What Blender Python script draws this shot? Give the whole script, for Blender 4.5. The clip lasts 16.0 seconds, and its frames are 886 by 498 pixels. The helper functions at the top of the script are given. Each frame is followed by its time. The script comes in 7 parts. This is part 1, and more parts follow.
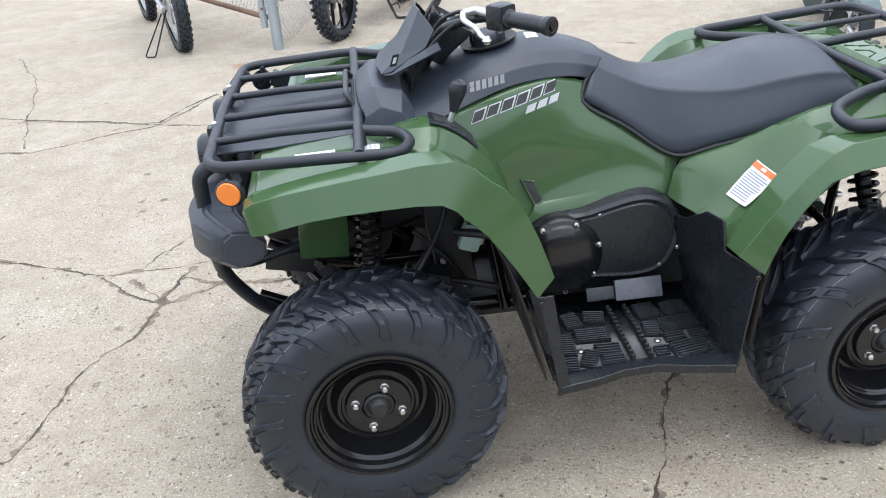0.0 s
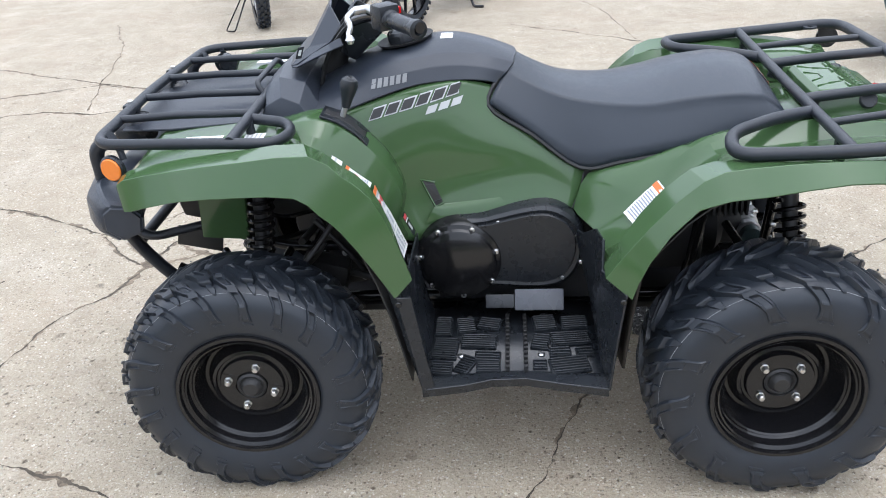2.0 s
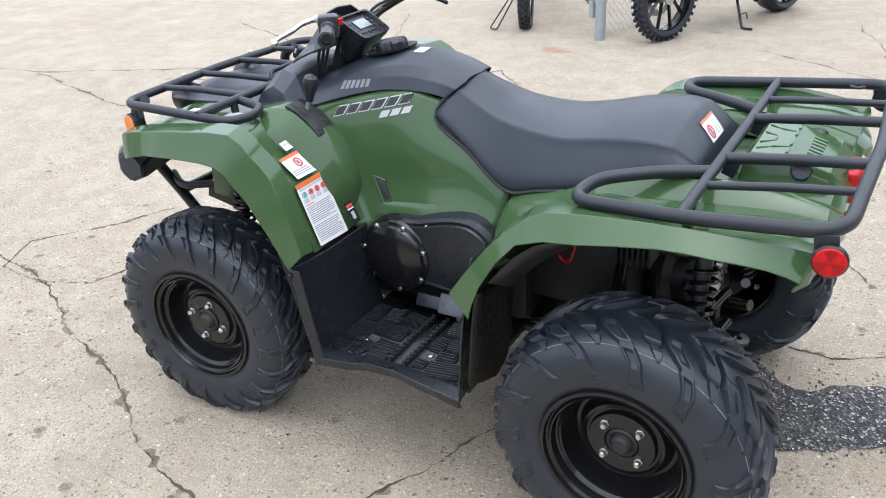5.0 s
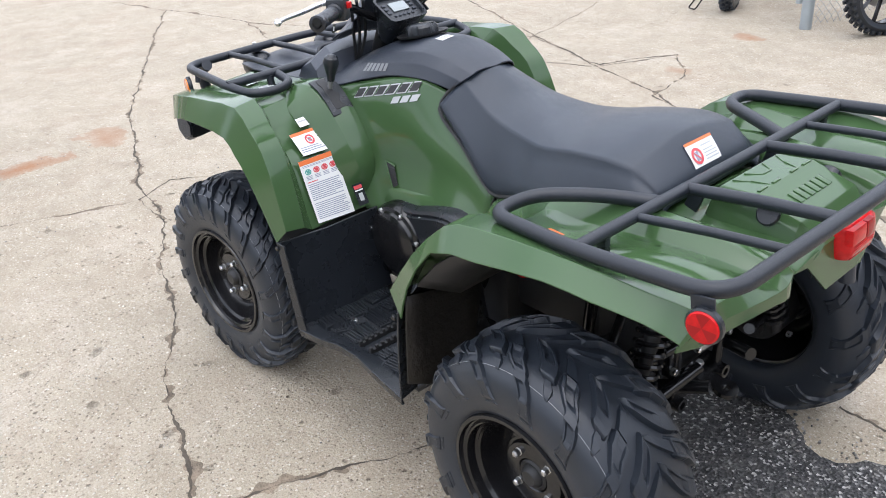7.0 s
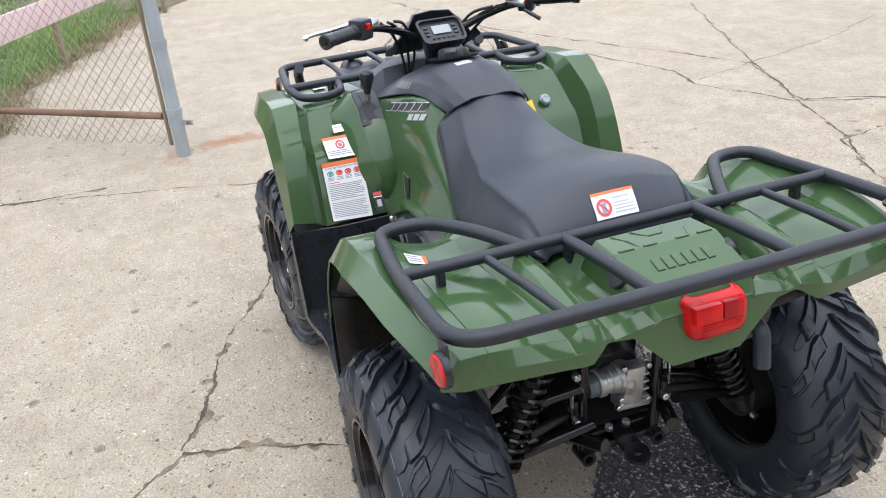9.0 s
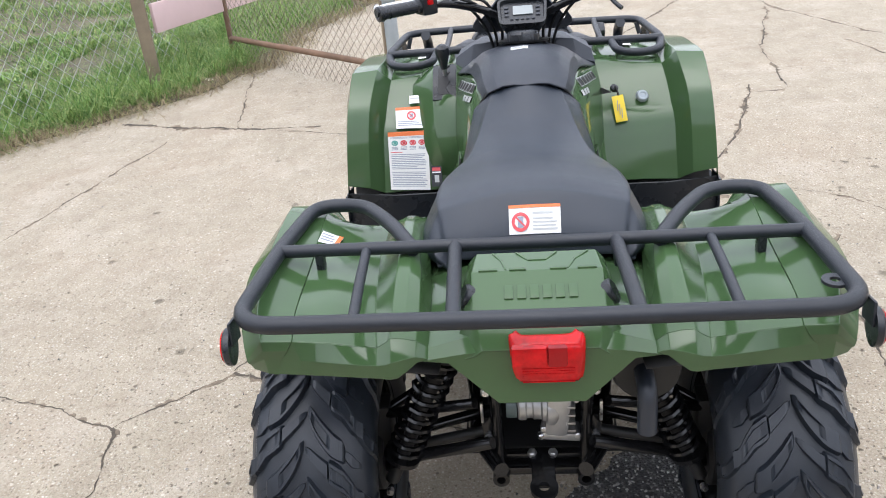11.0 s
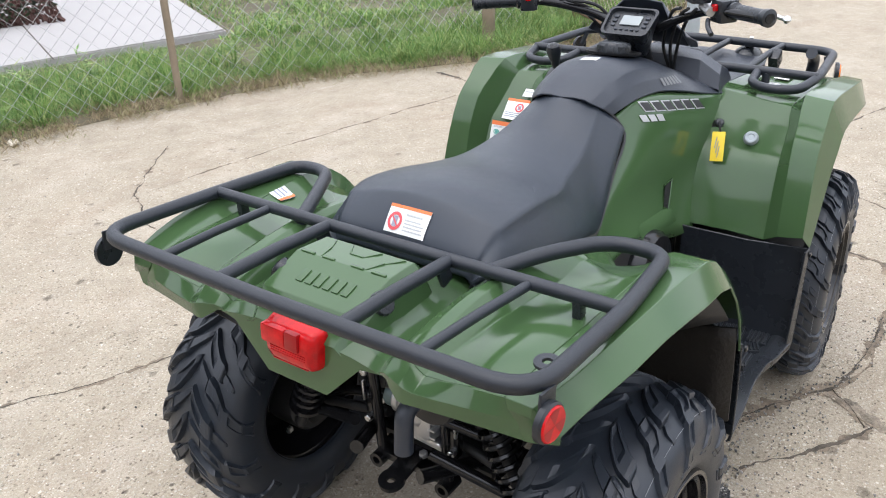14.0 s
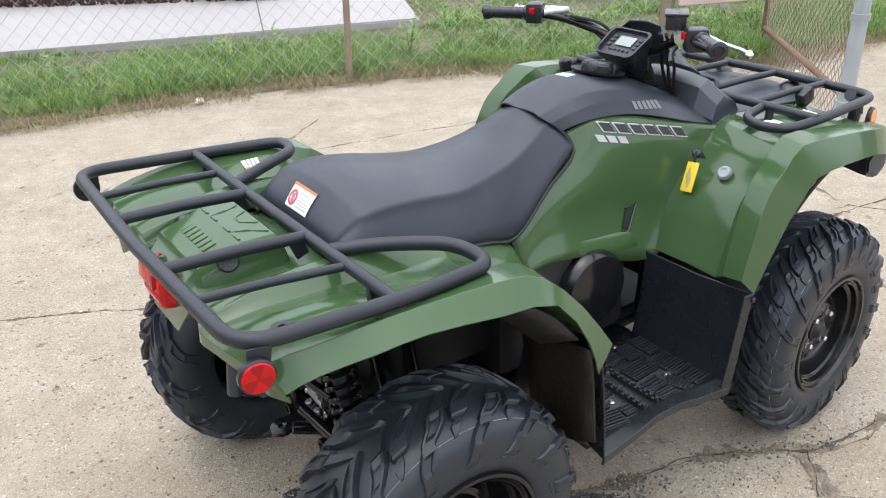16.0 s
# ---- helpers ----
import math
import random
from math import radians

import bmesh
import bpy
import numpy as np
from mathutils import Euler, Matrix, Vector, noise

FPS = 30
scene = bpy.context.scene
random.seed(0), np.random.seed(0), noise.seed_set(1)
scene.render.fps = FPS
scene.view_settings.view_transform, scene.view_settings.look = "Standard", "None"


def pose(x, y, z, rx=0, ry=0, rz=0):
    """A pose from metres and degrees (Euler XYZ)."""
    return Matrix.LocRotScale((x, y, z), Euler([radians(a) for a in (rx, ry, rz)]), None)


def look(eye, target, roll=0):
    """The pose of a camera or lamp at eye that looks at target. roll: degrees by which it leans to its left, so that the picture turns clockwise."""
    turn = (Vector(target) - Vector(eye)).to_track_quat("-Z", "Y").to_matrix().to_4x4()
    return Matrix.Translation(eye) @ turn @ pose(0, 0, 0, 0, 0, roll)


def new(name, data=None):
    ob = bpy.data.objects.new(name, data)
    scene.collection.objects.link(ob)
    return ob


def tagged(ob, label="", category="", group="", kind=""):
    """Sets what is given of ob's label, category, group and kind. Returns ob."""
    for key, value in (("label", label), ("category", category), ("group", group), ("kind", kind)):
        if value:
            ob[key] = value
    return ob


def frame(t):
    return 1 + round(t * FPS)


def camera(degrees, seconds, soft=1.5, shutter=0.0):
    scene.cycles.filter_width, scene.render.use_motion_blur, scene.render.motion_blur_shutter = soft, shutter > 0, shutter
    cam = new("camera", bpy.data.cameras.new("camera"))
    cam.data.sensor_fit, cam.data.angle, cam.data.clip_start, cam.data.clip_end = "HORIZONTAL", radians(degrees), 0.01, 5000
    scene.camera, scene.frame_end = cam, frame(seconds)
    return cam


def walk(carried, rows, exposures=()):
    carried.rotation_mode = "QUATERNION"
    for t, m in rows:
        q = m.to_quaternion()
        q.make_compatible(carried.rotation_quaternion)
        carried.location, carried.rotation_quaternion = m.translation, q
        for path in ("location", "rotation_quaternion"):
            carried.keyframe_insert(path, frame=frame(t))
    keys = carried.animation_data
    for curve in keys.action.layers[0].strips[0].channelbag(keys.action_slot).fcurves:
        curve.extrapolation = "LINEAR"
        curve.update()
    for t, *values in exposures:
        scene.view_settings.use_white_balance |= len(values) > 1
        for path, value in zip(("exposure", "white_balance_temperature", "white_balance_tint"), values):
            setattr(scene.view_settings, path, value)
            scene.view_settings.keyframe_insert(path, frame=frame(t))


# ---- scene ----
cam = camera(56.3, 16.0, 1.0)
PATH = [
    (0, (-0.551, -2.055, 1.512), (-0.422, -0.295, 0.57), -4.6),
    (0.5, (-0.438, -2.035, 1.509), (-0.353, -0.265, 0.581), -3.3),
    (1, (-0.313, -2.023, 1.511), (-0.249, -0.25, 0.589), -2.7),
    (1.5, (-0.138, -2.059, 1.509), (-0.191, -0.291, 0.576), -2.7),
    (2, (0.016, -2.073, 1.509), (-0.153, -0.323, 0.557), -3.6),
    (2.5, (0.155, -2.009, 1.497), (-0.107, -0.266, 0.552), -3.5),
    (3, (0.325, -1.976, 1.515), (-0.079, -0.247, 0.594), -3.4),
    (3.5, (0.516, -1.982, 1.511), (-0.043, -0.296, 0.59), -3.1),
    (3.7, (0.591, -1.99, 1.509), (-0.015, -0.327, 0.577), -3.1),
    (5.8, (1.263, -1.777, 1.529), (0.133, -0.395, 0.628), -3.8),
    (6, (1.297, -1.734, 1.52), (0.129, -0.393, 0.604), -3.8),
    (6.5, (1.384, -1.59, 1.52), (0.14, -0.333, 0.587), -3.5),
    (7, (1.514, -1.449, 1.533), (0.158, -0.321, 0.59), -4.3),
    (7.5, (1.699, -1.319, 1.529), (0.243, -0.349, 0.56), -4.6),
    (8, (1.795, -1.174, 1.529), (0.29, -0.295, 0.548), -5.1),
    (8.5, (1.86, -0.997, 1.553), (0.264, -0.233, 0.621), -5.2),
    (9, (1.985, -0.805, 1.553), (0.28, -0.254, 0.664), -5.1),
    (9.2, (2.034, -0.744, 1.556), (0.305, -0.272, 0.668), -5.1),
    (11.3, (2.048, 0.084, 1.529), (0.291, -0.201, 0.617), -4.8),
    (11.5, (2.045, 0.14, 1.526), (0.297, -0.194, 0.614), -4.2),
    (12, (1.992, 0.305, 1.524), (0.28, -0.176, 0.608), -3.1),
    (12.5, (1.972, 0.48, 1.527), (0.329, -0.195, 0.608), -3.4),
    (13, (1.924, 0.621, 1.515), (0.351, -0.2, 0.592), -3.6),
    (13.5, (1.807, 0.753, 1.513), (0.291, -0.179, 0.601), -3.1),
    (14, (1.738, 0.924, 1.528), (0.321, -0.159, 0.622), -3.2),
    (14.5, (1.68, 1.131, 1.546), (0.359, -0.066, 0.639), -4.1),
    (15, (1.557, 1.25, 1.541), (0.284, -0.006, 0.647), -2.9),
    (15.5, (1.438, 1.375, 1.553), (0.265, 0.022, 0.662), -2.8),
    (16, (1.328, 1.53, 1.55), (0.309, 0.057, 0.66), -2.0),
]
# the film's own camera starts a little cooler and settles
TONE = [(0.0, 1.17, 5960, 11), (3.5, 1.18, 5960, 11), (7.0, 1.14, 6110, 13), (9.0, 1.07, 6170, 13), (12.0, 1.07, 6220, 13), (16.0, 1.15, 6300, 12)]
walk(cam, [(t, look(eye, target, roll)) for t, eye, target, roll in PATH], TONE)

# ---- light ----
world = bpy.data.worlds.new("world")
scene.world = world
world.use_nodes = True
wn, wl = world.node_tree.nodes, world.node_tree.links
sky = wn.new("ShaderNodeTexSky")
sky.sky_type, sky.sun_disc = "NISHITA", False
sky.sun_elevation, sky.sun_rotation = radians(80), radians(110)
sky.dust_density, sky.air_density = 8.0, 1.0
pale = wn.new("ShaderNodeHueSaturation")
pale.inputs["Saturation"].default_value = 0.40
wl.new(sky.outputs[0], pale.inputs["Color"])
# a closed, even cloud layer over the clear sky
cloud = wn.new("ShaderNodeMix")
cloud.data_type = "RGBA"
cloud.inputs[0].default_value = 0.75
heaps = wn.new("ShaderNodeTexNoise")
heaps.inputs["Scale"].default_value, heaps.inputs["Detail"].default_value = 2.2, 5.0
wl.new(wn.new("ShaderNodeTexCoord").outputs["Generated"], heaps.inputs["Vector"])
shade = wn.new("ShaderNodeValToRGB")
shade.color_ramp.elements[0].position, shade.color_ramp.elements[0].color = 0.36, (0.58, 0.63, 0.72, 1)
shade.color_ramp.elements[1].position, shade.color_ramp.elements[1].color = 0.62, (1.0, 1.03, 1.08, 1)
wl.new(heaps.outputs[0], shade.inputs[0])
lift = wn.new("ShaderNodeVectorMath")
lift.operation = "SCALE"
lift.inputs["Scale"].default_value = 7.2
wl.new(shade.outputs[0], lift.inputs[0])
wl.new(lift.outputs[0], cloud.inputs[7])
wl.new(pale.outputs[0], cloud.inputs[6])
wl.new(cloud.outputs[2], wn["Background"].inputs["Color"])
wn["Background"].inputs["Strength"].default_value = 0.150
sun = new("sun", bpy.data.lights.new("sun", "SUN"))
sun.data.energy, sun.data.angle, sun.data.color = 0.35, radians(100), (1.0, 0.985, 0.96)
sun.matrix_world = look((0.25, 0.05, 3.2), (0, 0, 0))


# ---- materials ----
def mat(name, rough=0.5, metal=0.0, coat=0.0):
    m = bpy.data.materials.new(name)
    m.use_nodes = True
    b = m.node_tree.nodes["Principled BSDF"]
    b.inputs["Roughness"].default_value, b.inputs["Metallic"].default_value = rough, metal
    b.inputs["Coat Weight"].default_value = coat
    return m, m.node_tree.nodes, m.node_tree.links, b


def noisy(nodes, links, co, scale, detail=4.0, rough=0.6):
    n = nodes.new("ShaderNodeTexNoise")
    n.inputs["Scale"].default_value, n.inputs["Detail"].default_value = scale, detail
    n.inputs["Roughness"].default_value = rough
    links.new(co, n.inputs["Vector"])
    return n


def ramp(nodes, links, value, *stops):
    r = nodes.new("ShaderNodeValToRGB")
    e = r.color_ramp.elements
    while len(e) < len(stops):
        e.new(0.5)
    for el, (p, c) in zip(e, stops):
        el.position, el.color = p, (*c, 1) if len(c) == 3 else c
    links.new(value, r.inputs[0])
    return r


def blend(nodes, links, fac, a, b, kind="MIX"):
    m = nodes.new("ShaderNodeMix")
    m.data_type, m.blend_type = "RGBA", kind
    for sock, v in ((m.inputs[0], fac), (m.inputs[6], a), (m.inputs[7], b)):
        if isinstance(v, (int, float)):
            sock.default_value = v
        elif isinstance(v, tuple):
            sock.default_value = (*v, 1)
        else:
            links.new(v, sock)
    return m.outputs[2]


def surface(name, base, rough, scale=40.0, vary=0.15, bump=0.1, bscale=300.0, metal=0.0, coat=0.0, dist=0.001):
    """Plain stuff with mottling at two scales, uneven gloss and a fine grain."""
    m, n, l, b = mat(name, rough, metal, coat)
    co = n.new("ShaderNodeTexCoord").outputs["Object"]
    big, fine = noisy(n, l, co, scale * 0.15), noisy(n, l, co, scale)
    dark, light = tuple(c * (1 - vary) for c in base), tuple(min(1, c * (1 + vary)) for c in base)
    c1 = ramp(n, l, big.outputs[0], (0.3, dark), (0.7, light))
    c2 = blend(n, l, 0.35, c1.outputs[0], ramp(n, l, fine.outputs[0], (0.3, dark), (0.75, light)).outputs[0])
    l.new(c2, b.inputs["Base Color"])
    r = ramp(n, l, fine.outputs[0], (0.2, (max(0.02, rough - 0.06),) * 3), (0.8, (min(1, rough + 0.08),) * 3))
    l.new(r.outputs[0], b.inputs["Roughness"])
    if bump:
        g = noisy(n, l, co, bscale, 2.0)
        bp = n.new("ShaderNodeBump")
        bp.inputs["Strength"].default_value, bp.inputs["Distance"].default_value = bump, dist
        l.new(g.outputs[0], bp.inputs["Height"])
        l.new(bp.outputs[0], b.inputs["Normal"])
    return m


GREEN = surface("green_plastic", (0.0520, 0.101, 0.040), 0.10, 6, 0.06, 0.012, 900)
GREY = surface("grey_cover_plastic", (0.025, 0.0305, 0.042), 0.36, 12, 0.12, 0.25, 1400)
BLACK = surface("black_moulded_plastic", (0.014, 0.0165, 0.0205), 0.27, 14, 0.25, 0.25, 900)
MATT = surface("dull_black_parts", (0.018, 0.018, 0.0185), 0.48, 20, 0.4, 0.3, 300)
RUBBER = surface("tyre_rubber", (0.0195, 0.0245, 0.033), 0.38, 22, 0.25, 0.2, 500)
STEEL = surface("black_painted_steel", (0.009, 0.009, 0.010), 0.15, 12, 0.3, 0.03, 300)
RACK = surface("powder_coated_tube", (0.014, 0.0172, 0.0235), 0.40, 30, 0.2, 0.3, 1500)
SEAT = surface("seat_vinyl", (0.022, 0.0290, 0.041), 0.31, 10, 0.1, 0.5, 1100)
PLATE = surface("smooth_grey_plate", (0.085, 0.09, 0.105), 0.28, 12, 0.08, 0.05, 600)
CHROME = surface("bright_metal", (0.66, 0.66, 0.66), 0.28, 60, 0.08, 0.05, 300, metal=1.0)
ALLOY = surface("cast_alloy", (0.52, 0.52, 0.52), 0.38, 60, 0.2, 0.4, 200, metal=0.85)
GALV = surface("galvanised_steel", (0.36, 0.40, 0.42), 0.5, 12, 0.16, 0.2, 120, metal=0.35)
MUD = surface("dried_mud_on_black", (0.017, 0.0145, 0.012), 0.55, 18, 0.85, 0.8, 60, dist=0.004)
RUST = surface("rusty_pipe", (0.21, 0.13, 0.085), 0.85, 14, 0.45, 0.6, 120)
WOOD = surface("weathered_post", (0.25, 0.20, 0.14), 0.85, 14, 0.3, 0.5, 90)
WIRE = surface("fence_wire", (0.40, 0.41, 0.40), 0.5, 30, 0.25, 0.2, 200, metal=0.3)
ORANGE = surface("amber_reflector", (0.75, 0.20, 0.02), 0.22, 60, 0.1, 0.3, 250, coat=0.6)
RED = surface("red_lens", (0.50, 0.004, 0.006), 0.10, 90, 0.5, 0.5, 160)
DARKRED = surface("dark_red_lens", (0.30, 0.004, 0.006), 0.2, 40, 0.1, 0.1, 200)
WHITE = surface("white_label", (0.78, 0.78, 0.76), 0.4, 30, 0.03, 0.0)
LABELORANGE = surface("orange_label_band", (0.76, 0.18, 0.045), 0.4, 30, 0.04, 0.0)
LABELRED = surface("red_label_print", (0.62, 0.07, 0.08), 0.4, 30, 0.05, 0.0)
LABELTEAL = surface("teal_label_print", (0.10, 0.35, 0.30), 0.4, 30, 0.05, 0.0)
INK = surface("grey_label_print", (0.27, 0.29, 0.36), 0.5, 30, 0.1, 0.0)
DIMPRINT = surface("faded_silver_print", (0.20, 0.205, 0.21), 0.45, 30, 0.08, 0.0)
SILVER = surface("silver_print", (0.45, 0.46, 0.46), 0.4, 30, 0.05, 0.0)
BOTTLE = surface("pale_green_bottle", (0.36, 0.50, 0.42), 0.35, 30, 0.1, 0.05, 300)
DISCMETAL = surface("machined_alloy", (0.62, 0.63, 0.63), 0.35, 40, 0.1, 0.1, 200, metal=0.85)
YELLOW = surface("yellow_tag_plastic", (0.82, 0.60, 0.03), 0.4, 30, 0.06, 0.1)
SCREEN = surface("grey_screen", (0.30, 0.33, 0.33), 0.12, 20, 0.05, 0.0)
PAVED = surface("pale_pavement_concrete", (0.36, 0.345, 0.335), 0.85, 3, 0.08, 0.3, 90)
PINK = surface("pink_washed_board", (0.66, 0.50, 0.50), 0.8, 8, 0.1, 0.3, 60)
SOIL = surface("dirt_in_the_cracks", (0.080, 0.066, 0.049), 0.95, 60, 0.7, 1.0, 140, dist=0.004)
PAINTLINE = surface("worn_white_line", (0.30, 0.31, 0.32), 0.6, 60, 0.4, 0.0)
CRACKFILL = surface("gravelly_crack_fill", (0.225, 0.180, 0.130), 0.95, 90, 0.75, 1.0, 180, dist=0.006)
GRITFILL = surface("grey_grit", (0.245, 0.205, 0.155), 0.95, 120, 0.8, 1.0, 200, dist=0.006)
TEALPAINT = surface("grey_green_paint", (0.085, 0.125, 0.125), 0.35, 8, 0.1, 0.05, 300, coat=0.5)
GRITWHITE = surface("crumpled_paper", (0.66, 0.60, 0.50), 0.9, 20, 0.2, 0.3, 60)

for dull in (RED, DARKRED, MUD):
    dull.node_tree.nodes["Principled BSDF"].inputs["Specular IOR Level"].default_value = 0.35
# for the unseen walls added round the yard
BLOCKWALL = surface("unseen_blocking_wall", (0.28, 0.265, 0.24), 0.9, 2, 0.25, 0.2, 40)


def concrete_material():
    """Old worn concrete: patches, exposed aggregate of several colours, pits, rust by the posts."""
    m, n, l, b = mat("old_concrete", 0.85)
    co = n.new("ShaderNodeTexCoord").outputs["Object"]
    large, mid, fine = noisy(n, l, co, 0.6, 5), noisy(n, l, co, 6.0, 8, 0.75), noisy(n, l, co, 110.0, 3, 0.8)
    c = ramp(n, l, large.outputs[0], (0.32, (0.315, 0.255, 0.182)), (0.5, (0.410, 0.346, 0.256)), (0.66, (0.485, 0.416, 0.312)))
    c = blend(n, l, 0.55, c.outputs[0], ramp(n, l, mid.outputs[0], (0.34, (0.225, 0.174, 0.118)), (0.48, (0.392, 0.332, 0.243)), (0.64, (0.560, 0.490, 0.375))).outputs[0])

    soil = noisy(n, l, co, 1.3, 7, 0.7)
    c = blend(n, l, ramp(n, l, soil.outputs[0], (0.48, (0, 0, 0)), (0.66, (0.6,) * 3)).outputs[0], c, (0.37, 0.268, 0.178))
    scrub = noisy(n, l, co, 2.7, 7, 0.7)
    c = blend(n, l, ramp(n, l, scrub.outputs[0], (0.50, (0, 0, 0)), (0.64, (0.6,) * 3)).outputs[0], c, (0.60, 0.535, 0.44))
    worn_patch = noisy(n, l, co, 15.0, 6, 0.75)
    c = blend(n, l, ramp(n, l, worn_patch.outputs[0], (0.56, (0, 0, 0)), (0.66, (0.55,) * 3)).outputs[0], c, (0.235, 0.180, 0.122))
    c = blend(n, l, ramp(n, l, worn_patch.outputs[0], (0.30, (0.55,) * 3), (0.42, (0, 0, 0))).outputs[0], c, (0.62, 0.56, 0.46))

    def times(a, b_):
        k = n.new("ShaderNodeMath")
        k.operation = "MULTIPLY"
        l.new(a, k.inputs[0])
        l.new(b_, k.inputs[1])
        return k.outputs[0]

    def cells(scale, seed):
        mp = n.new("ShaderNodeMapping")
        mp.inputs["Location"].default_value = (seed, seed * 2.3, 0)
        l.new(co, mp.inputs[0])
        v = n.new("ShaderNodeTexVoronoi")
        v.inputs["Scale"].default_value = scale
        l.new(mp.outputs[0], v.inputs["Vector"])
        sep = n.new("ShaderNodeSeparateColor")
        l.new(v.outputs["Color"], sep.inputs[0])
        return v, sep

    def stones(scale, lo, hi, strength, share, c, seed):
        v, sep = cells(scale, seed)
        tint = ramp(n, l, sep.outputs[0], (0.0, (0.150, 0.122, 0.092)), (0.2, (0.250, 0.198, 0.142)), (0.42, (0.372, 0.311, 0.236)), (0.65, (0.521, 0.478, 0.400)), (1.0, (0.744, 0.701, 0.603)))
        inside = ramp(n, l, v.outputs["Distance"], (lo, (1, 1, 1)), (hi, (0, 0, 0)))
        some = ramp(n, l, sep.outputs[1], (1 - share, (0, 0, 0)), (1.02 - share, (1, 1, 1)))
        worn = ramp(n, l, mid.outputs[0], (0.36, (0.45 * strength,) * 3), (0.60, (strength,) * 3))
        out = times(times(worn.outputs[0], inside.outputs[0]), some.outputs[0])
        return blend(n, l, out, c, tint.outputs[0]), out

    c = blend(n, l, 0.38, c, ramp(n, l, fine.outputs[0], (0.30, (0.170, 0.138, 0.098)), (0.5, (0.381, 0.330, 0.247)), (0.68, (0.640, 0.580, 0.470))).outputs[0])
    sand = noisy(n, l, co, 330.0, 2, 0.7)
    c = blend(n, l, 0.14, c, ramp(n, l, sand.outputs[0], (0.34, (0.120, 0.098, 0.072)), (0.5, (0.390, 0.338, 0.256)), (0.66, (0.680, 0.620, 0.510))).outputs[0])
    c, s1 = stones(170.0, 0.34, 0.50, 0.75, 0.45, c, 0.0)
    c, s2 = stones(85.0, 0.26, 0.36, 1.0, 0.42, c, 3.1)
    c, s3 = stones(42.0, 0.18, 0.26, 1.0, 0.28, c, 5.7)
    holes = None
    for scale, seed, lo, hi, share, depth in ((75.0, 1.7, 0.16, 0.26, 0.10, 0.75), (24.0, 2.9, 0.10, 0.20, 0.20, 0.65), (9.0, 8.2, 0.03, 0.20, 0.26, 0.5)):
        v, sep = cells(scale, seed)
        wob = n.new("ShaderNodeMath")
        wob.operation = "MULTIPLY_ADD"
        wob.inputs[1].default_value = 0.22
        l.new(mid.outputs[0] if scale > 50 else fine.outputs[0], wob.inputs[0])
        l.new(v.outputs["Distance"], wob.inputs[2])
        inside = ramp(n, l, wob.outputs[0], (lo + 0.09, (depth,) * 3), (hi + 0.09, (0, 0, 0)))
        some = ramp(n, l, sep.outputs[1], (1 - share, (0, 0, 0)), (1.03 - share, (1, 1, 1)))
        h_ = times(inside.outputs[0], some.outputs[0])
        c = blend(n, l, h_, c, (0.126, 0.095, 0.067))
        if holes is None:
            holes = h_
        else:
            mx = n.new("ShaderNodeMath")
            mx.operation = "MAXIMUM"
            l.new(holes, mx.inputs[0])
            l.new(h_, mx.inputs[1])
            holes = mx.outputs[0]
    # rusty run-off beside the posts and in two old stains
    for (x, y), (rx, ry), k in (((-3.03, -0.46), (0.30, 0.62), 1.0), ((-1.40, 3.80), (0.36, 0.22), 0.9), ((-3.15, 0.00), (0.60, 0.34), 0.7), ((-2.9, -0.80), (0.5, 0.25), 0.5), ((-1.35, 2.9), (0.3, 0.15), 0.45)):
        s = n.new("ShaderNodeMapping")
        s.inputs["Location"].default_value = (-x / rx, -y / ry, 0)
        s.inputs["Scale"].default_value = (1 / rx, 1 / ry, 1)
        l.new(co, s.inputs[0])
        ln = n.new("ShaderNodeVectorMath")
        ln.operation = "LENGTH"
        l.new(s.outputs[0], ln.inputs[0])
        ad = n.new("ShaderNodeMath")
        ad.operation = "MULTIPLY_ADD"
        ad.inputs[1].default_value = 1.3
        l.new(mid.outputs[0], ad.inputs[0])
        l.new(ln.outputs["Value"], ad.inputs[2])
        f = ramp(n, l, ad.outputs[0], (0.62, (k,) * 3), (1.0, (k * 0.45,) * 3), (1.65, (0, 0, 0)))
        c = blend(n, l, f.outputs[0], c, (0.36, 0.19, 0.10))
    l.new(c, b.inputs["Base Color"])
    h = n.new("ShaderNodeMath")
    h.operation = "MULTIPLY_ADD"
    h.inputs[1].default_value = -2.5
    l.new(holes, h.inputs[0])
    h2 = n.new("ShaderNodeMath")
    h2.operation = "MULTIPLY_ADD"
    h2.inputs[1].default_value = 0.8
    l.new(s2, h2.inputs[0])
    l.new(fine.outputs[0], h2.inputs[2])
    l.new(h2.outputs[0], h.inputs[2])
    bp = n.new("ShaderNodeBump")
    bp.inputs["Strength"].default_value, bp.inputs["Distance"].default_value = 1.0, 0.008
    l.new(h.outputs[0], bp.inputs["Height"])
    l.new(bp.outputs[0], b.inputs["Normal"])
    return m


CONCRETE = concrete_material()


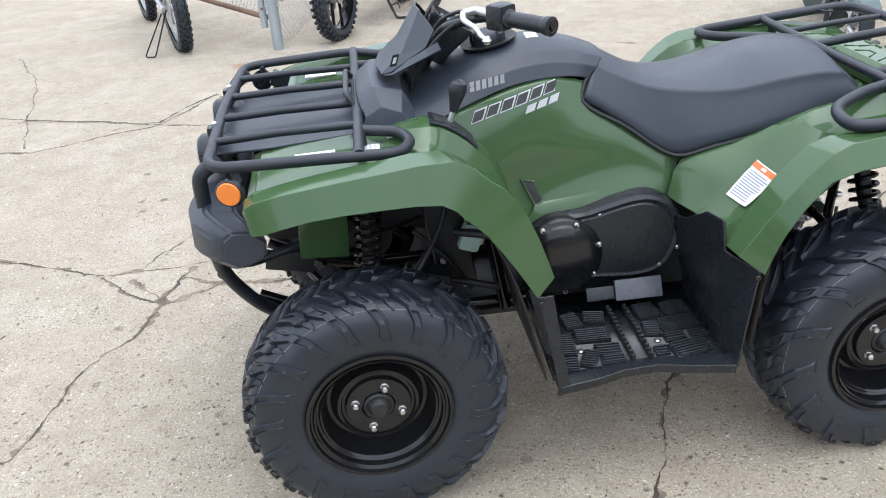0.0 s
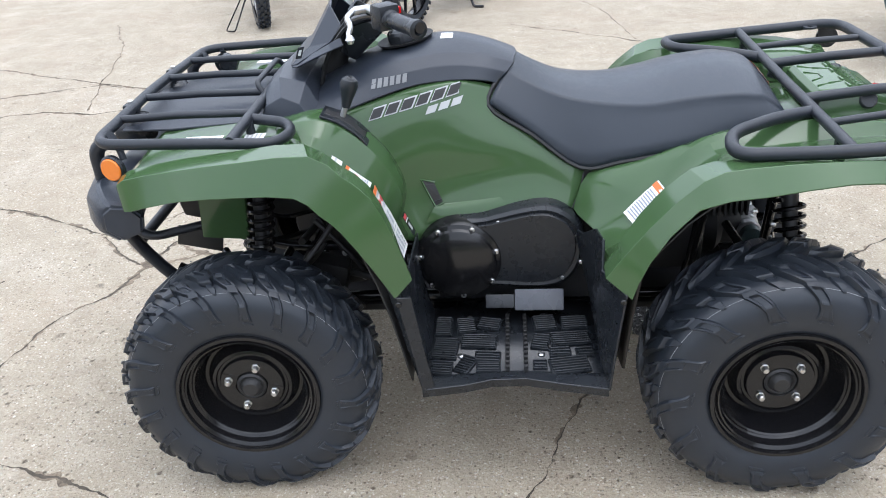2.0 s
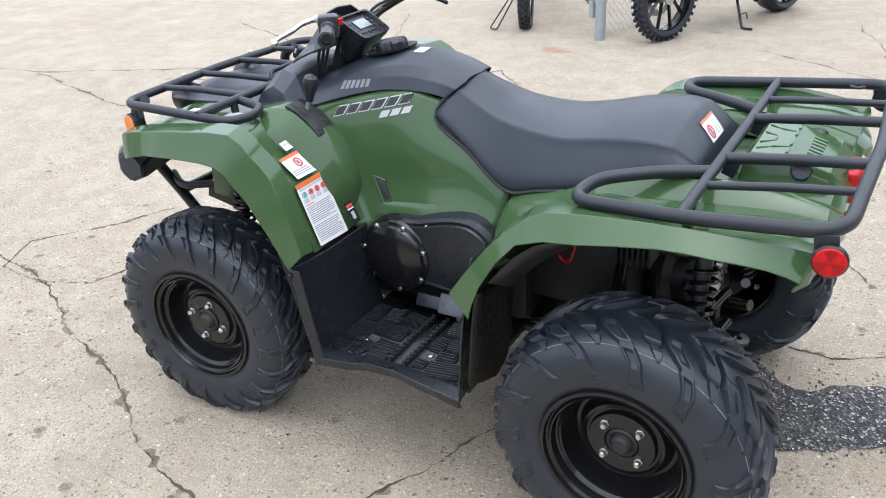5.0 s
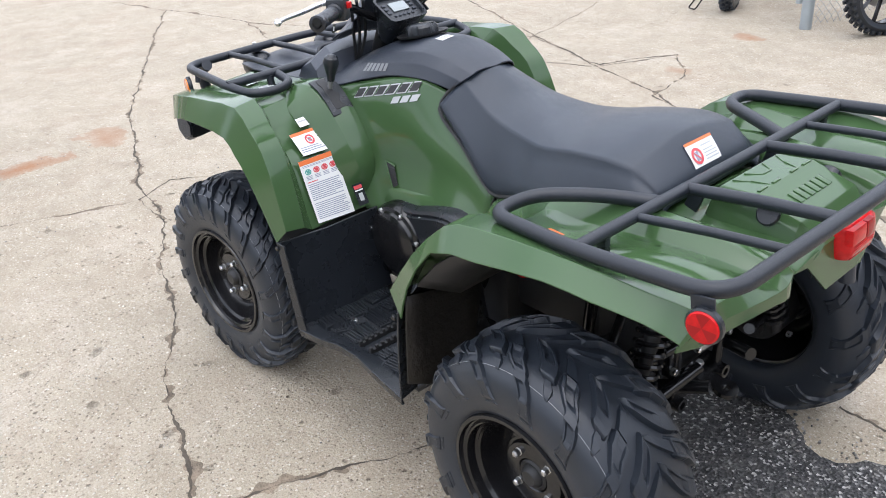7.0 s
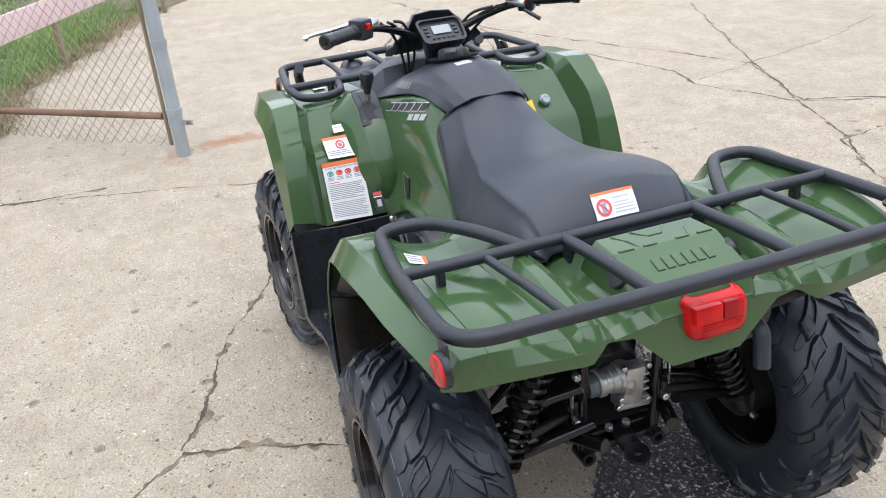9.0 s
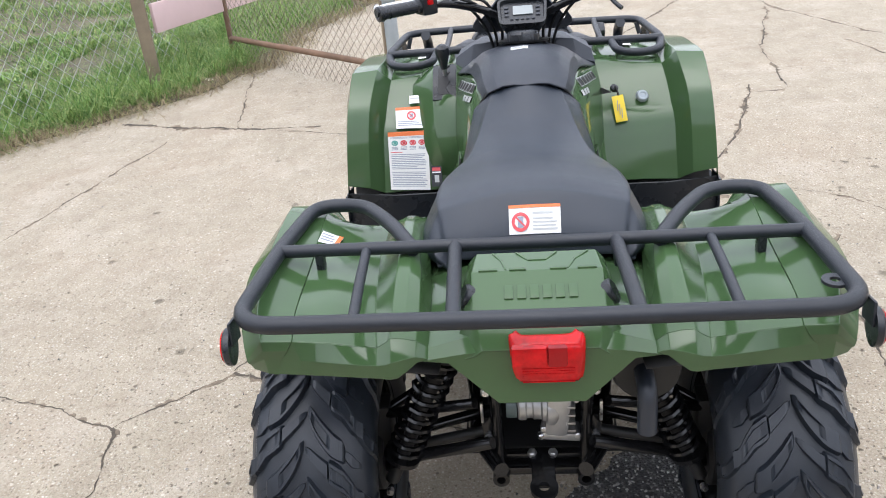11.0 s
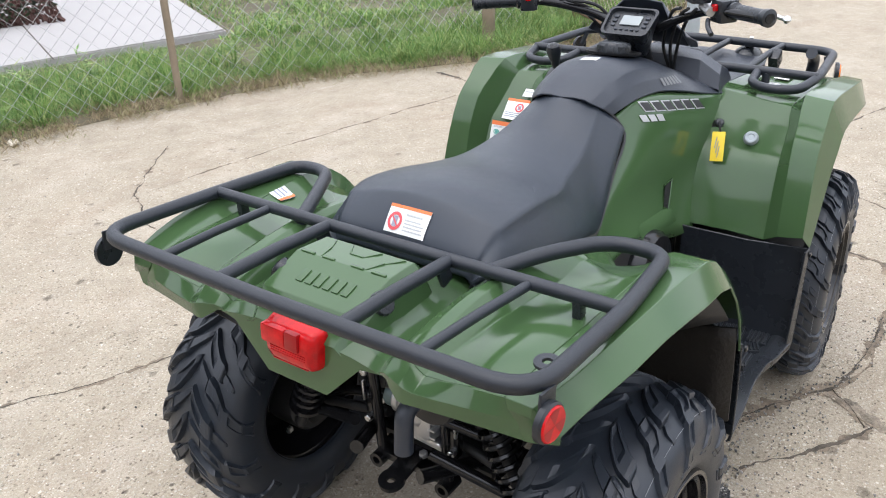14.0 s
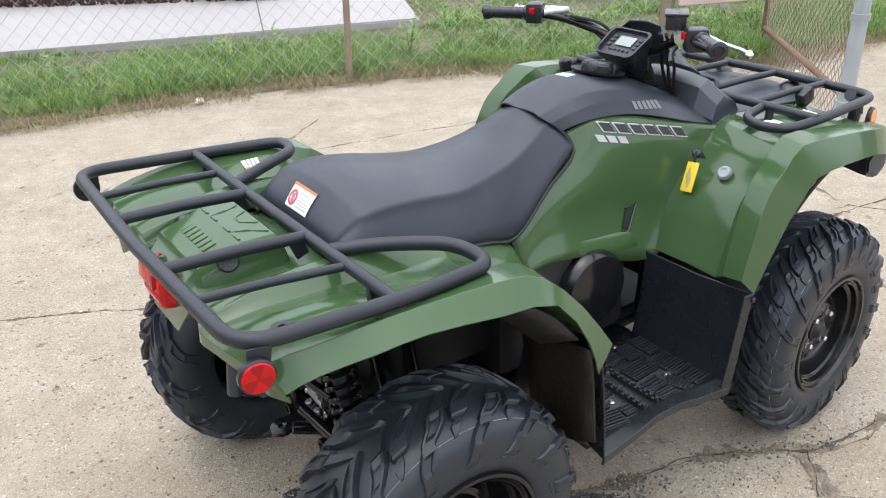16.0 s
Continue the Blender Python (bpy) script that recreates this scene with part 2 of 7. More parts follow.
def asphalt_material():
    """Tarred grit: black binder with grey and a few white stones."""
    m, n, l, b = mat("tarred_grit", 0.75)
    co = n.new("ShaderNodeTexCoord").outputs["Object"]
    v = n.new("ShaderNodeTexVoronoi")
    v.inputs["Scale"].default_value = 150.0
    l.new(co, v.inputs["Vector"])
    sep = n.new("ShaderNodeSeparateColor")
    l.new(v.outputs["Color"], sep.inputs[0])
    c = ramp(n, l, sep.outputs[0], (0.0, (0.026, 0.026, 0.027)), (0.5, (0.058, 0.057, 0.058)), (0.78, (0.11, 0.108, 0.105)), (0.90, (0.24, 0.235, 0.225)), (1.0, (0.60, 0.58, 0.55)))
    f = noisy(n, l, co, 7.0, 6, 0.7)
    c2 = blend(n, l, ramp(n, l, f.outputs[0], (0.5, (0, 0, 0)), (0.75, (0.6,) * 3)).outputs[0], c.outputs[0], (0.16, 0.15, 0.135))
    l.new(c2, b.inputs["Base Color"])
    bp = n.new("ShaderNodeBump")
    bp.inputs["Strength"].default_value, bp.inputs["Distance"].default_value = 1.0, 0.008
    l.new(v.outputs["Distance"], bp.inputs["Height"])
    l.new(bp.outputs[0], b.inputs["Normal"])
    return m


ASPHALT = asphalt_material()


def blade_material(name, a, b_, c_):
    m, n, l, b = mat(name, 0.6)
    g = n.new("ShaderNodeNewGeometry")
    r = ramp(n, l, g.outputs["Random Per Island"], (0.0, a), (0.6, b_), (1.0, c_))
    l.new(r.outputs[0], b.inputs["Base Color"])
    return m


GRASS = blade_material("grass_blades", (0.062, 0.150, 0.026), (0.175, 0.315, 0.062), (0.38, 0.42, 0.16))
GRITMIX = blade_material("mixed_grit", (0.04, 0.04, 0.04), (0.20, 0.19, 0.17), (0.45, 0.42, 0.38))
DRY = blade_material("dry_grass_blades", (0.20, 0.15, 0.09), (0.38, 0.30, 0.18), (0.24, 0.25, 0.10))
TURF = surface("turf_soil", (0.105, 0.088, 0.055), 0.95, 9, 0.5, 0.8, 80)


# ---- building helpers ----
def finish(name, bm, material, parent=None, label="", smooth=35.0):
    bmesh.ops.recalc_face_normals(bm, faces=bm.faces[:])
    me = bpy.data.meshes.new(name)
    bm.to_mesh(me)
    bm.free()
    me.materials.append(material)
    if smooth:
        me.polygons.foreach_set("use_smooth", [True] * len(me.polygons))
        me.set_sharp_from_angle(angle=radians(smooth))
    ob = new(name, me)
    ob.parent = parent
    if label:
        tagged(ob, label)
    return ob


def part(name, bm, material, parent, label="", smooth=35.0):
    return finish(name, bm, material, parent, label, smooth)


def thing(name, label, category, group="", kind="", at=None):
    ob = new(name)
    ob.empty_display_size = 0.1
    if at is not None:
        ob.matrix_world = at
    return tagged(ob, label, category, group, kind)


def curve_points(pts, n, closed=False):
    """Catmull-Rom through the points, n steps a span."""
    p = [Vector(q) for q in pts]
    if n <= 1:
        return p
    out, m = [], len(p)
    for i in range(m if closed else m - 1):
        a, b, c, d = (p[(i + k) % m] if closed else p[min(max(i + k, 0), m - 1)] for k in (-1, 0, 1, 2))
        for s in range(n):
            t = s / n
            out.append(0.5 * ((2 * b) + (c - a) * t + (2 * a - 5 * b + 4 * c - d) * t * t + (3 * b - a - 3 * c + d) * t ** 3))
    if not closed:
        out.append(p[-1])
    return out


def rounded(pts, r, n=5, closed=False):
    """A line with its corners rounded to about the radius r."""
    p = [Vector(q) for q in pts]
    m, out = len(p), []
    for i in range(m):
        if not closed and i in (0, m - 1):
            out.append(p[i])
            continue
        a, b, c = p[i - 1], p[i], p[(i + 1) % m]
        u, v = a - b, c - b
        k = min(r, u.length * 0.45, v.length * 0.45)
        s, e = b + u.normalized() * k, b + v.normalized() * k
        for j in range(n + 1):
            t = j / n
            out.append(s * (1 - t) ** 2 + b * 2 * t * (1 - t) + e * t * t)
    return out


def tube(bm, pts, r, seg=10, closed=False, caps=True):
    p = [Vector(q) for q in pts]
    rings, m, up = [], len(p), None
    for i in range(m):
        a = p[i - 1] if (i or closed) else p[i]
        b = p[(i + 1) % m] if (i < m - 1 or closed) else p[i]
        d = (b - a).normalized()
        if up is None:
            up = d.orthogonal().normalized()
        up = (up - d * up.dot(d)).normalized()
        side = d.cross(up)
        rr = r[i] if isinstance(r, (list, tuple)) else r
        rings.append([bm.verts.new(p[i] + (up * math.cos(k * math.tau / seg) + side * math.sin(k * math.tau / seg)) * rr) for k in range(seg)])
    for i in range(m if closed else m - 1):
        a, b = rings[i], rings[(i + 1) % m]
        shift = 0
        if closed and i == m - 1:
            shift = min(range(seg), key=lambda s: (a[0].co - b[s].co).length)
        for k in range(seg):
            bm.faces.new((a[k], a[(k + 1) % seg], b[(k + 1 + shift) % seg], b[(k + shift) % seg]))
    if caps and not closed:
        bm.faces.new(rings[0][::-1])
        bm.faces.new(rings[-1])
    return bm


def tube_part(name, pts, r, material, parent, label="", seg=10, closed=False):
    return part(name, tube(bmesh.new(), pts, r, seg, closed), material, parent, label, 50)


def box(bm, centre, size, m=None, bevel=0.0, seg=2):
    """A bevelled box added to bm."""
    made = bmesh.ops.create_cube(bm, size=1.0)["verts"]
    for v in made:
        v.co = Vector((v.co.x * size[0], v.co.y * size[1], v.co.z * size[2]))
    if bevel:
        es = list({e for v in made for e in v.link_edges})
        res = bmesh.ops.bevel(bm, geom=es, offset=bevel, segments=seg, affect="EDGES", profile=0.6)
        made = list({v for f in res["faces"] for v in f.verts} | {v for v in made if v.is_valid})
    t = Matrix.Translation(centre) @ (m or Matrix())
    for v in made:
        v.co = t @ v.co
    return bm


def box_part(name, centre, size, material, parent, m=None, bevel=0.004, label=""):
    return part(name, box(bmesh.new(), centre, size, m, bevel), material, parent, label)


def disc(bm, centre, axis, r, h, seg=24, bevel=0.0, r2=None):
    """A short cylinder from centre along the axis."""
    turn = Vector(axis).to_track_quat("Z", "Y").to_matrix().to_4x4()
    prof = [(0, 0), (r, 0), (r2 or r, h), (0, h)] if not bevel else [(0, 0), (r, 0), (r2 or r, h - bevel), ((r2 or r) - bevel, h), (0, h)]
    lathe(bm, prof, seg, Matrix.Translation(centre) @ turn)
    return bm


def lathe(bm, prof, seg, m=Matrix(), closed=False):
    """Turns (radius, height) points round z."""
    rings = []
    for r, h in prof:
        if r < 1e-6:
            rings.append([bm.verts.new(m @ Vector((0, 0, h)))])
        else:
            rings.append([bm.verts.new(m @ Vector((r * math.cos(k * math.tau / seg), r * math.sin(k * math.tau / seg), h))) for k in range(seg)])
    for i in range(len(rings) if closed else len(rings) - 1):
        a, b = rings[i], rings[(i + 1) % len(rings)]
        for k in range(seg):
            k2 = (k + 1) % seg
            if len(a) == 1 and len(b) == 1:
                continue
            if len(a) == 1:
                bm.faces.new((a[0], b[k2], b[k]))
            elif len(b) == 1:
                bm.faces.new((a[k], a[k2], b[0]))
            else:
                bm.faces.new((a[k], a[k2], b[k2], b[k]))
    return bm


def grid(rows, nu=1, nv=1, side=1):
    """A sheet through rows of points, smoothed nu steps along a row and nv from row to row; side -1 mirrors it to the other flank."""
    rows = [curve_points(r, nu) for r in rows]
    cols = [curve_points(c, nv) for c in zip(*rows)]
    bm = bmesh.new()
    vs = [[bm.verts.new((p.x, p.y * side, p.z)) for p in c] for c in cols]
    for a, b in zip(vs, vs[1:]):
        for i in range(len(a) - 1):
            bm.faces.new((a[i], b[i], b[i + 1], a[i + 1]))
    bmesh.ops.remove_doubles(bm, verts=bm.verts[:], dist=1e-5)
    return bm


def panel(name, rows, material, parent, label="", nu=1, nv=1, side=1, thick=0.005, bevel=0.006, inward=None, smooth=40.0):
    """A moulded sheet: thickness and softened folds."""
    bm = grid(rows, nu, nv, side)
    bmesh.ops.recalc_face_normals(bm, faces=bm.faces[:])
    bm.normal_update()
    if inward is not None:
        mid = sum((f.normal * f.calc_area() for f in bm.faces), Vector())
        if mid.dot(Vector((inward[0], inward[1] * side, inward[2]))) > 0:
            bmesh.ops.reverse_faces(bm, faces=bm.faces[:])
    me = bpy.data.meshes.new(name)
    bm.to_mesh(me)
    bm.free()
    me.materials.append(material)
    me.polygons.foreach_set("use_smooth", [True] * len(me.polygons))
    ob = new(name, me)
    ob.parent = parent
    if thick:
        s = ob.modifiers.new("thickness", "SOLIDIFY")
        s.thickness, s.offset = thick, -1
    if bevel:
        b = ob.modifiers.new("soft_folds", "BEVEL")
        b.width, b.segments, b.limit_method, b.angle_limit, b.harden_normals = bevel, 3, "ANGLE", radians(18), True
    if label:
        tagged(ob, label)
    return ob


# ---- ground ----
def ground_mesh():
    bm = bmesh.new()
    bmesh.ops.create_grid(bm, x_segments=60, y_segments=60, size=60)
    return finish("ground", bm, CONCRETE, smooth=0)


ground = tagged(ground_mesh(), "worn beige concrete yard with exposed aggregate and cracks", "ground", kind="structure")
rng = random.Random(7)


def sky_blocking_walls():
    """Plain walls far outside the view, added to block low sky and darken reflections."""
    for i, (c, size) in enumerate((((9.5, 2.0, 2.25), (0.4, 40.0, 4.5)), ((-5.75, 18.0, 1.3), (30.9, 0.4, 2.6)), ((-21.0, 2.0, 1.3), (0.4, 32.0, 2.6)), ((-5.75, -19.0, 1.3), (30.9, 0.4, 2.6)))):
        w = finish("wall_%d" % (i + 1), box(bmesh.new(), c, size), BLOCKWALL, smooth=0)
        tagged(w, "unseen plain wall added round the yard to block low sky light", "wall", kind="structure")


sky_blocking_walls()


def crack(pts, width, material=SOIL, wobble=0.016, height=0.0016, name="crack", chips=True):
    """A jagged crack of uneven width, pinched shut here and there, its edges chipped."""
    line = []
    p = [Vector((*q, 0)) for q in pts]
    for a, b in zip(p, p[1:]):
        n = max(2, int((b - a).length / 0.009))
        line += [a.lerp(b, i / n) for i in range(n)]
    line.append(p[-1])
    seed = rng.random() * 50
    wave = lambda i, f, k: noise.noise((i * f, seed, k))
    core, edge = bmesh.new(), bmesh.new()

    def strip(bm, rows):
        rows = [[bm.verts.new(q) for q in r] for r in rows]
        for a, b in zip(rows, rows[1:]):
            bm.faces.new((a[0], b[0], b[1], a[1]))
            bm.faces.new((a[1], b[1], b[2], a[2]))

    rows, outer = [], []
    for i, q in enumerate(line):
        d = (line[min(i + 1, len(line) - 1)] - line[max(i - 1, 0)]).normalized()
        s = Vector((-d.y, d.x, 0))
        c = q + s * wobble * (wave(i, 0.028, 0) * 1.8 + wave(i, 0.11, 3) * 0.8 + wave(i, 0.42, 5) * 0.35)
        w = width * max(0.10, 0.42 + 0.9 * wave(i, 0.05, 11) + 0.5 * wave(i, 0.21, 13))
        left, right = (w * (0.45 + 1.1 * abs(wave(i, 0.55, k))) for k in (7, 17))
        rows.append((c + s * left + Vector((0, 0, 0.0012)), c + Vector((0, 0, height)), c - s * right + Vector((0, 0, 0.0012))))
        chip = [width * 3.6 * max(0.0, wave(i, 0.06, k) + 0.6 * wave(i, 0.33, k + 1) - 0.04) for k in (23, 29)]
        if chips and max(chip) > 0.002:
            outer.append((c + s * (left + chip[0]) + Vector((0, 0, 0.0004)), c + Vector((0, 0, 0.0010)), c - s * (right + chip[1]) + Vector((0, 0, 0.0004))))
        elif len(outer) > 2:
            strip(edge, outer)
            outer = []
        else:
            outer = []
    strip(core, rows)
    if len(outer) > 2:
        strip(edge, outer)
    made = part(name, core, material, ground, smooth=0)
    if len(edge.faces):
        part("chipped_edge", edge, CRACKFILL, made, smooth=0)
    else:
        edge.free()
    return made


def lay_cracks():
    thin, mid, wide = 0.006, 0.010, 0.020
    for w, pts in (
        (mid, ((-2.9, 1.35), (-2.1, 1.09), (-1.77, 0.91), (-1.66, 0.86), (-1.33, 0.87), (-0.9, 0.95), (-0.3, 1.05), (0.5, 1.0))),
        (mid, ((-1.33, 0.87), (-1.41, 0.58), (-1.45, 0.39), (-1.57, 0.22), (-1.62, 0.02), (-1.66, -0.17), (-1.80, -0.24), (-2.14, -0.23))),
        (thin, ((-1.66, 0.86), (-1.54, 0.71), (-1.41, 0.62))),
        (mid, ((-5.0, 2.0), (-4.88, 1.97), (-3.72, 1.63), (-2.79, 1.53), (-2.75, 1.30), (-2.19, 1.12))),
        (thin, ((-1.53, 0.88), (-1.24, 1.35), (-0.6, 1.8))),
        (mid, ((-3.8, 2.2), (-2.77, 2.5), (-2.44, 2.42), (-1.79, 2.68), (-1.52, 3.18))),
        (thin, ((-3.26, 4.73), (-2.9, 4.0), (-2.74, 3.41), (-2.5, 2.5))),
        (mid, ((0.36, 0.13), (0.25, -0.10), (0.219, -0.165), (0.115, -0.435), (0.045, -0.59), (-0.03, -0.768), (-0.119, -0.979))),
        (mid, ((-0.119, -0.979), (0.024, -1.119), (0.155, -1.28))),
        (mid, ((-6.26, 1.84), (-4.69, 0.94), (-3.39, 0.26), (-2.3, -0.17), (-1.83, -0.26), (-1.5, -0.42), (-1.2, -0.52), (-0.9, -0.65), (-0.68, -0.78), (-0.42, -0.86), (-0.119, -0.979))),
        (thin, ((-4.0, -2.0), (-2.65, -1.73), (-2.34, -0.79), (-2.13, -0.25))),
        (mid, ((-7.3, 1.66), (-6.26, 1.84), (-4.82, 2.08), (-2.65, 3.02), (-1.79, 2.72), (-1.53, 3.21), (-1.24, 2.81), (-1.16, 2.40), (-0.86, 2.27), (-0.2, 2.0), (0.6, 1.6), (1.03, 0.99))),
        (mid, ((-4.65, 3.95), (-2.79, 3.10), (-1.15, 2.44), (-0.9, 2.28))),
        (mid, ((0.83, 0.505), (0.955, 0.493), (1.2, 0.6), (1.6, 0.9))),
        (mid, ((-0.9, -3.0), (-0.35, -2.56), (-0.16, -2.15), (0.0, -1.72), (0.165, -1.27))),
        (mid, ((0.165, -1.27), (0.42, -1.22), (0.65, -1.30), (0.79, -1.37), (1.15, -1.59), (2.2, -2.0))),
        (thin, ((-0.40, -2.53), (-1.4, -2.36), (-2.46, -2.11))),
        (wide, ((-2.85, -2.55), (-2.70, -2.03), (-2.61, -1.58), (-2.60, -1.2))),
        (mid, ((-2.13, -0.24), (-2.20, -0.12), (-2.25, -0.03), (-2.06, 0.22), (-1.9, 0.5))),
        (mid, ((0.03, 4.2), (0.9, 3.6), (1.7, 3.2), (2.4, 3.1))),
        (thin, ((0.9, 3.6), (0.75, 4.5), (0.5, 5.3))),
        (mid, ((-0.02, 0.51), (-0.10, 0.575), (-0.19, 0.655), (-0.28, 0.722), (-0.40, 0.79), (-0.48, 0.877), (-0.9, 1.2))),
    ):
        crack(pts, w)
    for w, pts in (
        (0.035, ((0.12, 0.36), (0.065, 0.38), (-0.056, 0.426), (-0.17, 0.430), (-0.281, 0.49), (-0.391, 0.540), (-0.466, 0.583), (-0.546, 0.645), (-0.68, 0.675), (-0.849, 0.677), (-0.99, 0.665), (-1.2, 0.70), (-1.35, 0.80))),
        (0.055, ((-0.47, 0.61), (-0.43, 0.67), (-0.395, 0.73), (-0.385, 0.79), (-0.43, 0.90))),
        (0.03, ((-1.20, 0.70), (-1.37, 0.61), (-1.52, 0.81))),
    ):
        crack(pts, w, CRACKFILL, 0.02, 0.003, "gravel_filled_crack", False)
    for w, pts in (
        (0.014, ((0.065, 0.38), (-0.03, 0.41), (-0.09, 0.42), (-0.18, 0.43), (-0.25, 0.46), (-0.32, 0.50), (-0.41, 0.56), (-0.48, 0.61), (-0.54, 0.64), (-0.65, 0.66), (-0.78, 0.68), (-0.99, 0.665))),
        (0.010, ((-0.49, 0.62), (-0.42, 0.69), (-0.36, 0.74))),
    ):
        crack(pts, w, SOIL, 0.010, 0.0036)
    crack(((-0.46, 0.62), (-0.47, 0.68), (-0.43, 0.74), (-0.39, 0.79), (-0.40, 0.87)), 0.075, GRITFILL, 0.015, 0.0034, "grit_hollow", False)


lay_cracks()


def asphalt_patch():
    """The tarred repair under the machine's rear, with loose crumbs."""
    bm = bmesh.new()
    edge = rounded([(0.02, 0.44), (0.30, 0.22), (0.455, 0.064), (0.55, 0.008), (0.63, -0.05), (0.69, -0.112), (0.78, -0.09), (1.15, 0.12), (1.6, 0.30), (1.45, 0.47), (1.01, 0.36), (0.89, 0.26), (0.73, 0.39), (0.62, 0.72), (0.30, 0.70), (0.1, 0.55)], 0.05, 3, True)
    edge = [Vector((*q, 0.0)) if len(q) == 2 else q for q in edge]
    fine = []
    for a, b in zip(edge, edge[1:] + edge[:1]):
        n = max(1, int((b - a).length / 0.02))
        fine += [a.lerp(b, i / n) for i in range(n)]
    vs = [bm.verts.new((q.x + 0.025 * noise.noise((q.x * 22, q.y * 22, 1)), q.y + 0.025 * noise.noise((q.x * 22, q.y * 22, 5)), 0.004)) for q in fine]
    bm.faces.new(vs)
    ob = part("asphalt_patch", bm, ASPHALT, ground, "black crumbling asphalt patch", 0)
    crumbs = bmesh.new()
    for _ in range(800):
        q = rng.choice(fine)
        c = Vector((q.x + rng.gauss(0, 0.045), q.y + rng.gauss(0, 0.045), 0.004))
        s = rng.uniform(0.002, 0.006)
        made = bmesh.ops.create_cube(crumbs, size=1.0)["verts"]
        t = Matrix.Translation(c) @ Euler((rng.random() * 3, rng.random() * 3, rng.random() * 3)).to_matrix().to_4x4()
        for v in made:
            v.co = t @ (v.co * s * rng.uniform(0.7, 1.4))
    tagged(part("asphalt_crumbs", crumbs, GRITMIX, ground, "", 0), "loose black asphalt crumbs", kind="stuff")


asphalt_patch()

# ---- the machine: running gear ----
AXLE_Z, FRONT_X, REAR_X = 0.297, -0.620, 0.620
quad = thing("quad_bike", "green and black utility quad bike parked on the concrete", "quad bike")


def tyre_profile(w):
    h = w / 2
    half = [(0.160, h * 0.80), (0.166, h * 0.86), (0.172, h * 0.90), (0.188, h * 0.975), (0.226, h * 1.0), (0.258, h * 0.96), (0.282, h * 0.82), (0.294, h * 0.55), (0.2985, 0.0)]
    return [(r, -y) for r, y in half] + half[-2::-1]


def tyre_skin(w, s, rise=0.0):
    """Radius and sideways place on the tyre's skin; s runs from 0 at the crown to 1 down the flank."""
    h = w / 2
    pts = [(0.2985, 0.0), (0.294, h * 0.55), (0.282, h * 0.82), (0.258, h * 0.96), (0.226, h * 1.0), (0.198, h * 0.985)]
    k = s * (len(pts) - 1)
    i = min(int(k), len(pts) - 2)
    f = k - i
    r, y = (pts[i][j] * (1 - f) + pts[i + 1][j] * f for j in (0, 1))
    d = Vector((pts[i + 1][1] - pts[i][1], -(pts[i + 1][0] - pts[i][0]))).normalized()
    return r + d.x * rise, y + d.y * rise


def lug_bm(w, side, steps, form, grow=1.0):
    """One moulded lug that runs over the tyre's shoulder. steps: (s, angle in degrees); form: (share of its length, width, rise, floor between its rims)."""
    bm = bmesh.new()
    pts = curve_points([(s, a, 0) for s, a in steps], 6)
    rows = []
    last = len(pts) - 1
    for i, q in enumerate(pts):
        f = i / last
        for (f0, *a), (f1, *b) in zip(form, form[1:]):
            if f0 <= f <= f1:
                g = (f - f0) / max(1e-6, f1 - f0)
                wide, up, hollow = (p * (1 - g) + r * g for p, r in zip(a, b))
                break
        hw = wide * grow / 2
        row = []
        for off, hgt in ((-1.30, -0.003), (-1.0, up), (-0.66, up), (-0.54, up * hollow), (0.54, up * hollow), (0.66, up), (1.0, up), (1.30, -0.003)):
            r, y = tyre_skin(w, max(0.0, q.x), hgt)
            a = radians(q.y) + off * hw / r
            row.append(bm.verts.new((r * math.sin(a), side * y, r * math.cos(a))))
        rows.append(row)
    for a, b in zip(rows, rows[1:]):
        for k in range(len(a) - 1):
            bm.faces.new((a[k], a[k + 1], b[k + 1], b[k]))
    bm.faces.new(rows[0])
    bm.faces.new(rows[-1][::-1])
    return bm


# shoulder bar: outlined block, neck, slimmer outlined bar, flat flared foot
BAR = ((0.0, 0.024, 0.004, 1.0), (0.04, 0.029, 0.015, 1.0), (0.09, 0.030, 0.015, 0.55), (0.27, 0.028, 0.014, 0.55), (0.32, 0.027, 0.013, 1.0), (0.38, 0.019, 0.010, 1.0), (0.44, 0.023, 0.011, 1.0),
       (0.48, 0.023, 0.010, 0.45), (0.70, 0.020, 0.008, 0.45), (0.76, 0.019, 0.007, 1.0), (0.84, 0.016, 0.005, 1.0), (0.93, 0.021, 0.0045, 0.7), (1.0, 0.026, 0.002, 0.7))
# crown claw: a slim curved tip that swells into an outlined block
CLAW = ((0.0, 0.010, 0.004, 1.0), (0.15, 0.020, 0.013, 1.0), (0.30, 0.026, 0.014, 0.5), (0.62, 0.030, 0.014, 0.5), (0.70, 0.030, 0.014, 1.0), (0.90, 0.026, 0.013, 1.0), (1.0, 0.018, 0.004, 1.0))
RIDGE = ((0.0, 0.005, 0.002, 1.0), (0.3, 0.014, 0.009, 1.0), (1.0, 0.019, 0.012, 1.0))
FIN = ((0.0, 0.010, 0.006, 1.0), (0.4, 0.016, 0.007, 1.0), (1.0, 0.004, 0.001, 1.0))
MARK = ((0.0, 0.020, 0.0008, 1.0), (0.5, 0.024, 0.0020, 0.2), (1.0, 0.022, 0.0008, 1.0))


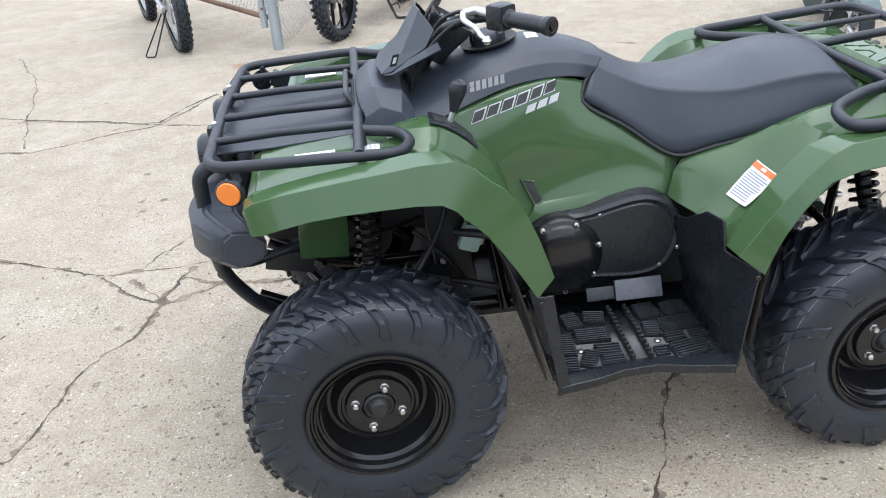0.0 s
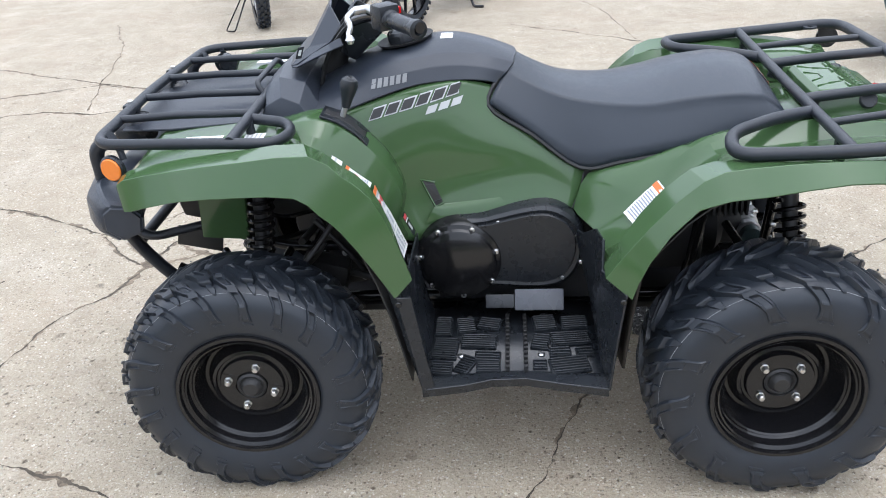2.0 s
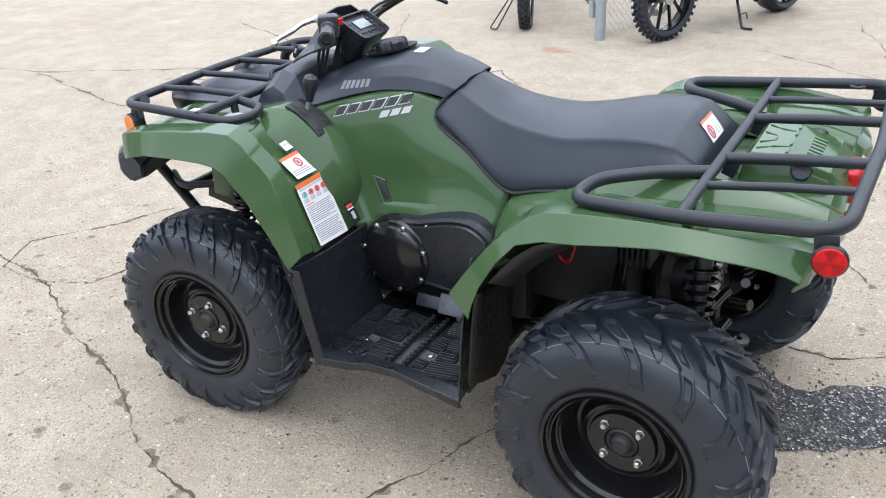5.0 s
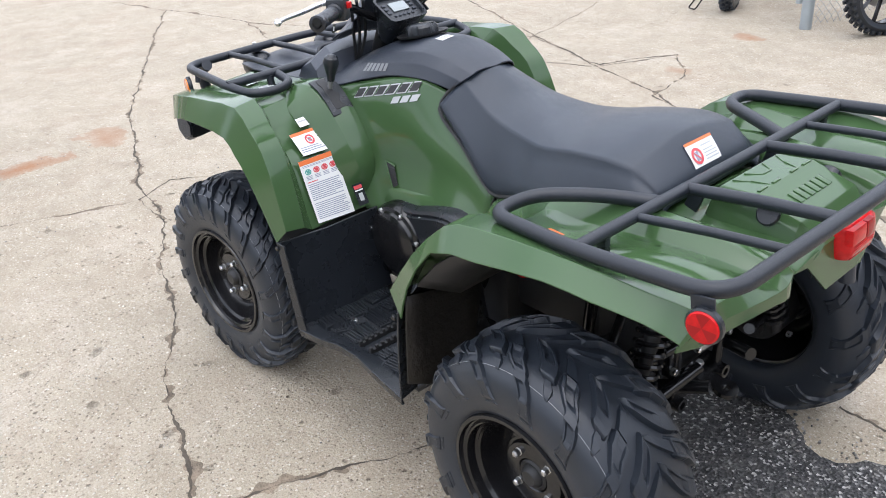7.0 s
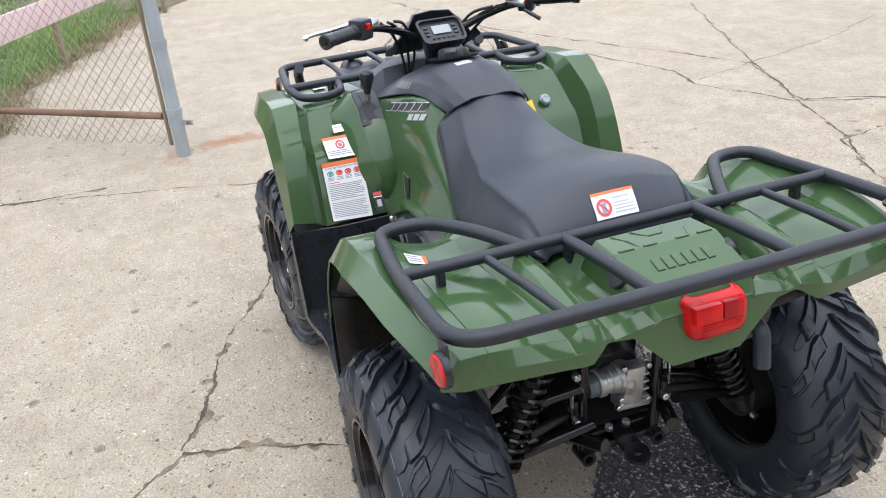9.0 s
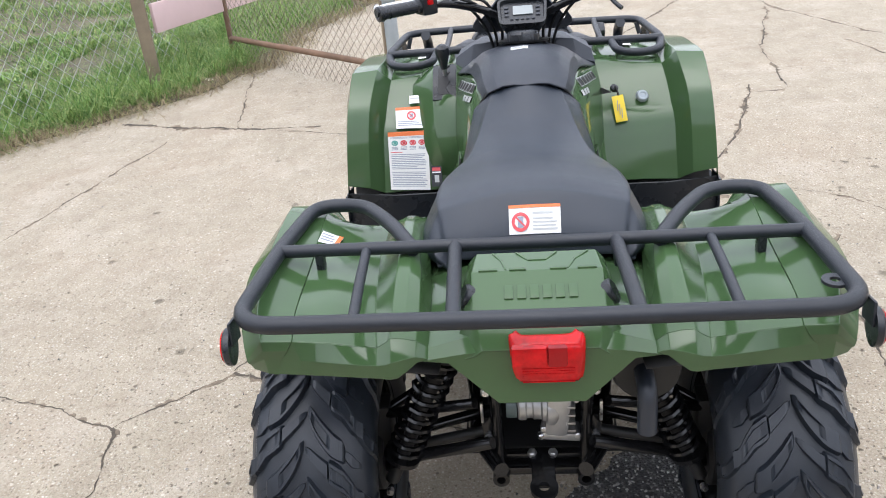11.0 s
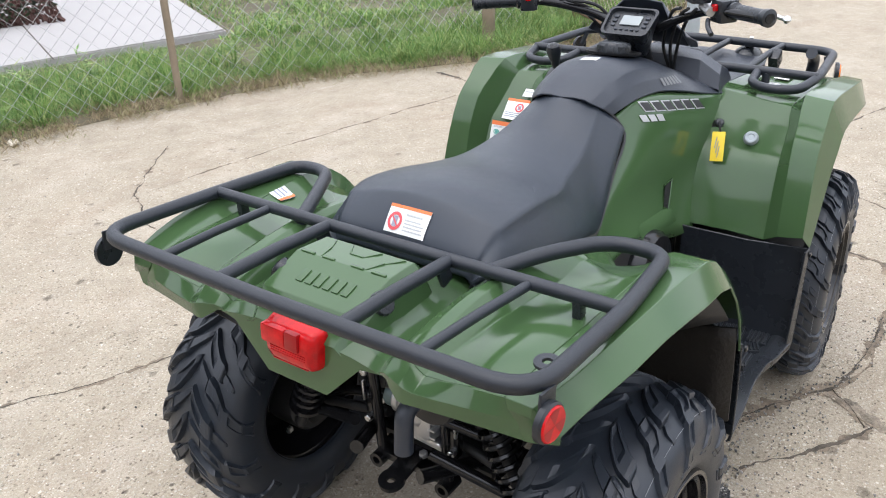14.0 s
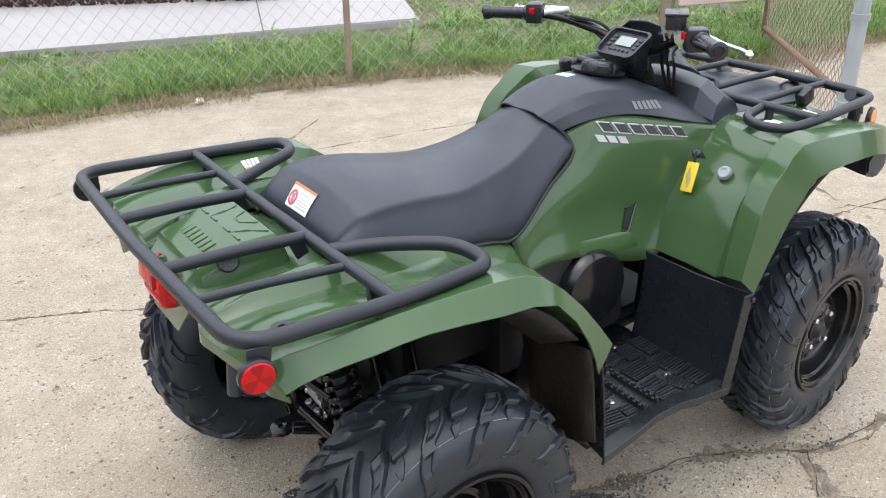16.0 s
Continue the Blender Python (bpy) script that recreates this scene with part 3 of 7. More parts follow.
def wheel_set(x, y, w, side, offset, kind, mirror_tread):
    """A tyre with its lugs, and the pressed steel wheel with nuts. side: -1 left, 1 right."""
    bm = lathe(bmesh.new(), tyre_profile(w), 72, Matrix.Rotation(radians(-90), 4, "X"))
    tyre = part("tyre", bm, RUBBER, quad, "knobbly black all-terrain tyre", 50)
    tyre.location = (x, y, AXLE_Z)
    steer = radians(4) if kind == "front" else 0.0
    tyre.rotation_euler = (0, 0, steer)
    n, g = (20, 1.0) if kind == "front" else (14, 1.35)
    shapes = {}
    for s in (-1, 1):
        m = mirror_tread
        shapes[s, 0] = lug_bm(w, s, [(q, a * g * m) for q, a in ((0.13, -6), (0.24, -2.5), (0.38, 2), (0.52, 5), (0.66, 7), (0.86, 8.5))], BAR, g)
        shapes[s, 1] = lug_bm(w, s, [(q, a * g * m) for q, a in ((0.01, -13), (0.04, -10), (0.09, -6.5), (0.16, -3), (0.25, -0.5))], CLAW, g)
        shapes[s, 3] = lug_bm(w, s, [(q, a * g * m) for q, a in ((0.25, -0.5), (0.34, 1.5), (0.44, 3))], FIN, g)
        shapes[s, 4] = lug_bm(w, s, [(q, a * g * m) for q, a in ((0.0, -12), (0.06, -9), (0.13, -6))], RIDGE, g)
        shapes[s, 2] = lug_bm(w, s, [(q, a * g * m) for q, a in ((0.90, 9), (0.94, 10))], MARK, g)
    meshes = {}
    for key, b in shapes.items():
        bmesh.ops.recalc_face_normals(b, faces=b.faces[:])
        me = bpy.data.meshes.new("tread_lug")
        b.to_mesh(me)
        b.free()
        me.materials.append(RUBBER)
        meshes[key] = me
    for i in range(n):
        for (s, k), me in meshes.items():
            if k == 2 and s != side:
                continue
            ob = new("tread_lug", me)
            ob.parent = tyre
            shift = (0.5 if s > 0 else 0.0) + (0.5 if k in (1, 3) else 0.0)
            ob.rotation_euler = (0, math.tau * (i + shift) / n, 0)
    # wheel
    prof = [(0.162, -0.09), (0.168, -0.082), (0.166, -0.075), (0.158, -0.072), (0.150, -0.05), (0.142, 0.02), (0.142, 0.05),
            (0.150, 0.062), (0.158, 0.083), (0.167, 0.086), (0.1715, 0.094), (0.169, 0.101), (0.161, 0.101), (0.158, 0.092), (0.1525, 0.089), (0.1500, 0.093), (0.1465, 0.091), (0.1440, 0.076),
            (0.1385, 0.072), (0.1360, 0.075), (0.1325, 0.072), (0.130, 0.050), (0.126, 0.032), (0.118, 0.022), (0.110, 0.021), (0.105, 0.026), (0.100, 0.040), (0.095, 0.047), (0.088, 0.049), (0.085, 0.044), (0.079, 0.044), (0.075, 0.053), (0.040, 0.054), (0.036, 0.050), (0.0, 0.050)]
    k = w / 0.21
    prof = [(r, h * (1 + (k - 1) * min(1.0, max(0.0, (h - 0.03) / 0.06))) if h > 0 else h * k) for r, h in prof]
    m = Matrix.Rotation(radians(-90 * side), 4, "X")
    bm = lathe(bmesh.new(), prof, 64, m)
    wheel = part("wheel", bm, STEEL, quad, "glossy black pressed steel wheel", 28)
    wheel.location = (x, y, AXLE_Z)
    wheel.rotation_euler = (0, 0, steer)
    face = y + side * 0.054
    hub = lathe(bmesh.new(), [(0, 0.046), (0.034, 0.046), (0.036, 0.056), (0.031, 0.060), (0.027, 0.058), (0.024, 0.066), (0.017, 0.072), (0.0, 0.072)], 28, m)
    part("hub_cap", hub, MATT, wheel)
    for i in range(4):
        a = radians(offset + 90 * i)
        nut = bmesh.new()
        c = Vector((0.056 * math.cos(a), side * 0.053, 0.056 * math.sin(a)))
        lathe(nut, [(0, 0), (0.0105, 0), (0.0105, 0.004), (0.0082, 0.005), (0.0082, 0.015), (0.006, 0.018), (0, 0.019)], 6, Matrix.Translation(c) @ m)
        part("lug_nut", nut, CHROME, wheel, "bright plated wheel nut", 20)
        boss = box(bmesh.new(), Vector((0.056 * math.cos(a), side * 0.050, 0.056 * math.sin(a))), (0.040, 0.010, 0.034), Matrix.Rotation(-a, 4, "Y"), 0.006)
        part("nut_boss", boss, STEEL, wheel)
    # drum behind the wheel
    drum = disc(bmesh.new(), (x, y - side * 0.02, AXLE_Z), (0, -side, 0), 0.085, 0.09, 28, 0.008)
    part("brake_housing", drum, MATT, quad)
    # white paint line round the tyre
    ln = bmesh.new()
    for lat in (0.36,):
        r, yy = tyre_skin(w, lat + 0.05, 0.0012)
        r2, yy2 = tyre_skin(w, lat + 0.056, 0.0012)
        lathe(ln, [(r, yy), (r2, yy2)], 72, Matrix.Rotation(radians(-90), 4, "X") @ Matrix.Diagonal((1, 1, side, 1)))
    part("paint_line", ln, PAINTLINE, tyre, "thin pale mould line", 0)


wheel_set(FRONT_X, -0.462, 0.205, -1, 71, "front", 1)
wheel_set(FRONT_X, 0.462, 0.205, 1, 50, "front", 1)
wheel_set(REAR_X, -0.452, 0.245, -1, 45, "rear", 1)
wheel_set(REAR_X, 0.452, 0.245, 1, 20, "rear", 1)


# ---- the machine: racks ----
def racks():
    r = 0.0125
    # rear rack
    outer = [(0.702, -0.222, 0.842), (0.60, -0.275, 0.848), (0.485, -0.350, 0.842), (0.472, -0.455, 0.836), (0.69, -0.478, 0.846), (0.985, -0.478, 0.866), (1.000, 0.0, 0.872),
             (0.985, 0.478, 0.866), (0.69, 0.478, 0.846), (0.472, 0.455, 0.836), (0.485, 0.350, 0.842), (0.60, 0.275, 0.848), (0.702, 0.222, 0.842)]
    line = rounded(outer, 0.075, 7)
    rack = tube_part("rear_rack", line, 0.0145, RACK, quad, "satin black tubular rear luggage rack", 12)
    cross = [(0.700, -0.475, 0.848), (0.700, 0.0, 0.846), (0.700, 0.475, 0.848)]
    tube_part("cross_tube", cross, 0.0125, RACK, rack, "", 12)
    for y0, y1 in ((-0.310, -0.285), (-0.145, -0.130), (0.145, 0.150), (0.310, 0.295)):
        rr = 0.0125 if abs(y0) < 0.2 else 0.009
        tube_part("rack_bar", [(0.70, y0, 0.846), (0.85, (y0 + y1) / 2, 0.860), (0.996, y1, 0.868)], rr, RACK, rack, "", 12)
    for s in (-1, 1):
        box_part("rack_bracket", (0.72, s * 0.145, 0.828), (0.030, 0.010, 0.045), RACK, rack, Matrix.Rotation(radians(20), 4, "Y"), 0.004)
        box_part("rack_bracket", (0.70, s * 0.40, 0.828), (0.022, 0.016, 0.036), BLACK, rack, None, 0.004)
        plate = box(bmesh.new(), (0.958, s * 0.487, 0.842), (0.042, 0.005, 0.040), Matrix.Rotation(radians(-8), 4, "Y"), 0.002)
        part("reflector_bracket", plate, RACK, rack)
        if s < 0:
            continue
        ear = lathe(bmesh.new(), [(0.008, 0), (0.02, 0), (0.02, 0.005), (0.008, 0.005)], 16, Matrix.Translation((0.90, s * 0.455, 0.857)), True)
        part("tie_down_eye", ear, RACK, rack)
    # front rack
    outer = [(-0.585, -0.275, 0.884), (-0.50, -0.285, 0.876), (-0.475, -0.34, 0.872), (-0.50, -0.41, 0.872), (-0.60, -0.432, 0.884), (-0.912, -0.402, 0.878), (-0.922, 0.0, 0.883),
             (-0.912, 0.402, 0.878), (-0.60, 0.432, 0.884), (-0.50, 0.41, 0.872), (-0.475, 0.34, 0.872), (-0.50, 0.285, 0.876), (-0.585, 0.275, 0.884)]
    rack = tube_part("front_rack", rounded(outer, 0.06, 6), 0.0125, RACK, quad, "satin black tubular front luggage rack", 12)
    tube_part("cross_tube", [(-0.590, -0.432, 0.886), (-0.588, 0.0, 0.890), (-0.590, 0.432, 0.886)], 0.0125, RACK, rack, "", 12)
    for y0, y1 in ((-0.245, -0.25), (-0.085, -0.085), (0.085, 0.085), (0.245, 0.25)):
        tube_part("rack_bar", [(-0.590, y0, 0.888), (-0.77, y0, 0.888), (-0.920, y1, 0.882)], 0.0095, RACK, rack, "", 10)
    for s in (-1, 1):
        tube_part("rack_post", [(-0.585, s * 0.30, 0.884), (-0.58, s * 0.30, 0.83)], 0.011, RACK, rack)
        # lamp pod hanging under the rack's front, with its clamp
        pod = lathe(bmesh.new(), [(0, 0), (0.026, 0.0), (0.040, 0.014), (0.047, 0.040), (0.047, 0.075), (0.040, 0.085), (0, 0.085)], 28, Matrix.Translation((-0.885, s * 0.138, 0.822)) @ Matrix.Rotation(radians(-92), 4, "Y"))
        lamp = part("headlamp", pod, BLACK, quad, "round black headlamp pod")
        part("lamp_glass", disc(bmesh.new(), (-0.968, s * 0.138, 0.819), (-1, 0, 0), 0.038, 0.006, 28, 0.003), SCREEN, lamp)
        box_part("lamp_clamp", (-0.925, s * 0.150, 0.878), (0.035, 0.030, 0.020), BLACK, rack, None, 0.004)
        part("clamp_bolt", disc(bmesh.new(), (-0.925, s * 0.150, 0.888), (0, 0, 1), 0.007, 0.010, 8, 0.002), CHROME, rack)
        if s > 0:
            box_part("rack_clip", (-0.80, s * 0.262, 0.868), (0.050, 0.030, 0.045), BLACK, rack, Matrix.Rotation(radians(25), 4, "Y"), 0.008)
    hoop = rounded([(-0.592, -0.118, 0.888), (-0.612, -0.108, 0.918), (-0.612, 0.108, 0.918), (-0.592, 0.118, 0.888)], 0.03, 5)
    tube_part("rack_hoop", hoop, 0.007, RACK, rack, "thin black hoop", 10)
    return rack


racks()


def reflectors():
    for s in (-1, 1):
        d = Vector((0.1, s, 0.0))
        c = Vector((0.967, s * 0.490, 0.818))
        part("side_reflector_cup", disc(bmesh.new(), c, d, 0.031, 0.012, 32, 0.003), BLACK, quad)
        lens = part("side_reflector", disc(bmesh.new(), c + d.normalized() * 0.011, d, 0.0275, 0.004, 32, 0.002), RED, quad, "round red reflector")
        u = d.normalized().cross(Vector((0, 0, 1)))
        for k in range(3):
            bm = bmesh.new()
            mid = c + d.normalized() * 0.0154
            angles = [radians(90 + 120 * k + q) for q in (-28, -14, 0, 14, 28)]
            bm.faces.new([bm.verts.new(mid)] + [bm.verts.new(mid + (u * math.cos(q) + Vector((0, 0, math.sin(q)))) * 0.024) for q in angles])
            part("reflector_facet", bm, DARKRED, lens, "", 0)
        d = Vector((-0.25, s, 0.0))
        c = Vector((-0.868, s * 0.416, 0.828))
        part("side_reflector_cup", disc(bmesh.new(), c, d, 0.031, 0.012, 28, 0.003), BLACK, quad)
        part("front_reflector", disc(bmesh.new(), c + d.normalized() * 0.011, d, 0.026, 0.005, 28, 0.002), ORANGE, quad, "round amber reflector")
        tube_part("reflector_arm", [(-0.862, s * 0.390, 0.875), (-0.850, s * 0.400, 0.84)], 0.008, RACK, quad)


reflectors()


# ---- the machine: bodywork ----
from mathutils.bvhtree import BVHTree

FLANKS = {}


def bodywork():
    for s in (-1, 1):
        # front wing: inner edge, floor of the recess, inner and outer edge of the flare, lower lip
        rows = [
            [(-0.838, 0.22, 0.822), (-0.838, 0.36, 0.812), (-0.840, 0.430, 0.806), (-0.842, 0.450, 0.815), (-0.842, 0.482, 0.806), (-0.832, 0.495, 0.758)],
            [(-0.815, 0.22, 0.842), (-0.815, 0.36, 0.832), (-0.815, 0.430, 0.828), (-0.815, 0.458, 0.838), (-0.812, 0.503, 0.834), (-0.806, 0.518, 0.766)],
            [(-0.70, 0.22, 0.852), (-0.70, 0.36, 0.846), (-0.70, 0.430, 0.842), (-0.70, 0.455, 0.860), (-0.69, 0.517, 0.858), (-0.70, 0.543, 0.797)],
            [(-0.58, 0.21, 0.857), (-0.57, 0.34, 0.850), (-0.56, 0.415, 0.846), (-0.56, 0.445, 0.873), (-0.55, 0.517, 0.873), (-0.56, 0.547, 0.806)],
            [(-0.50, 0.20, 0.852), (-0.47, 0.33, 0.846), (-0.45, 0.410, 0.842), (-0.425, 0.445, 0.884), (-0.40, 0.519, 0.884), (-0.435, 0.549, 0.803)],
            [(-0.43, 0.20, 0.805), (-0.415, 0.33, 0.800), (-0.405, 0.420, 0.800), (-0.35, 0.455, 0.838), (-0.335, 0.522, 0.838), (-0.388, 0.550, 0.765)],
            [(-0.365, 0.20, 0.752), (-0.352, 0.33, 0.748), (-0.345, 0.425, 0.750), (-0.292, 0.462, 0.792), (-0.280, 0.526, 0.790), (-0.345, 0.550, 0.722)],
            [(-0.312, 0.20, 0.700), (-0.306, 0.34, 0.704), (-0.303, 0.430, 0.704), (-0.250, 0.468, 0.700), (-0.235, 0.532, 0.696), (-0.286, 0.550, 0.632)],
            [(-0.245, 0.20, 0.555), (-0.247, 0.34, 0.556), (-0.247, 0.435, 0.551), (-0.220, 0.472, 0.580), (-0.203, 0.537, 0.598), (-0.243, 0.549, 0.556)],
        ]
        panel("front_mudguard", rows, GREEN, quad, "glossy green moulded front mudguard", 1, 2, s, 0.005, 0.009, (0, 0, -1))
        # rear wing: deck with a raised lobe beside the lid and a valley outside it
        rows = [
            [(0.165, 0.203, 0.600), (0.175, 0.230, 0.595), (0.195, 0.265, 0.588), (0.215, 0.30, 0.580), (0.222, 0.37, 0.570), (0.215, 0.46, 0.580)],
            [(0.200, 0.180, 0.684), (0.225, 0.225, 0.676), (0.265, 0.265, 0.660), (0.300, 0.305, 0.640), (0.318, 0.38, 0.636), (0.288, 0.45, 0.704)],
            [(0.300, 0.185, 0.728), (0.325, 0.225, 0.728), (0.355, 0.262, 0.718), (0.380, 0.305, 0.708), (0.392, 0.38, 0.712), (0.388, 0.435, 0.800)],
            [(0.450, 0.205, 0.765), (0.455, 0.232, 0.790), (0.460, 0.262, 0.800), (0.468, 0.300, 0.786), (0.476, 0.36, 0.790), (0.490, 0.435, 0.818)],
            [(0.560, 0.203, 0.782), (0.565, 0.226, 0.812), (0.570, 0.258, 0.822), (0.574, 0.300, 0.790), (0.577, 0.36, 0.793), (0.580, 0.430, 0.816)],
            [(0.660, 0.198, 0.785), (0.660, 0.218, 0.822), (0.660, 0.252, 0.832), (0.660, 0.296, 0.798), (0.660, 0.36, 0.804), (0.660, 0.425, 0.812)],
            [(0.760, 0.188, 0.780), (0.760, 0.206, 0.820), (0.760, 0.247, 0.830), (0.760, 0.288, 0.802), (0.760, 0.36, 0.813), (0.760, 0.420, 0.812)],
            [(0.860, 0.180, 0.776), (0.860, 0.200, 0.810), (0.860, 0.244, 0.819), (0.860, 0.276, 0.799), (0.860, 0.35, 0.814), (0.860, 0.415, 0.812)],
            [(0.930, 0.178, 0.774), (0.934, 0.200, 0.795), (0.937, 0.241, 0.803), (0.938, 0.264, 0.787), (0.937, 0.34, 0.797), (0.935, 0.405, 0.802)],
        ]
        FLANKS["deck"] = FLANKS.get("deck") or BVHTree.FromBMesh(grid(rows, 2, 3, s))
        panel("rear_deck", rows, GREEN, quad, "glossy green sculpted rear deck", 2, 3, s, 0.005, 0.006, (0, 0, -1))
        rows = [
            [(0.930, 0.178, 0.774), (0.934, 0.200, 0.795), (0.937, 0.241, 0.803), (0.938, 0.264, 0.787), (0.937, 0.34, 0.797), (0.935, 0.405, 0.802)],
            [(0.952, 0.177, 0.769), (0.958, 0.200, 0.780), (0.970, 0.238, 0.778), (0.968, 0.262, 0.772), (0.957, 0.34, 0.772), (0.9355, 0.434, 0.770)],
            [(0.950, 0.178, 0.765), (0.955, 0.198, 0.767), (0.970, 0.230, 0.747), (0.966, 0.262, 0.745), (0.952, 0.34, 0.742), (0.9355, 0.449, 0.739)],
        ]
        panel("rear_deck_edge", rows, GREEN, quad, "", 2, 1, s, 0.005, 0.005, (-1, 0, 0))
        rows = [
            [(0.215, 0.46, 0.580), (0.212, 0.530, 0.590), (0.268, 0.548, 0.546)],
            [(0.288, 0.45, 0.704), (0.300, 0.527, 0.710), (0.300, 0.550, 0.636)],
            [(0.388, 0.435, 0.800), (0.402, 0.519, 0.808), (0.390, 0.550, 0.757)],
            [(0.490, 0.435, 0.818), (0.490, 0.514, 0.831), (0.520, 0.550, 0.783)],
            [(0.660, 0.425, 0.812), (0.660, 0.503, 0.836), (0.680, 0.543, 0.804)],
            [(0.760, 0.420, 0.812), (0.770, 0.492, 0.832), (0.775, 0.533, 0.798)],
            [(0.860, 0.415, 0.812), (0.865, 0.478, 0.822), (0.870, 0.512, 0.785)],
            [(0.935, 0.405, 0.802), (0.940, 0.455, 0.806), (0.925, 0.492, 0.760)],
            [(0.937, 0.424, 0.770), (0.939, 0.455, 0.772), (0.920, 0.489, 0.748)],
            [(0.938, 0.437, 0.738), (0.936, 0.455, 0.740), (0.915, 0.485, 0.735)],
        ]
        panel("rear_flare", rows, GREEN, quad, "green rear mudguard flare", 1, 2, s, 0.005, 0.008, (0, 0, -1))
        # flank between the cover and the footwell
        rows = [
            [(-0.500, 0.222, 0.838), (-0.44, 0.235, 0.78), (-0.37, 0.240, 0.70), (-0.31, 0.245, 0.63), (-0.250, 0.250, 0.545)],
            [(-0.420, 0.202, 0.858), (-0.385, 0.220, 0.80), (-0.335, 0.230, 0.71), (-0.29, 0.235, 0.63), (-0.225, 0.240, 0.535)],
            [(-0.320, 0.173, 0.882), (-0.31, 0.197, 0.83), (-0.27, 0.210, 0.73), (-0.245, 0.207, 0.65), (-0.185, 0.225, 0.534)],
            [(-0.200, 0.143, 0.909), (-0.19, 0.170, 0.86), (-0.165, 0.184, 0.75), (-0.155, 0.186, 0.665), (-0.110, 0.219, 0.560)],
            [(-0.090, 0.126, 0.912), (-0.09, 0.147, 0.86), (-0.07, 0.174, 0.76), (-0.06, 0.180, 0.675), (-0.040, 0.214, 0.592)],
            [(0.000, 0.104, 0.878), (0.00, 0.132, 0.83), (0.01, 0.166, 0.76), (0.03, 0.178, 0.68), (0.045, 0.211, 0.606)],
            [(0.060, 0.108, 0.820), (0.08, 0.140, 0.775), (0.09, 0.166, 0.73), (0.10, 0.180, 0.67), (0.110, 0.207, 0.610)],
            [(0.197, 0.160, 0.702), (0.193, 0.172, 0.69), (0.187, 0.183, 0.66), (0.178, 0.192, 0.63), (0.163, 0.203, 0.600)],
        ]
        FLANKS[s] = BVHTree.FromBMesh(grid(rows, 3, 3, s))
        panel("side_panel", rows, GREEN, quad, "satin green side panel with a vent", 3, 3, s, 0.005, 0.0, (0, -1, 0))
        # swollen lower edge of the flank, and the vent
        vent = [(-0.208, 0.682), (-0.178, 0.673), (-0.158, 0.626), (-0.174, 0.617)]
        bm = bmesh.new()
        vs = [bm.verts.new(on_flank(s, x, z, 0.0035)) for x, z in vent]
        bm.faces.new(vs)
        part("vent", bm, MATT, quad, "black slotted side vent", 0)
        for k in range(4):
            f = (k + 0.6) / 4.2
            a = Vector((-0.208 + 0.034 * f, 0, 0.682 - 0.065 * f))
            b = Vector((-0.178 + 0.020 * f, 0, 0.673 - 0.047 * f))
            tube_part("vent_slat", [on_flank(s, a.x, a.z, 0.004), on_flank(s, b.x, b.z, 0.004)], 0.0013, MATT, quad, "", 6)
        # strake under the vent and lip round the slot
        strake = [[on_flank(s, x, z, 0.0008) for x, z in ((-0.176, 0.619), (-0.125, 0.622), (-0.070, 0.627), (-0.015, 0.633))],
                  [on_flank(s, x, z, h) for x, z, h in ((-0.184, 0.607, 0.012), (-0.125, 0.608, 0.011), (-0.060, 0.614, 0.007), (0.0, 0.622, 0.001))],
                  [on_flank(s, x, z, 0.0006) for x, z in ((-0.205, 0.572), (-0.135, 0.574), (-0.060, 0.588), (0.0, 0.605))]]
        panel("strake", strake, GREEN, quad, "", 2, 1, 1, 0.0, 0.0, (0, -s, 0))
        lip = [on_flank(s, x, z, 0.003) for x, z in ((-0.176, 0.676), (-0.210, 0.686), (-0.176, 0.613), (-0.155, 0.624))]
        tube_part("vent_lip", lip, 0.0028, GREEN, quad, "", 6)
        seam = [on_flank(s, x, z, 0.0015) for x, z in ((0.196, 0.694), (0.188, 0.66), (0.178, 0.63), (0.164, 0.600))]
        tube_part("panel_seam", seam, 0.0022, MATT, quad, "", 6)
    # shift shroud on the left flank
    rows = [
        [(-0.53, 0.185, 0.838), (-0.53, 0.212, 0.862), (-0.53, 0.270, 0.862), (-0.52, 0.330, 0.838)],
        [(-0.44, 0.180, 0.860), (-0.43, 0.205, 0.880), (-0.43, 0.275, 0.876), (-0.44, 0.345, 0.825)],
        [(-0.37, 0.180, 0.835), (-0.363, 0.200, 0.850), (-0.365, 0.275, 0.846), (-0.385, 0.338, 0.770)],
        [(-0.315, 0.185, 0.790), (-0.306, 0.205, 0.800), (-0.312, 0.272, 0.795), (-0.33, 0.325, 0.725)],
        [(-0.275, 0.190, 0.742), (-0.268, 0.208, 0.745), (-0.276, 0.268, 0.740), (-0.30, 0.315, 0.690)],
        [(-0.252, 0.195, 0.680), (-0.245, 0.212, 0.680), (-0.252, 0.258, 0.678), (-0.282, 0.300, 0.655)],
        [(-0.254, 0.198, 0.625), (-0.252, 0.214, 0.625), (-0.256, 0.248, 0.624), (-0.272, 0.285, 0.616)],
        [(-0.262, 0.200, 0.585), (-0.262, 0.216, 0.585), (-0.263, 0.240, 0.585), (-0.264, 0.270, 0.585)],
    ]
    panel("shift_shroud", rows, GREEN, quad, "green shroud round the gear gate", 2, 3, -1, 0.004, 0.006, (0, 0, -1))
    gate = [(-0.425, -0.238, 0.885), (-0.385, -0.238, 0.870), (-0.345, -0.238, 0.840), (-0.318, -0.238, 0.810)]
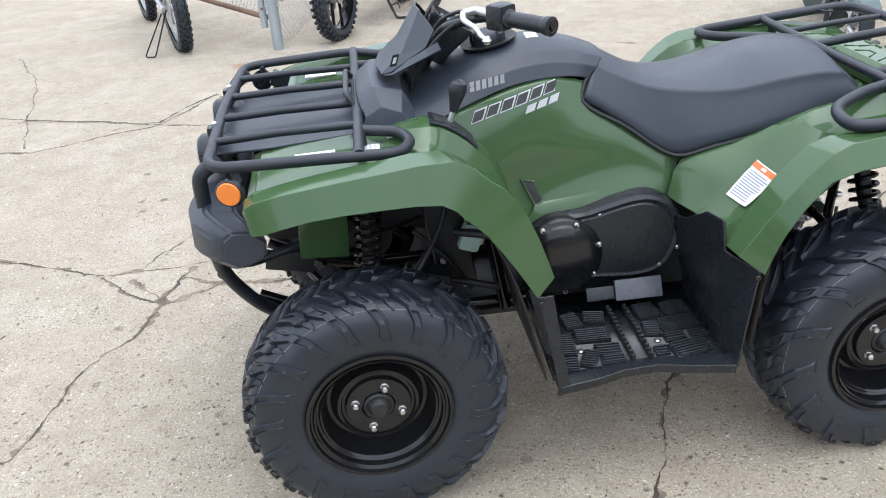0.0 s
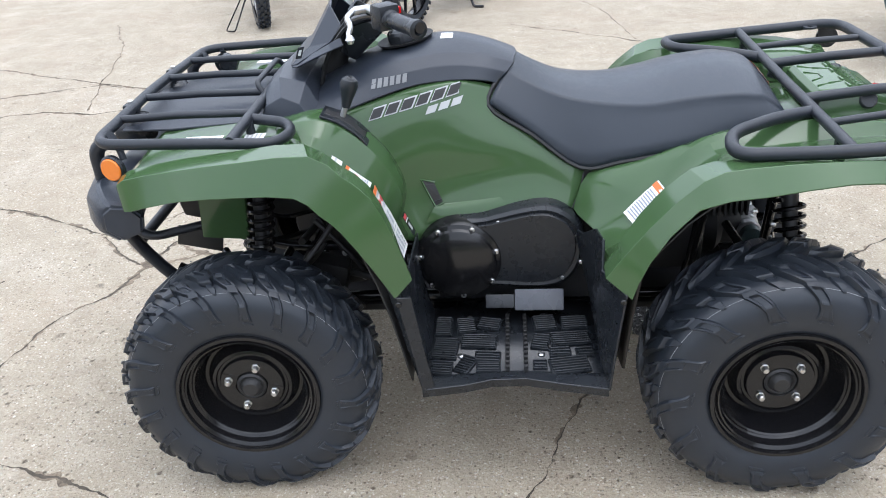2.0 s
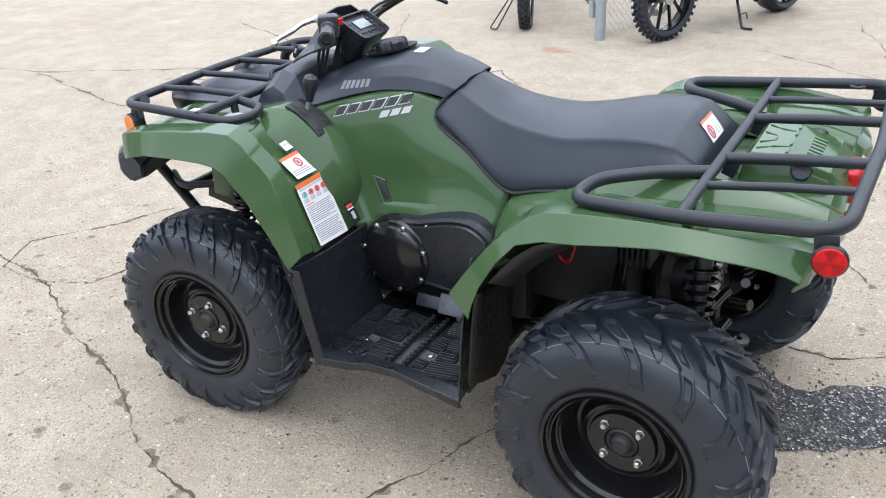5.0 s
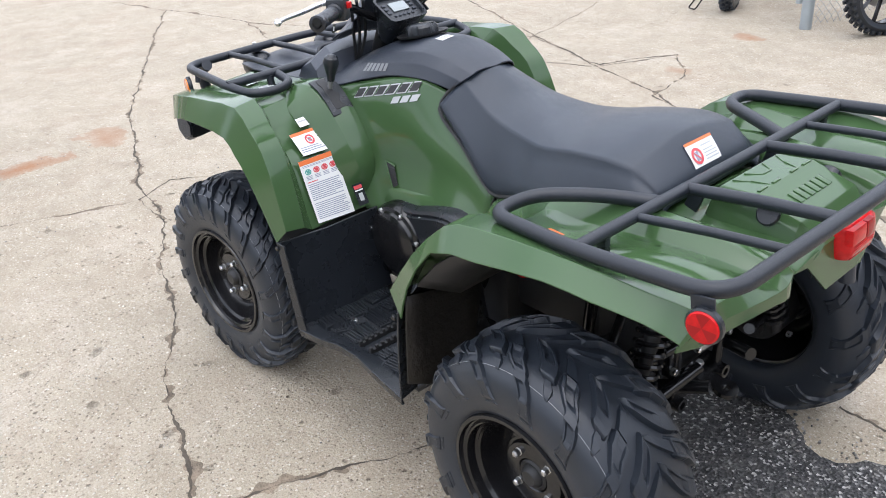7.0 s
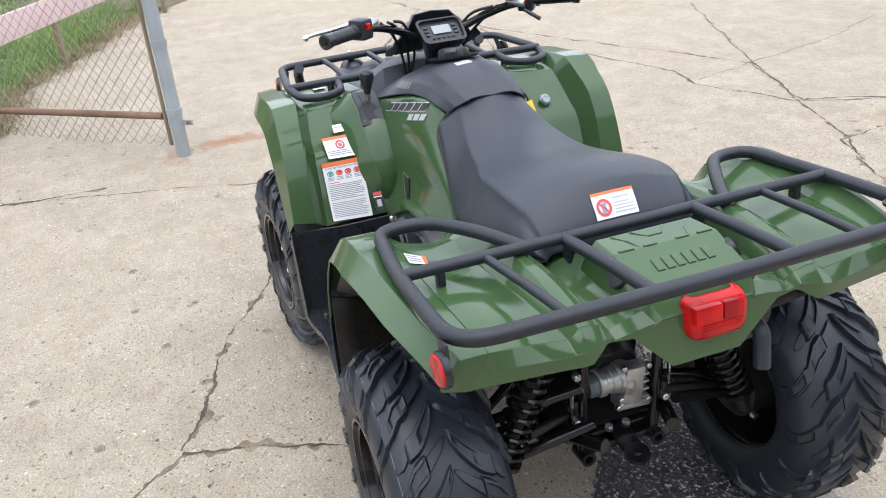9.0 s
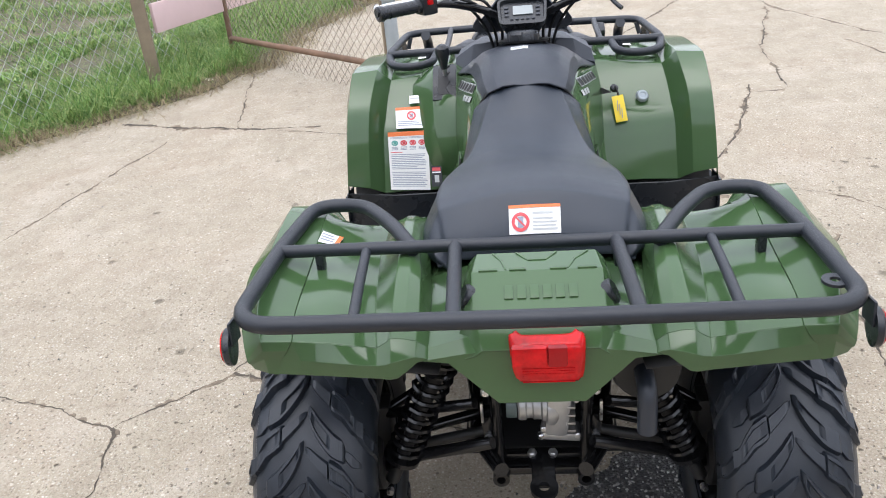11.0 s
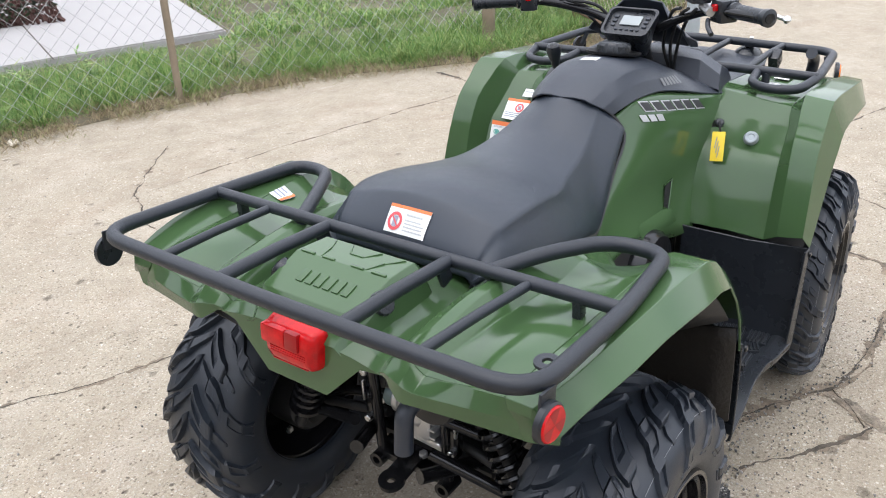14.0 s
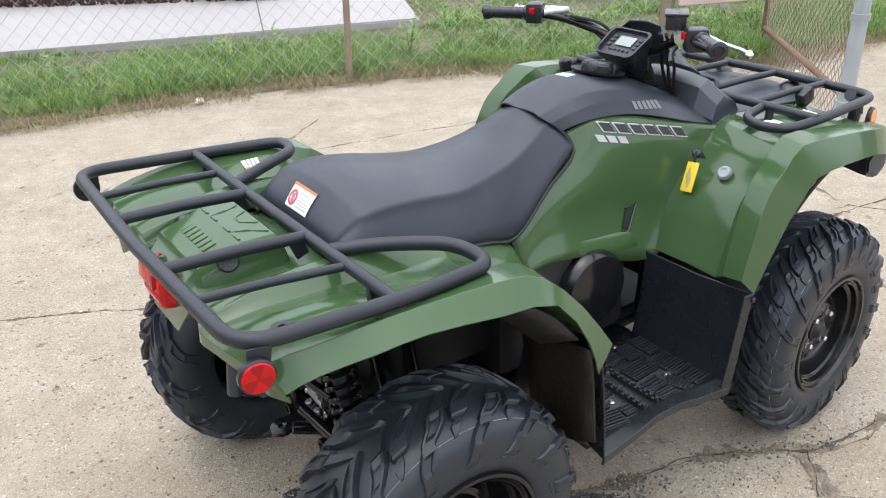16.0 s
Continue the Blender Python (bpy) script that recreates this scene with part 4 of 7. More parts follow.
    for off, w, h, m, n in ((0.0, 0.070, 0.006, BLACK, "gear_gate"), (0.0035, 0.034, 0.0045, MATT, "gear_slot")):
        rows = [[(x, y - w / 2 - (0.003 if n == "gear_slot" and i % 2 else 0), z + off), (x, y + w / 2 - (0.012 if n == "gear_slot" and i % 2 else 0), z + off + 0.002)] for i, (x, y, z) in enumerate(gate if n == "gear_gate" else [tuple(Vector(gate[0]).lerp(Vector(gate[3]), 0.08 + 0.14 * k) + Vector((0, 0, 0.013 * math.sin((0.08 + 0.14 * k) * math.pi)))) for k in range(7)])]
        panel(n, rows, m, quad, "black notched gear gate" if n == "gear_gate" else "", 1, 2, 1, h, 0.002, (0, 0, -1))
    lever = tube_part("gear_lever", [(-0.380, -0.235, 0.865), (-0.366, -0.236, 0.90)], 0.007, ALLOY, quad, "bright steel gear lever")
    knob = lathe(bmesh.new(), [(0, 0), (0.010, 0.0), (0.013, 0.018), (0.019, 0.040), (0.022, 0.055), (0.018, 0.068), (0.008, 0.075), (0, 0.076)], 20, Matrix.Translation((-0.368, -0.236, 0.892)) @ Matrix.Rotation(radians(14), 4, "Y"))
    part("gear_knob", knob, BLACK, lever, "black gear knob")
    # tail between the decks, with a plate for the lamp and a notch each side
    rows = []
    for x, z, w in ((0.58, 0.768, 0.205), (0.70, 0.790, 0.200), (0.85, 0.795, 0.186), (0.930, 0.792, 0.176)):
        rows.append([(x, -w - 0.014, z - 0.016), (x, -0.12, z + 0.004), (x, -0.065, z + 0.006), (x, 0.065, z + 0.006), (x, 0.12, z + 0.004), (x, w + 0.014, z - 0.016)])
    rows.append([(0.954, -0.190, 0.769), (0.954, -0.125, 0.780), (0.954, -0.075, 0.784), (0.954, 0.075, 0.784), (0.954, 0.125, 0.780), (0.954, 0.190, 0.769)])
    rows.append([(0.948, -0.188, 0.764), (0.958, -0.148, 0.766), (0.964, -0.070, 0.689), (0.964, 0.070, 0.689), (0.958, 0.148, 0.766), (0.948, 0.188, 0.764)])
    panel("tail_panel", rows, GREEN, quad, "glossy green tail panel", 1, 1, 1, 0.005, 0.008, (0, 0, -1))
    storage_lid()


def on_flank(s, x, z, lift=0.002):
    p, n, _, _ = FLANKS[s].ray_cast(Vector((x, s * 1.0, z)), Vector((0, -s, 0)))
    if p is None:
        p, n, _, _ = FLANKS[s].find_nearest(Vector((x, s * 0.2, z)))
    n = n if n.y * s > 0 else -n
    return p + n * lift


def storage_lid():
    rows = []
    for x, w, z, base in ((0.728, 0.098, 0.800, 0.790), (0.738, 0.102, 0.842, 0.790), (0.750, 0.104, 0.853, 0.790), (0.824, 0.109, 0.857, 0.788), (0.915, 0.107, 0.829, 0.784), (0.928, 0.100, 0.815, 0.782), (0.957, 0.092, 0.786, 0.776)):
        k = min(0.016, z - base)
        rows.append([(x, -w - 0.030, base - 0.004), (x, -w - 0.014, z - k), (x, -w, z), (x, w, z), (x, w + 0.014, z - k), (x, w + 0.030, base - 0.004)])
    lid = panel("storage_lid", rows, GREEN, quad, "green storage lid with a faceted top", 1, 1, 1, 0.005, 0.005, (0, 0, -1))
    top = lambda x: 0.853 + (x - 0.750) * 0.004 / 0.074 if x < 0.824 else 0.857 - (x - 0.824) * 0.028 / 0.091
    for x0, y0, x1, y1 in ((0.755, -0.075, 0.785, -0.060), (0.785, -0.060, 0.820, -0.052), (0.755, -0.034, 0.785, -0.014), (0.785, -0.014, 0.785, 0.016), (0.785, 0.016, 0.755, 0.036), (0.820, 0.052, 0.785, 0.066), (0.785, 0.066, 0.755, 0.090)):
        a, b = Vector((x0, y0, top(x0))), Vector((x1, y1, top(x1)))
        d = b - a
        box_part("lid_rib", (a + b) / 2, (d.length, 0.0035, 0.004), GREEN, lid, Matrix.Rotation(math.atan2(d.y, d.x), 4, "Z"), 0.001)
    for y0, y1 in ((-0.098, -0.066), (-0.046, -0.018), (0.022, 0.050), (0.068, 0.100)):
        box_part("lid_ledge", (0.822, (y0 + y1) / 2, 0.8575), (0.006, y1 - y0, 0.005), GREEN, lid, None, 0.0015)
    # raised maker's mark, as plain bars
    for i in range(6):
        box_part("raised_mark", (0.872, -0.0475 + 0.021 * i, top(0.872) + 0.0005), (0.030, 0.0150, 0.005), GREEN, lid, Matrix.Rotation(radians(17), 4, "Y"), 0.0015)
    # black discs stand for the shade in the lid's round green scoops
    for s in (-1, 1):
        part("lid_scoop_shade", disc(bmesh.new(), (0.858, s * 0.112, 0.826), (0.1, s, 0.55), 0.022, 0.016, 24, 0.003), BLACK, lid)


bodywork()


def tail_lamp():
    """A rounded lens with fine ridges and, over its upper part, a plain band."""
    rows = []
    for z, y0, y1, x in ((0.736, -0.032, 0.058, 0.970), (0.740, -0.040, 0.065, 0.979), (0.758, -0.045, 0.068, 0.985), (0.795, -0.048, 0.069, 0.981), (0.807, -0.047, 0.066, 0.975), (0.811, -0.042, 0.060, 0.964), (0.812, -0.038, 0.056, 0.952)):
        rows.append([(0.945, y0 - 0.003, z), (x - 0.014, y0, z), (x - 0.004, y0 + 0.006, z), (x, y0 + 0.018, z), (x, y1 - 0.018, z), (x - 0.004, y1 - 0.006, z), (x - 0.014, y1, z), (0.945, y1 + 0.003, z)])
    lamp = panel("tail_lamp", rows, RED, quad, "red tail lamp with a ridged lens", 2, 2, 1, 0.003, 0.0, (-1, 0, 0))
    box_part("lamp_housing", (0.940, 0.010, 0.772), (0.030, 0.118, 0.058), BLACK, lamp, None, 0.010)
    box_part("lens_band", (0.972, -0.018, 0.790), (0.032, 0.056, 0.034), RED, lamp, Matrix.Rotation(radians(-6), 4, "Y"), 0.006)
    # a darker red paints the shade of the band's end face
    box_part("shaded_band_end", (0.9722, 0.0255, 0.790), (0.032, 0.030, 0.034), DARKRED, lamp, Matrix.Rotation(radians(-6), 4, "Y"), 0.004, "end of the band with its shade put in as darker red")
    for k in range(7):
        box_part("lens_ridge", (0.9800 + 0.0011 * min(k, 4), 0.011, 0.7415 + 0.0047 * k), (0.0030, 0.082, 0.0016), RED, lamp, None, 0.0006)


tail_lamp()


def seat_and_cover():
    st = [((0.030, 0.944), (0.000, 0.085, 0.924), (-0.038, 0.131, 0.850)),
          ((0.075, 0.918), (0.060, 0.100, 0.893), (0.065, 0.152, 0.782)),
          ((0.140, 0.886), (0.145, 0.118, 0.860), (0.182, 0.178, 0.702)),
          ((0.240, 0.870), (0.250, 0.138, 0.846), (0.280, 0.198, 0.722)),
          ((0.340, 0.878), (0.340, 0.165, 0.850), (0.360, 0.213, 0.742)),
          ((0.440, 0.902), (0.440, 0.179, 0.868), (0.460, 0.221, 0.764)),
          ((0.530, 0.914), (0.530, 0.186, 0.877), (0.555, 0.217, 0.782)),
          ((0.588, 0.908), (0.584, 0.182, 0.872), (0.625, 0.208, 0.788)),
          ((0.612, 0.895), (0.607, 0.176, 0.864), (0.655, 0.196, 0.792)),
          ((0.652, 0.846), (0.648, 0.168, 0.832), (0.672, 0.182, 0.792)),
          ((0.672, 0.798), (0.670, 0.158, 0.796), (0.677, 0.166, 0.782))]
    rows = []
    for (tx, tz), (sx, sy, sz), (bx, by, bz) in st:
        half = [(bx, by, bz), (bx * 0.85 + sx * 0.15, by + 0.006, bz + 0.016), (bx * 0.5 + sx * 0.5, (by + sy) / 2 + 0.009, (bz + sz) / 2 + 0.002), (sx, sy + 0.004, sz - 0.006), (sx, sy - 0.005, sz + 0.003), ((sx + tx) / 2, sy * 0.5, (sz + tz * 2) / 3 + 0.002)]
        rows.append([(x, -y, z) for x, y, z in half] + [(tx, 0, tz)] + half[::-1])
    seat = panel("seat", rows, SEAT, quad, "black grained vinyl saddle seat", 2, 5, 1, 0.012, 0.0, (0, 0, -1))
    bm = grid(rows, 2, 5, 1)
    FLANKS["seat"] = BVHTree.FromBMesh(bm)
    bm.free()
    for s in (-1, 1):
        edge = curve_points([(st[0][1][0] - 0.004, s * (st[0][1][1] + 0.010), st[0][1][2] - 0.004)] + [(b[0], s * (b[1] + 0.002), b[2] - 0.001) for _, _, b in st[:8]], 4)
        tube_part("seat_welt", edge, 0.006, MATT, seat, "", 6)
    rows = []
    for x, zt, xs, ys, zs, xe, ye, ze in (
        (0.034, 0.944, 0.026, 0.070, 0.938, -0.018, 0.112, 0.898), (-0.035, 0.974, -0.035, 0.080, 0.958, -0.058, 0.126, 0.911), (-0.12, 0.994, -0.12, 0.090, 0.974, -0.12, 0.133, 0.915), (-0.21, 0.990, -0.21, 0.102, 0.968, -0.21, 0.149, 0.911),
        (-0.30, 0.972, -0.30, 0.117, 0.948, -0.30, 0.173, 0.892), (-0.40, 0.935, -0.40, 0.130, 0.908, -0.40, 0.200, 0.864), (-0.50, 0.888, -0.50, 0.140, 0.870, -0.515, 0.225, 0.838)):
        half = [(xe, ye, ze), (xe * 0.4 + xs * 0.6, ye * 0.4 + ys * 0.6 + 0.010, ze * 0.45 + zs * 0.55), (xs, ys + 0.002, zs - 0.002), (xs, ys - 0.012, zs + 0.004), ((xs + x) / 2, ys * 0.45, (zs + zt * 2) / 3 + 0.003)]
        rows.append([(a, -b, c) for a, b, c in half] + [(x, 0, zt)] + half[::-1])
    cover = panel("tank_cover", rows, GREY, quad, "dark grey plastic tank cover", 1, 4, 1, 0.006, 0.005, (0, 0, -1))
    bm = grid(rows, 1, 4, 1)
    FLANKS["cover"] = BVHTree.FromBMesh(bm)
    bm.free()
    # fuel cap in its recess
    m = Matrix.Translation((-0.245, 0.0, 0.984)) @ Matrix.Rotation(radians(-10), 4, "Y")
    part("cap_recess", lathe(bmesh.new(), [(0.068, 0.0), (0.072, 0.006), (0.066, 0.005), (0.058, 0.001), (0, 0.001)], 36, m), MATT, cover)
    cap = bmesh.new()
    n, prof = 48, [(0.0, 0.030), (0.030, 0.030), (0.040, 0.027), (0.045, 0.020), (0.045, 0.002)]
    rings = []
    for r, h in prof[1:]:
        rings.append([cap.verts.new(m @ Vector((r * (1 - (0.14 if r > 0.035 and (k % 12) < 5 else 0)) * math.cos(k * math.tau / n), r * (1 - (0.14 if r > 0.035 and (k % 12) < 5 else 0)) * math.sin(k * math.tau / n), h))) for k in range(n)])
    for a, b in zip(rings, rings[1:]):
        for k in range(n):
            cap.faces.new((a[k], a[(k + 1) % n], b[(k + 1) % n], b[k]))
    cap.faces.new(rings[0])
    part("fuel_cap", cap, BLACK, cover, "black lobed fuel cap")


seat_and_cover()


def on_seat(p):
    """The point of the seat's rear face below p, a little proud of it."""
    way = Vector((-0.75, 0, -0.66)).normalized()
    hit, n, _, _ = FLANKS["seat"].ray_cast(p - way * 0.2, way)
    return hit - way * 0.002


def on_deck(p):
    """The point of the rear deck's front slope below p, a little proud of it."""
    way = Vector((0.7, 0, -0.7)).normalized()
    hit, n, _, _ = FLANKS["deck"].ray_cast(p - way * 0.3, way)
    return (hit or p) - way * 0.007


def on_cover(x, y, lift):
    p, n, _, _ = FLANKS["cover"].ray_cast(Vector((x, y, 2.0)), Vector((0, 0, -1)))
    n = n if n.z > 0 else -n
    return p + n * lift


def sticker(name, corners, prints, parent, label, lift=0.001, base=WHITE, place=None):
    """A thin label; corners top left, top right, bottom right, bottom left; prints: (u0, v0, u1, v1, material)."""
    c = [Vector(q) for q in corners]

    def at(u, v):
        p = c[0].lerp(c[1], u).lerp(c[3].lerp(c[2], u), v)
        return place(p) if place else p

    n = (c[1] - c[0]).cross(c[3] - c[0]).normalized()

    def sheet(u0, v0, u1, v1, up, steps):
        bm = bmesh.new()
        vs = [[bm.verts.new(at(u0 + (u1 - u0) * i / steps, v0 + (v1 - v0) * j / steps) - n * up) for i in range(steps + 1)] for j in range(steps + 1)]
        for j in range(steps):
            for i in range(steps):
                bm.faces.new((vs[j][i], vs[j][i + 1], vs[j + 1][i + 1], vs[j + 1][i]))
        return bm

    top = part(name, sheet(0, 0, 1, 1, lift, 12 if place else 2), base, parent, label, 60)
    groups = {}
    for u0, v0, u1, v1, m in prints:
        groups.setdefault(m.name, (m, []))[1].append((u0, v0, u1, v1))
    for m, quads in groups.values():
        bm = bmesh.new()
        for u0, v0, u1, v1 in quads:
            up = lift + (0.0011 if place else 0.0006)
            if (u1 - u0) * (v1 - v0) < 0:  # given the other way round: a ring with a bar
                u0, u1 = u1, u0
                cu, cv, ru, rv = (u0 + u1) / 2, (v0 + v1) / 2, (u1 - u0) / 2, (v1 - v0) / 2
                rim = [[bm.verts.new(at(cu + ru * k * math.cos(a * math.tau / 20), cv + rv * k * math.sin(a * math.tau / 20)) - n * (up + 0.0003)) for a in range(20)] for k in (1.0, 0.66)]
                for a in range(20):
                    bm.faces.new((rim[0][a], rim[0][(a + 1) % 20], rim[1][(a + 1) % 20], rim[1][a]))
                bm.faces.new([bm.verts.new(at(cu + ru * p, cv + rv * q) - n * (up + 0.0005)) for p, q in ((-0.7, -0.58), (-0.58, -0.7), (0.7, 0.58), (0.58, 0.7))])
                continue
            steps = max(1, round((u1 - u0) * 12)) if place else 1
            hi, lo = [[bm.verts.new(at(u0 + (u1 - u0) * k / steps, v) - n * up) for k in range(steps + 1)] for v in (v0, v1)]
            for k in range(steps):
                bm.faces.new((hi[k], hi[k + 1], lo[k + 1], lo[k]))
        part("print", bm, m, top, "", 0)
    return top


def lines(v0, v1, n, u0=0.06, u1=0.94, seed=1, m=None, thick=0.42):
    r = random.Random(seed)
    step = (v1 - v0) / n
    return [(u0, v0 + step * i, u1 - (r.random() * 0.3 if r.random() < 0.5 else r.random() * 0.05) * (u1 - u0), v0 + step * (i + thick), m or INK) for i in range(n)]


def stickers():
    icons = []
    for i, m in enumerate((LABELTEAL, LABELRED, LABELRED, LABELRED)):
        u = 0.08 + 0.225 * i
        icons += [(u + 0.17, 0.145, u, 0.240, m), (u + 0.05, 0.165, u + 0.13, 0.218, m if i else LABELTEAL)] + [(u, 0.255 + 0.022 * k, u + 0.16, 0.266 + 0.022 * k, INK) for k in range(3)]
    warn = [(0, 0, 1, 0.075, LABELORANGE), (0.3, 0.02, 0.72, 0.055, INK)] + lines(0.09, 0.125, 2, seed=2) + icons + lines(0.345, 0.375, 1, 0.06, 0.4, 3, LABELRED) + lines(0.385, 0.66, 9, seed=4) + lines(0.69, 0.96, 9, seed=5)
    sticker("warning_label", [(-0.3045, -0.416, 0.724), (-0.3105, -0.296, 0.722), (-0.2450, -0.296, 0.556), (-0.2450, -0.416, 0.563)], warn, quad, "white warning label with an orange band", 0.004)
    sticker("age_label", [(-0.3665, -0.394, 0.776), (-0.370, -0.300, 0.776), (-0.3165, -0.298, 0.725), (-0.3145, -0.390, 0.728)], [(0, 0, 1, 0.13, LABELORANGE), (0.66, 0.2, 0.36, 0.62, LABELRED), (0.45, 0.32, 0.57, 0.5, INK)] + lines(0.66, 0.92, 3, seed=8), quad, "white age warning label with an orange band", 0.006)
    sticker("small_label", [(-0.396, -0.352, 0.803), (-0.399, -0.300, 0.803), (-0.377, -0.300, 0.785), (-0.374, -0.352, 0.785)], lines(0.3, 0.7, 1, seed=9, m=SILVER), quad, "small white label", 0.005)
    sticker("black_code_label", [(-0.256, -0.290, 0.628), (-0.255, -0.258, 0.628), (-0.230, -0.256, 0.572), (-0.231, -0.288, 0.572)], [(0.1, 0.08, 0.9, 0.24, LABELRED), (0.3, 0.45, 0.72, 0.8, SILVER), (0.1, 0.28, 0.9, 0.34, WHITE)], quad, "small black label with a red band", 0.006, BLACK)
    sticker("rear_mudguard_label", [(0.372, -0.284, 0.690), (0.374, -0.362, 0.694), (0.310, -0.366, 0.612), (0.303, -0.300, 0.606)], [(0, 0.03, 1, 0.17, LABELORANGE), (0.3, 0.06, 0.7, 0.13, WHITE)] + lines(0.24, 0.95, 11, seed=12), quad, "white load warning label on the mudguard", 0.0, WHITE, on_deck)
    seat = [(0.620, -0.046, 0.884), (0.620, 0.051, 0.884), (0.655, 0.050, 0.840), (0.655, -0.046, 0.840)]
    sticker("passenger_label", seat, [(0, 0, 1, 0.11, LABELORANGE), (0.40, 0.26, 0.05, 0.92, LABELRED), (0.17, 0.42, 0.28, 0.78, INK)] + lines(0.26, 0.42, 1, 0.46, 0.95, 13, SILVER, 0.4) + lines(0.46, 0.94, 4, 0.46, 0.95, 14, SILVER, 0.4), quad, "white no-passengers label with an orange band", 0.0, WHITE, on_seat)
    sticker("deck_label", [(0.554, -0.426, 1), (0.562, -0.384, 1), (0.602, -0.390, 1), (0.600, -0.428, 1)], [(0.8, 0, 1, 1, LABELORANGE)] + lines(0.2, 0.9, 3, 0.05, 0.75, 14), quad, "white rack warning label", 0.0, WHITE, lambda p: FLANKS["deck"].ray_cast(p, Vector((0, 0, -1)))[0] + Vector((0, 0, 0.003)))
    sticker("tank_label", [(-0.155, -0.035, 1), (-0.155, 0.010, 1), (-0.125, 0.010, 1), (-0.125, -0.035, 1)], lines(0.2, 0.9, 3, seed=15, m=SILVER), quad, "small white sticker on the cover", 0.0, WHITE, lambda p: on_cover(p.x, p.y, 0.001))
    for s in (-1, 1):
        sticker("front_deck_label", [(-0.735, s * 0.345, 0.853), (-0.735, s * 0.305, 0.855), (-0.645, s * 0.305, 0.857), (-0.645, s * 0.345, 0.855)], lines(0.1, 0.95, 5, seed=16, m=SILVER), quad, "white rack load label", -0.001 if s < 0 else 0.001)
        sticker("small_deck_label", [(-0.592, s * 0.340, 0.857), (-0.592, s * 0.302, 0.859), (-0.546, s * 0.302, 0.859), (-0.546, s * 0.340, 0.857)], lines(0.1, 0.95, 4, seed=17, m=SILVER), quad, "small white deck label", -0.001 if s < 0 else 0.001)
    # maker's and model marks, as plain slanted shapes
    for s in (-1, 1):
        def flank_bar(name, x0, x1, z0, z1, slant, m, lift):
            bm = bmesh.new()
            n = 3
            lo = [bm.verts.new(on_flank(s, x0 + (x1 - x0) * k / n, z0 + 0.21 * (x0 + (x1 - x0) * k / n - x0), lift)) for k in range(n + 1)]
            hi = [bm.verts.new(on_flank(s, x0 + slant + (x1 - x0) * k / n, z1 + 0.21 * (x0 + (x1 - x0) * k / n - x0), lift)) for k in range(n + 1)]
            for k in range(n):
                bm.faces.new((lo[k], lo[k + 1], hi[k + 1], hi[k]))
            return part(name, bm, m, quad, "", 0)

        for i in range(6):
            x = -0.326 + 0.0370 * i if s < 0 else -0.376 + 0.0430 * i
            z = 0.840 + 0.21 * (x + 0.326)
            w = 0.032 if s < 0 else 0.037
            h = 0.028
            flank_bar("model_mark_outline", x, x + w, z, z + h, 0.014, SILVER, 0.0015)
            flank_bar("model_mark", x + 0.0028, x + w - 0.0028, z + 0.003, z + h - 0.003, 0.011, MATT, 0.0022)
        for i in range(3):
            x = -0.190 + 0.030 * i
            z = 0.845 + 0.21 * (x + 0.190)
            flank_bar("model_mark", x, x + 0.024, z, z + 0.018, 0.008, SILVER, 0.0025)
        for i in range(6):
            x = -0.318 + 0.0150 * i
            z = 0.908 + 0.13 * (x + 0.318)
            bm = bmesh.new()
            pts = []
            for dx, dz in ((0, 0), (0.0105, 0.0014), (0.0125, 0.0200), (0.002, 0.0186)):
                p, nn, _, _ = FLANKS["cover"].ray_cast(Vector((x + dx, s * 1.0, z + dz)), Vector((0, -s, 0)))
                pts.append(bm.verts.new((p if p else Vector((x + dx, s * 0.16, z + dz))) + Vector((0, s * 0.0016, 0.0008))))
            bm.faces.new(pts)
            part("maker_mark", bm, DIMPRINT, quad, "", 0)


stickers()


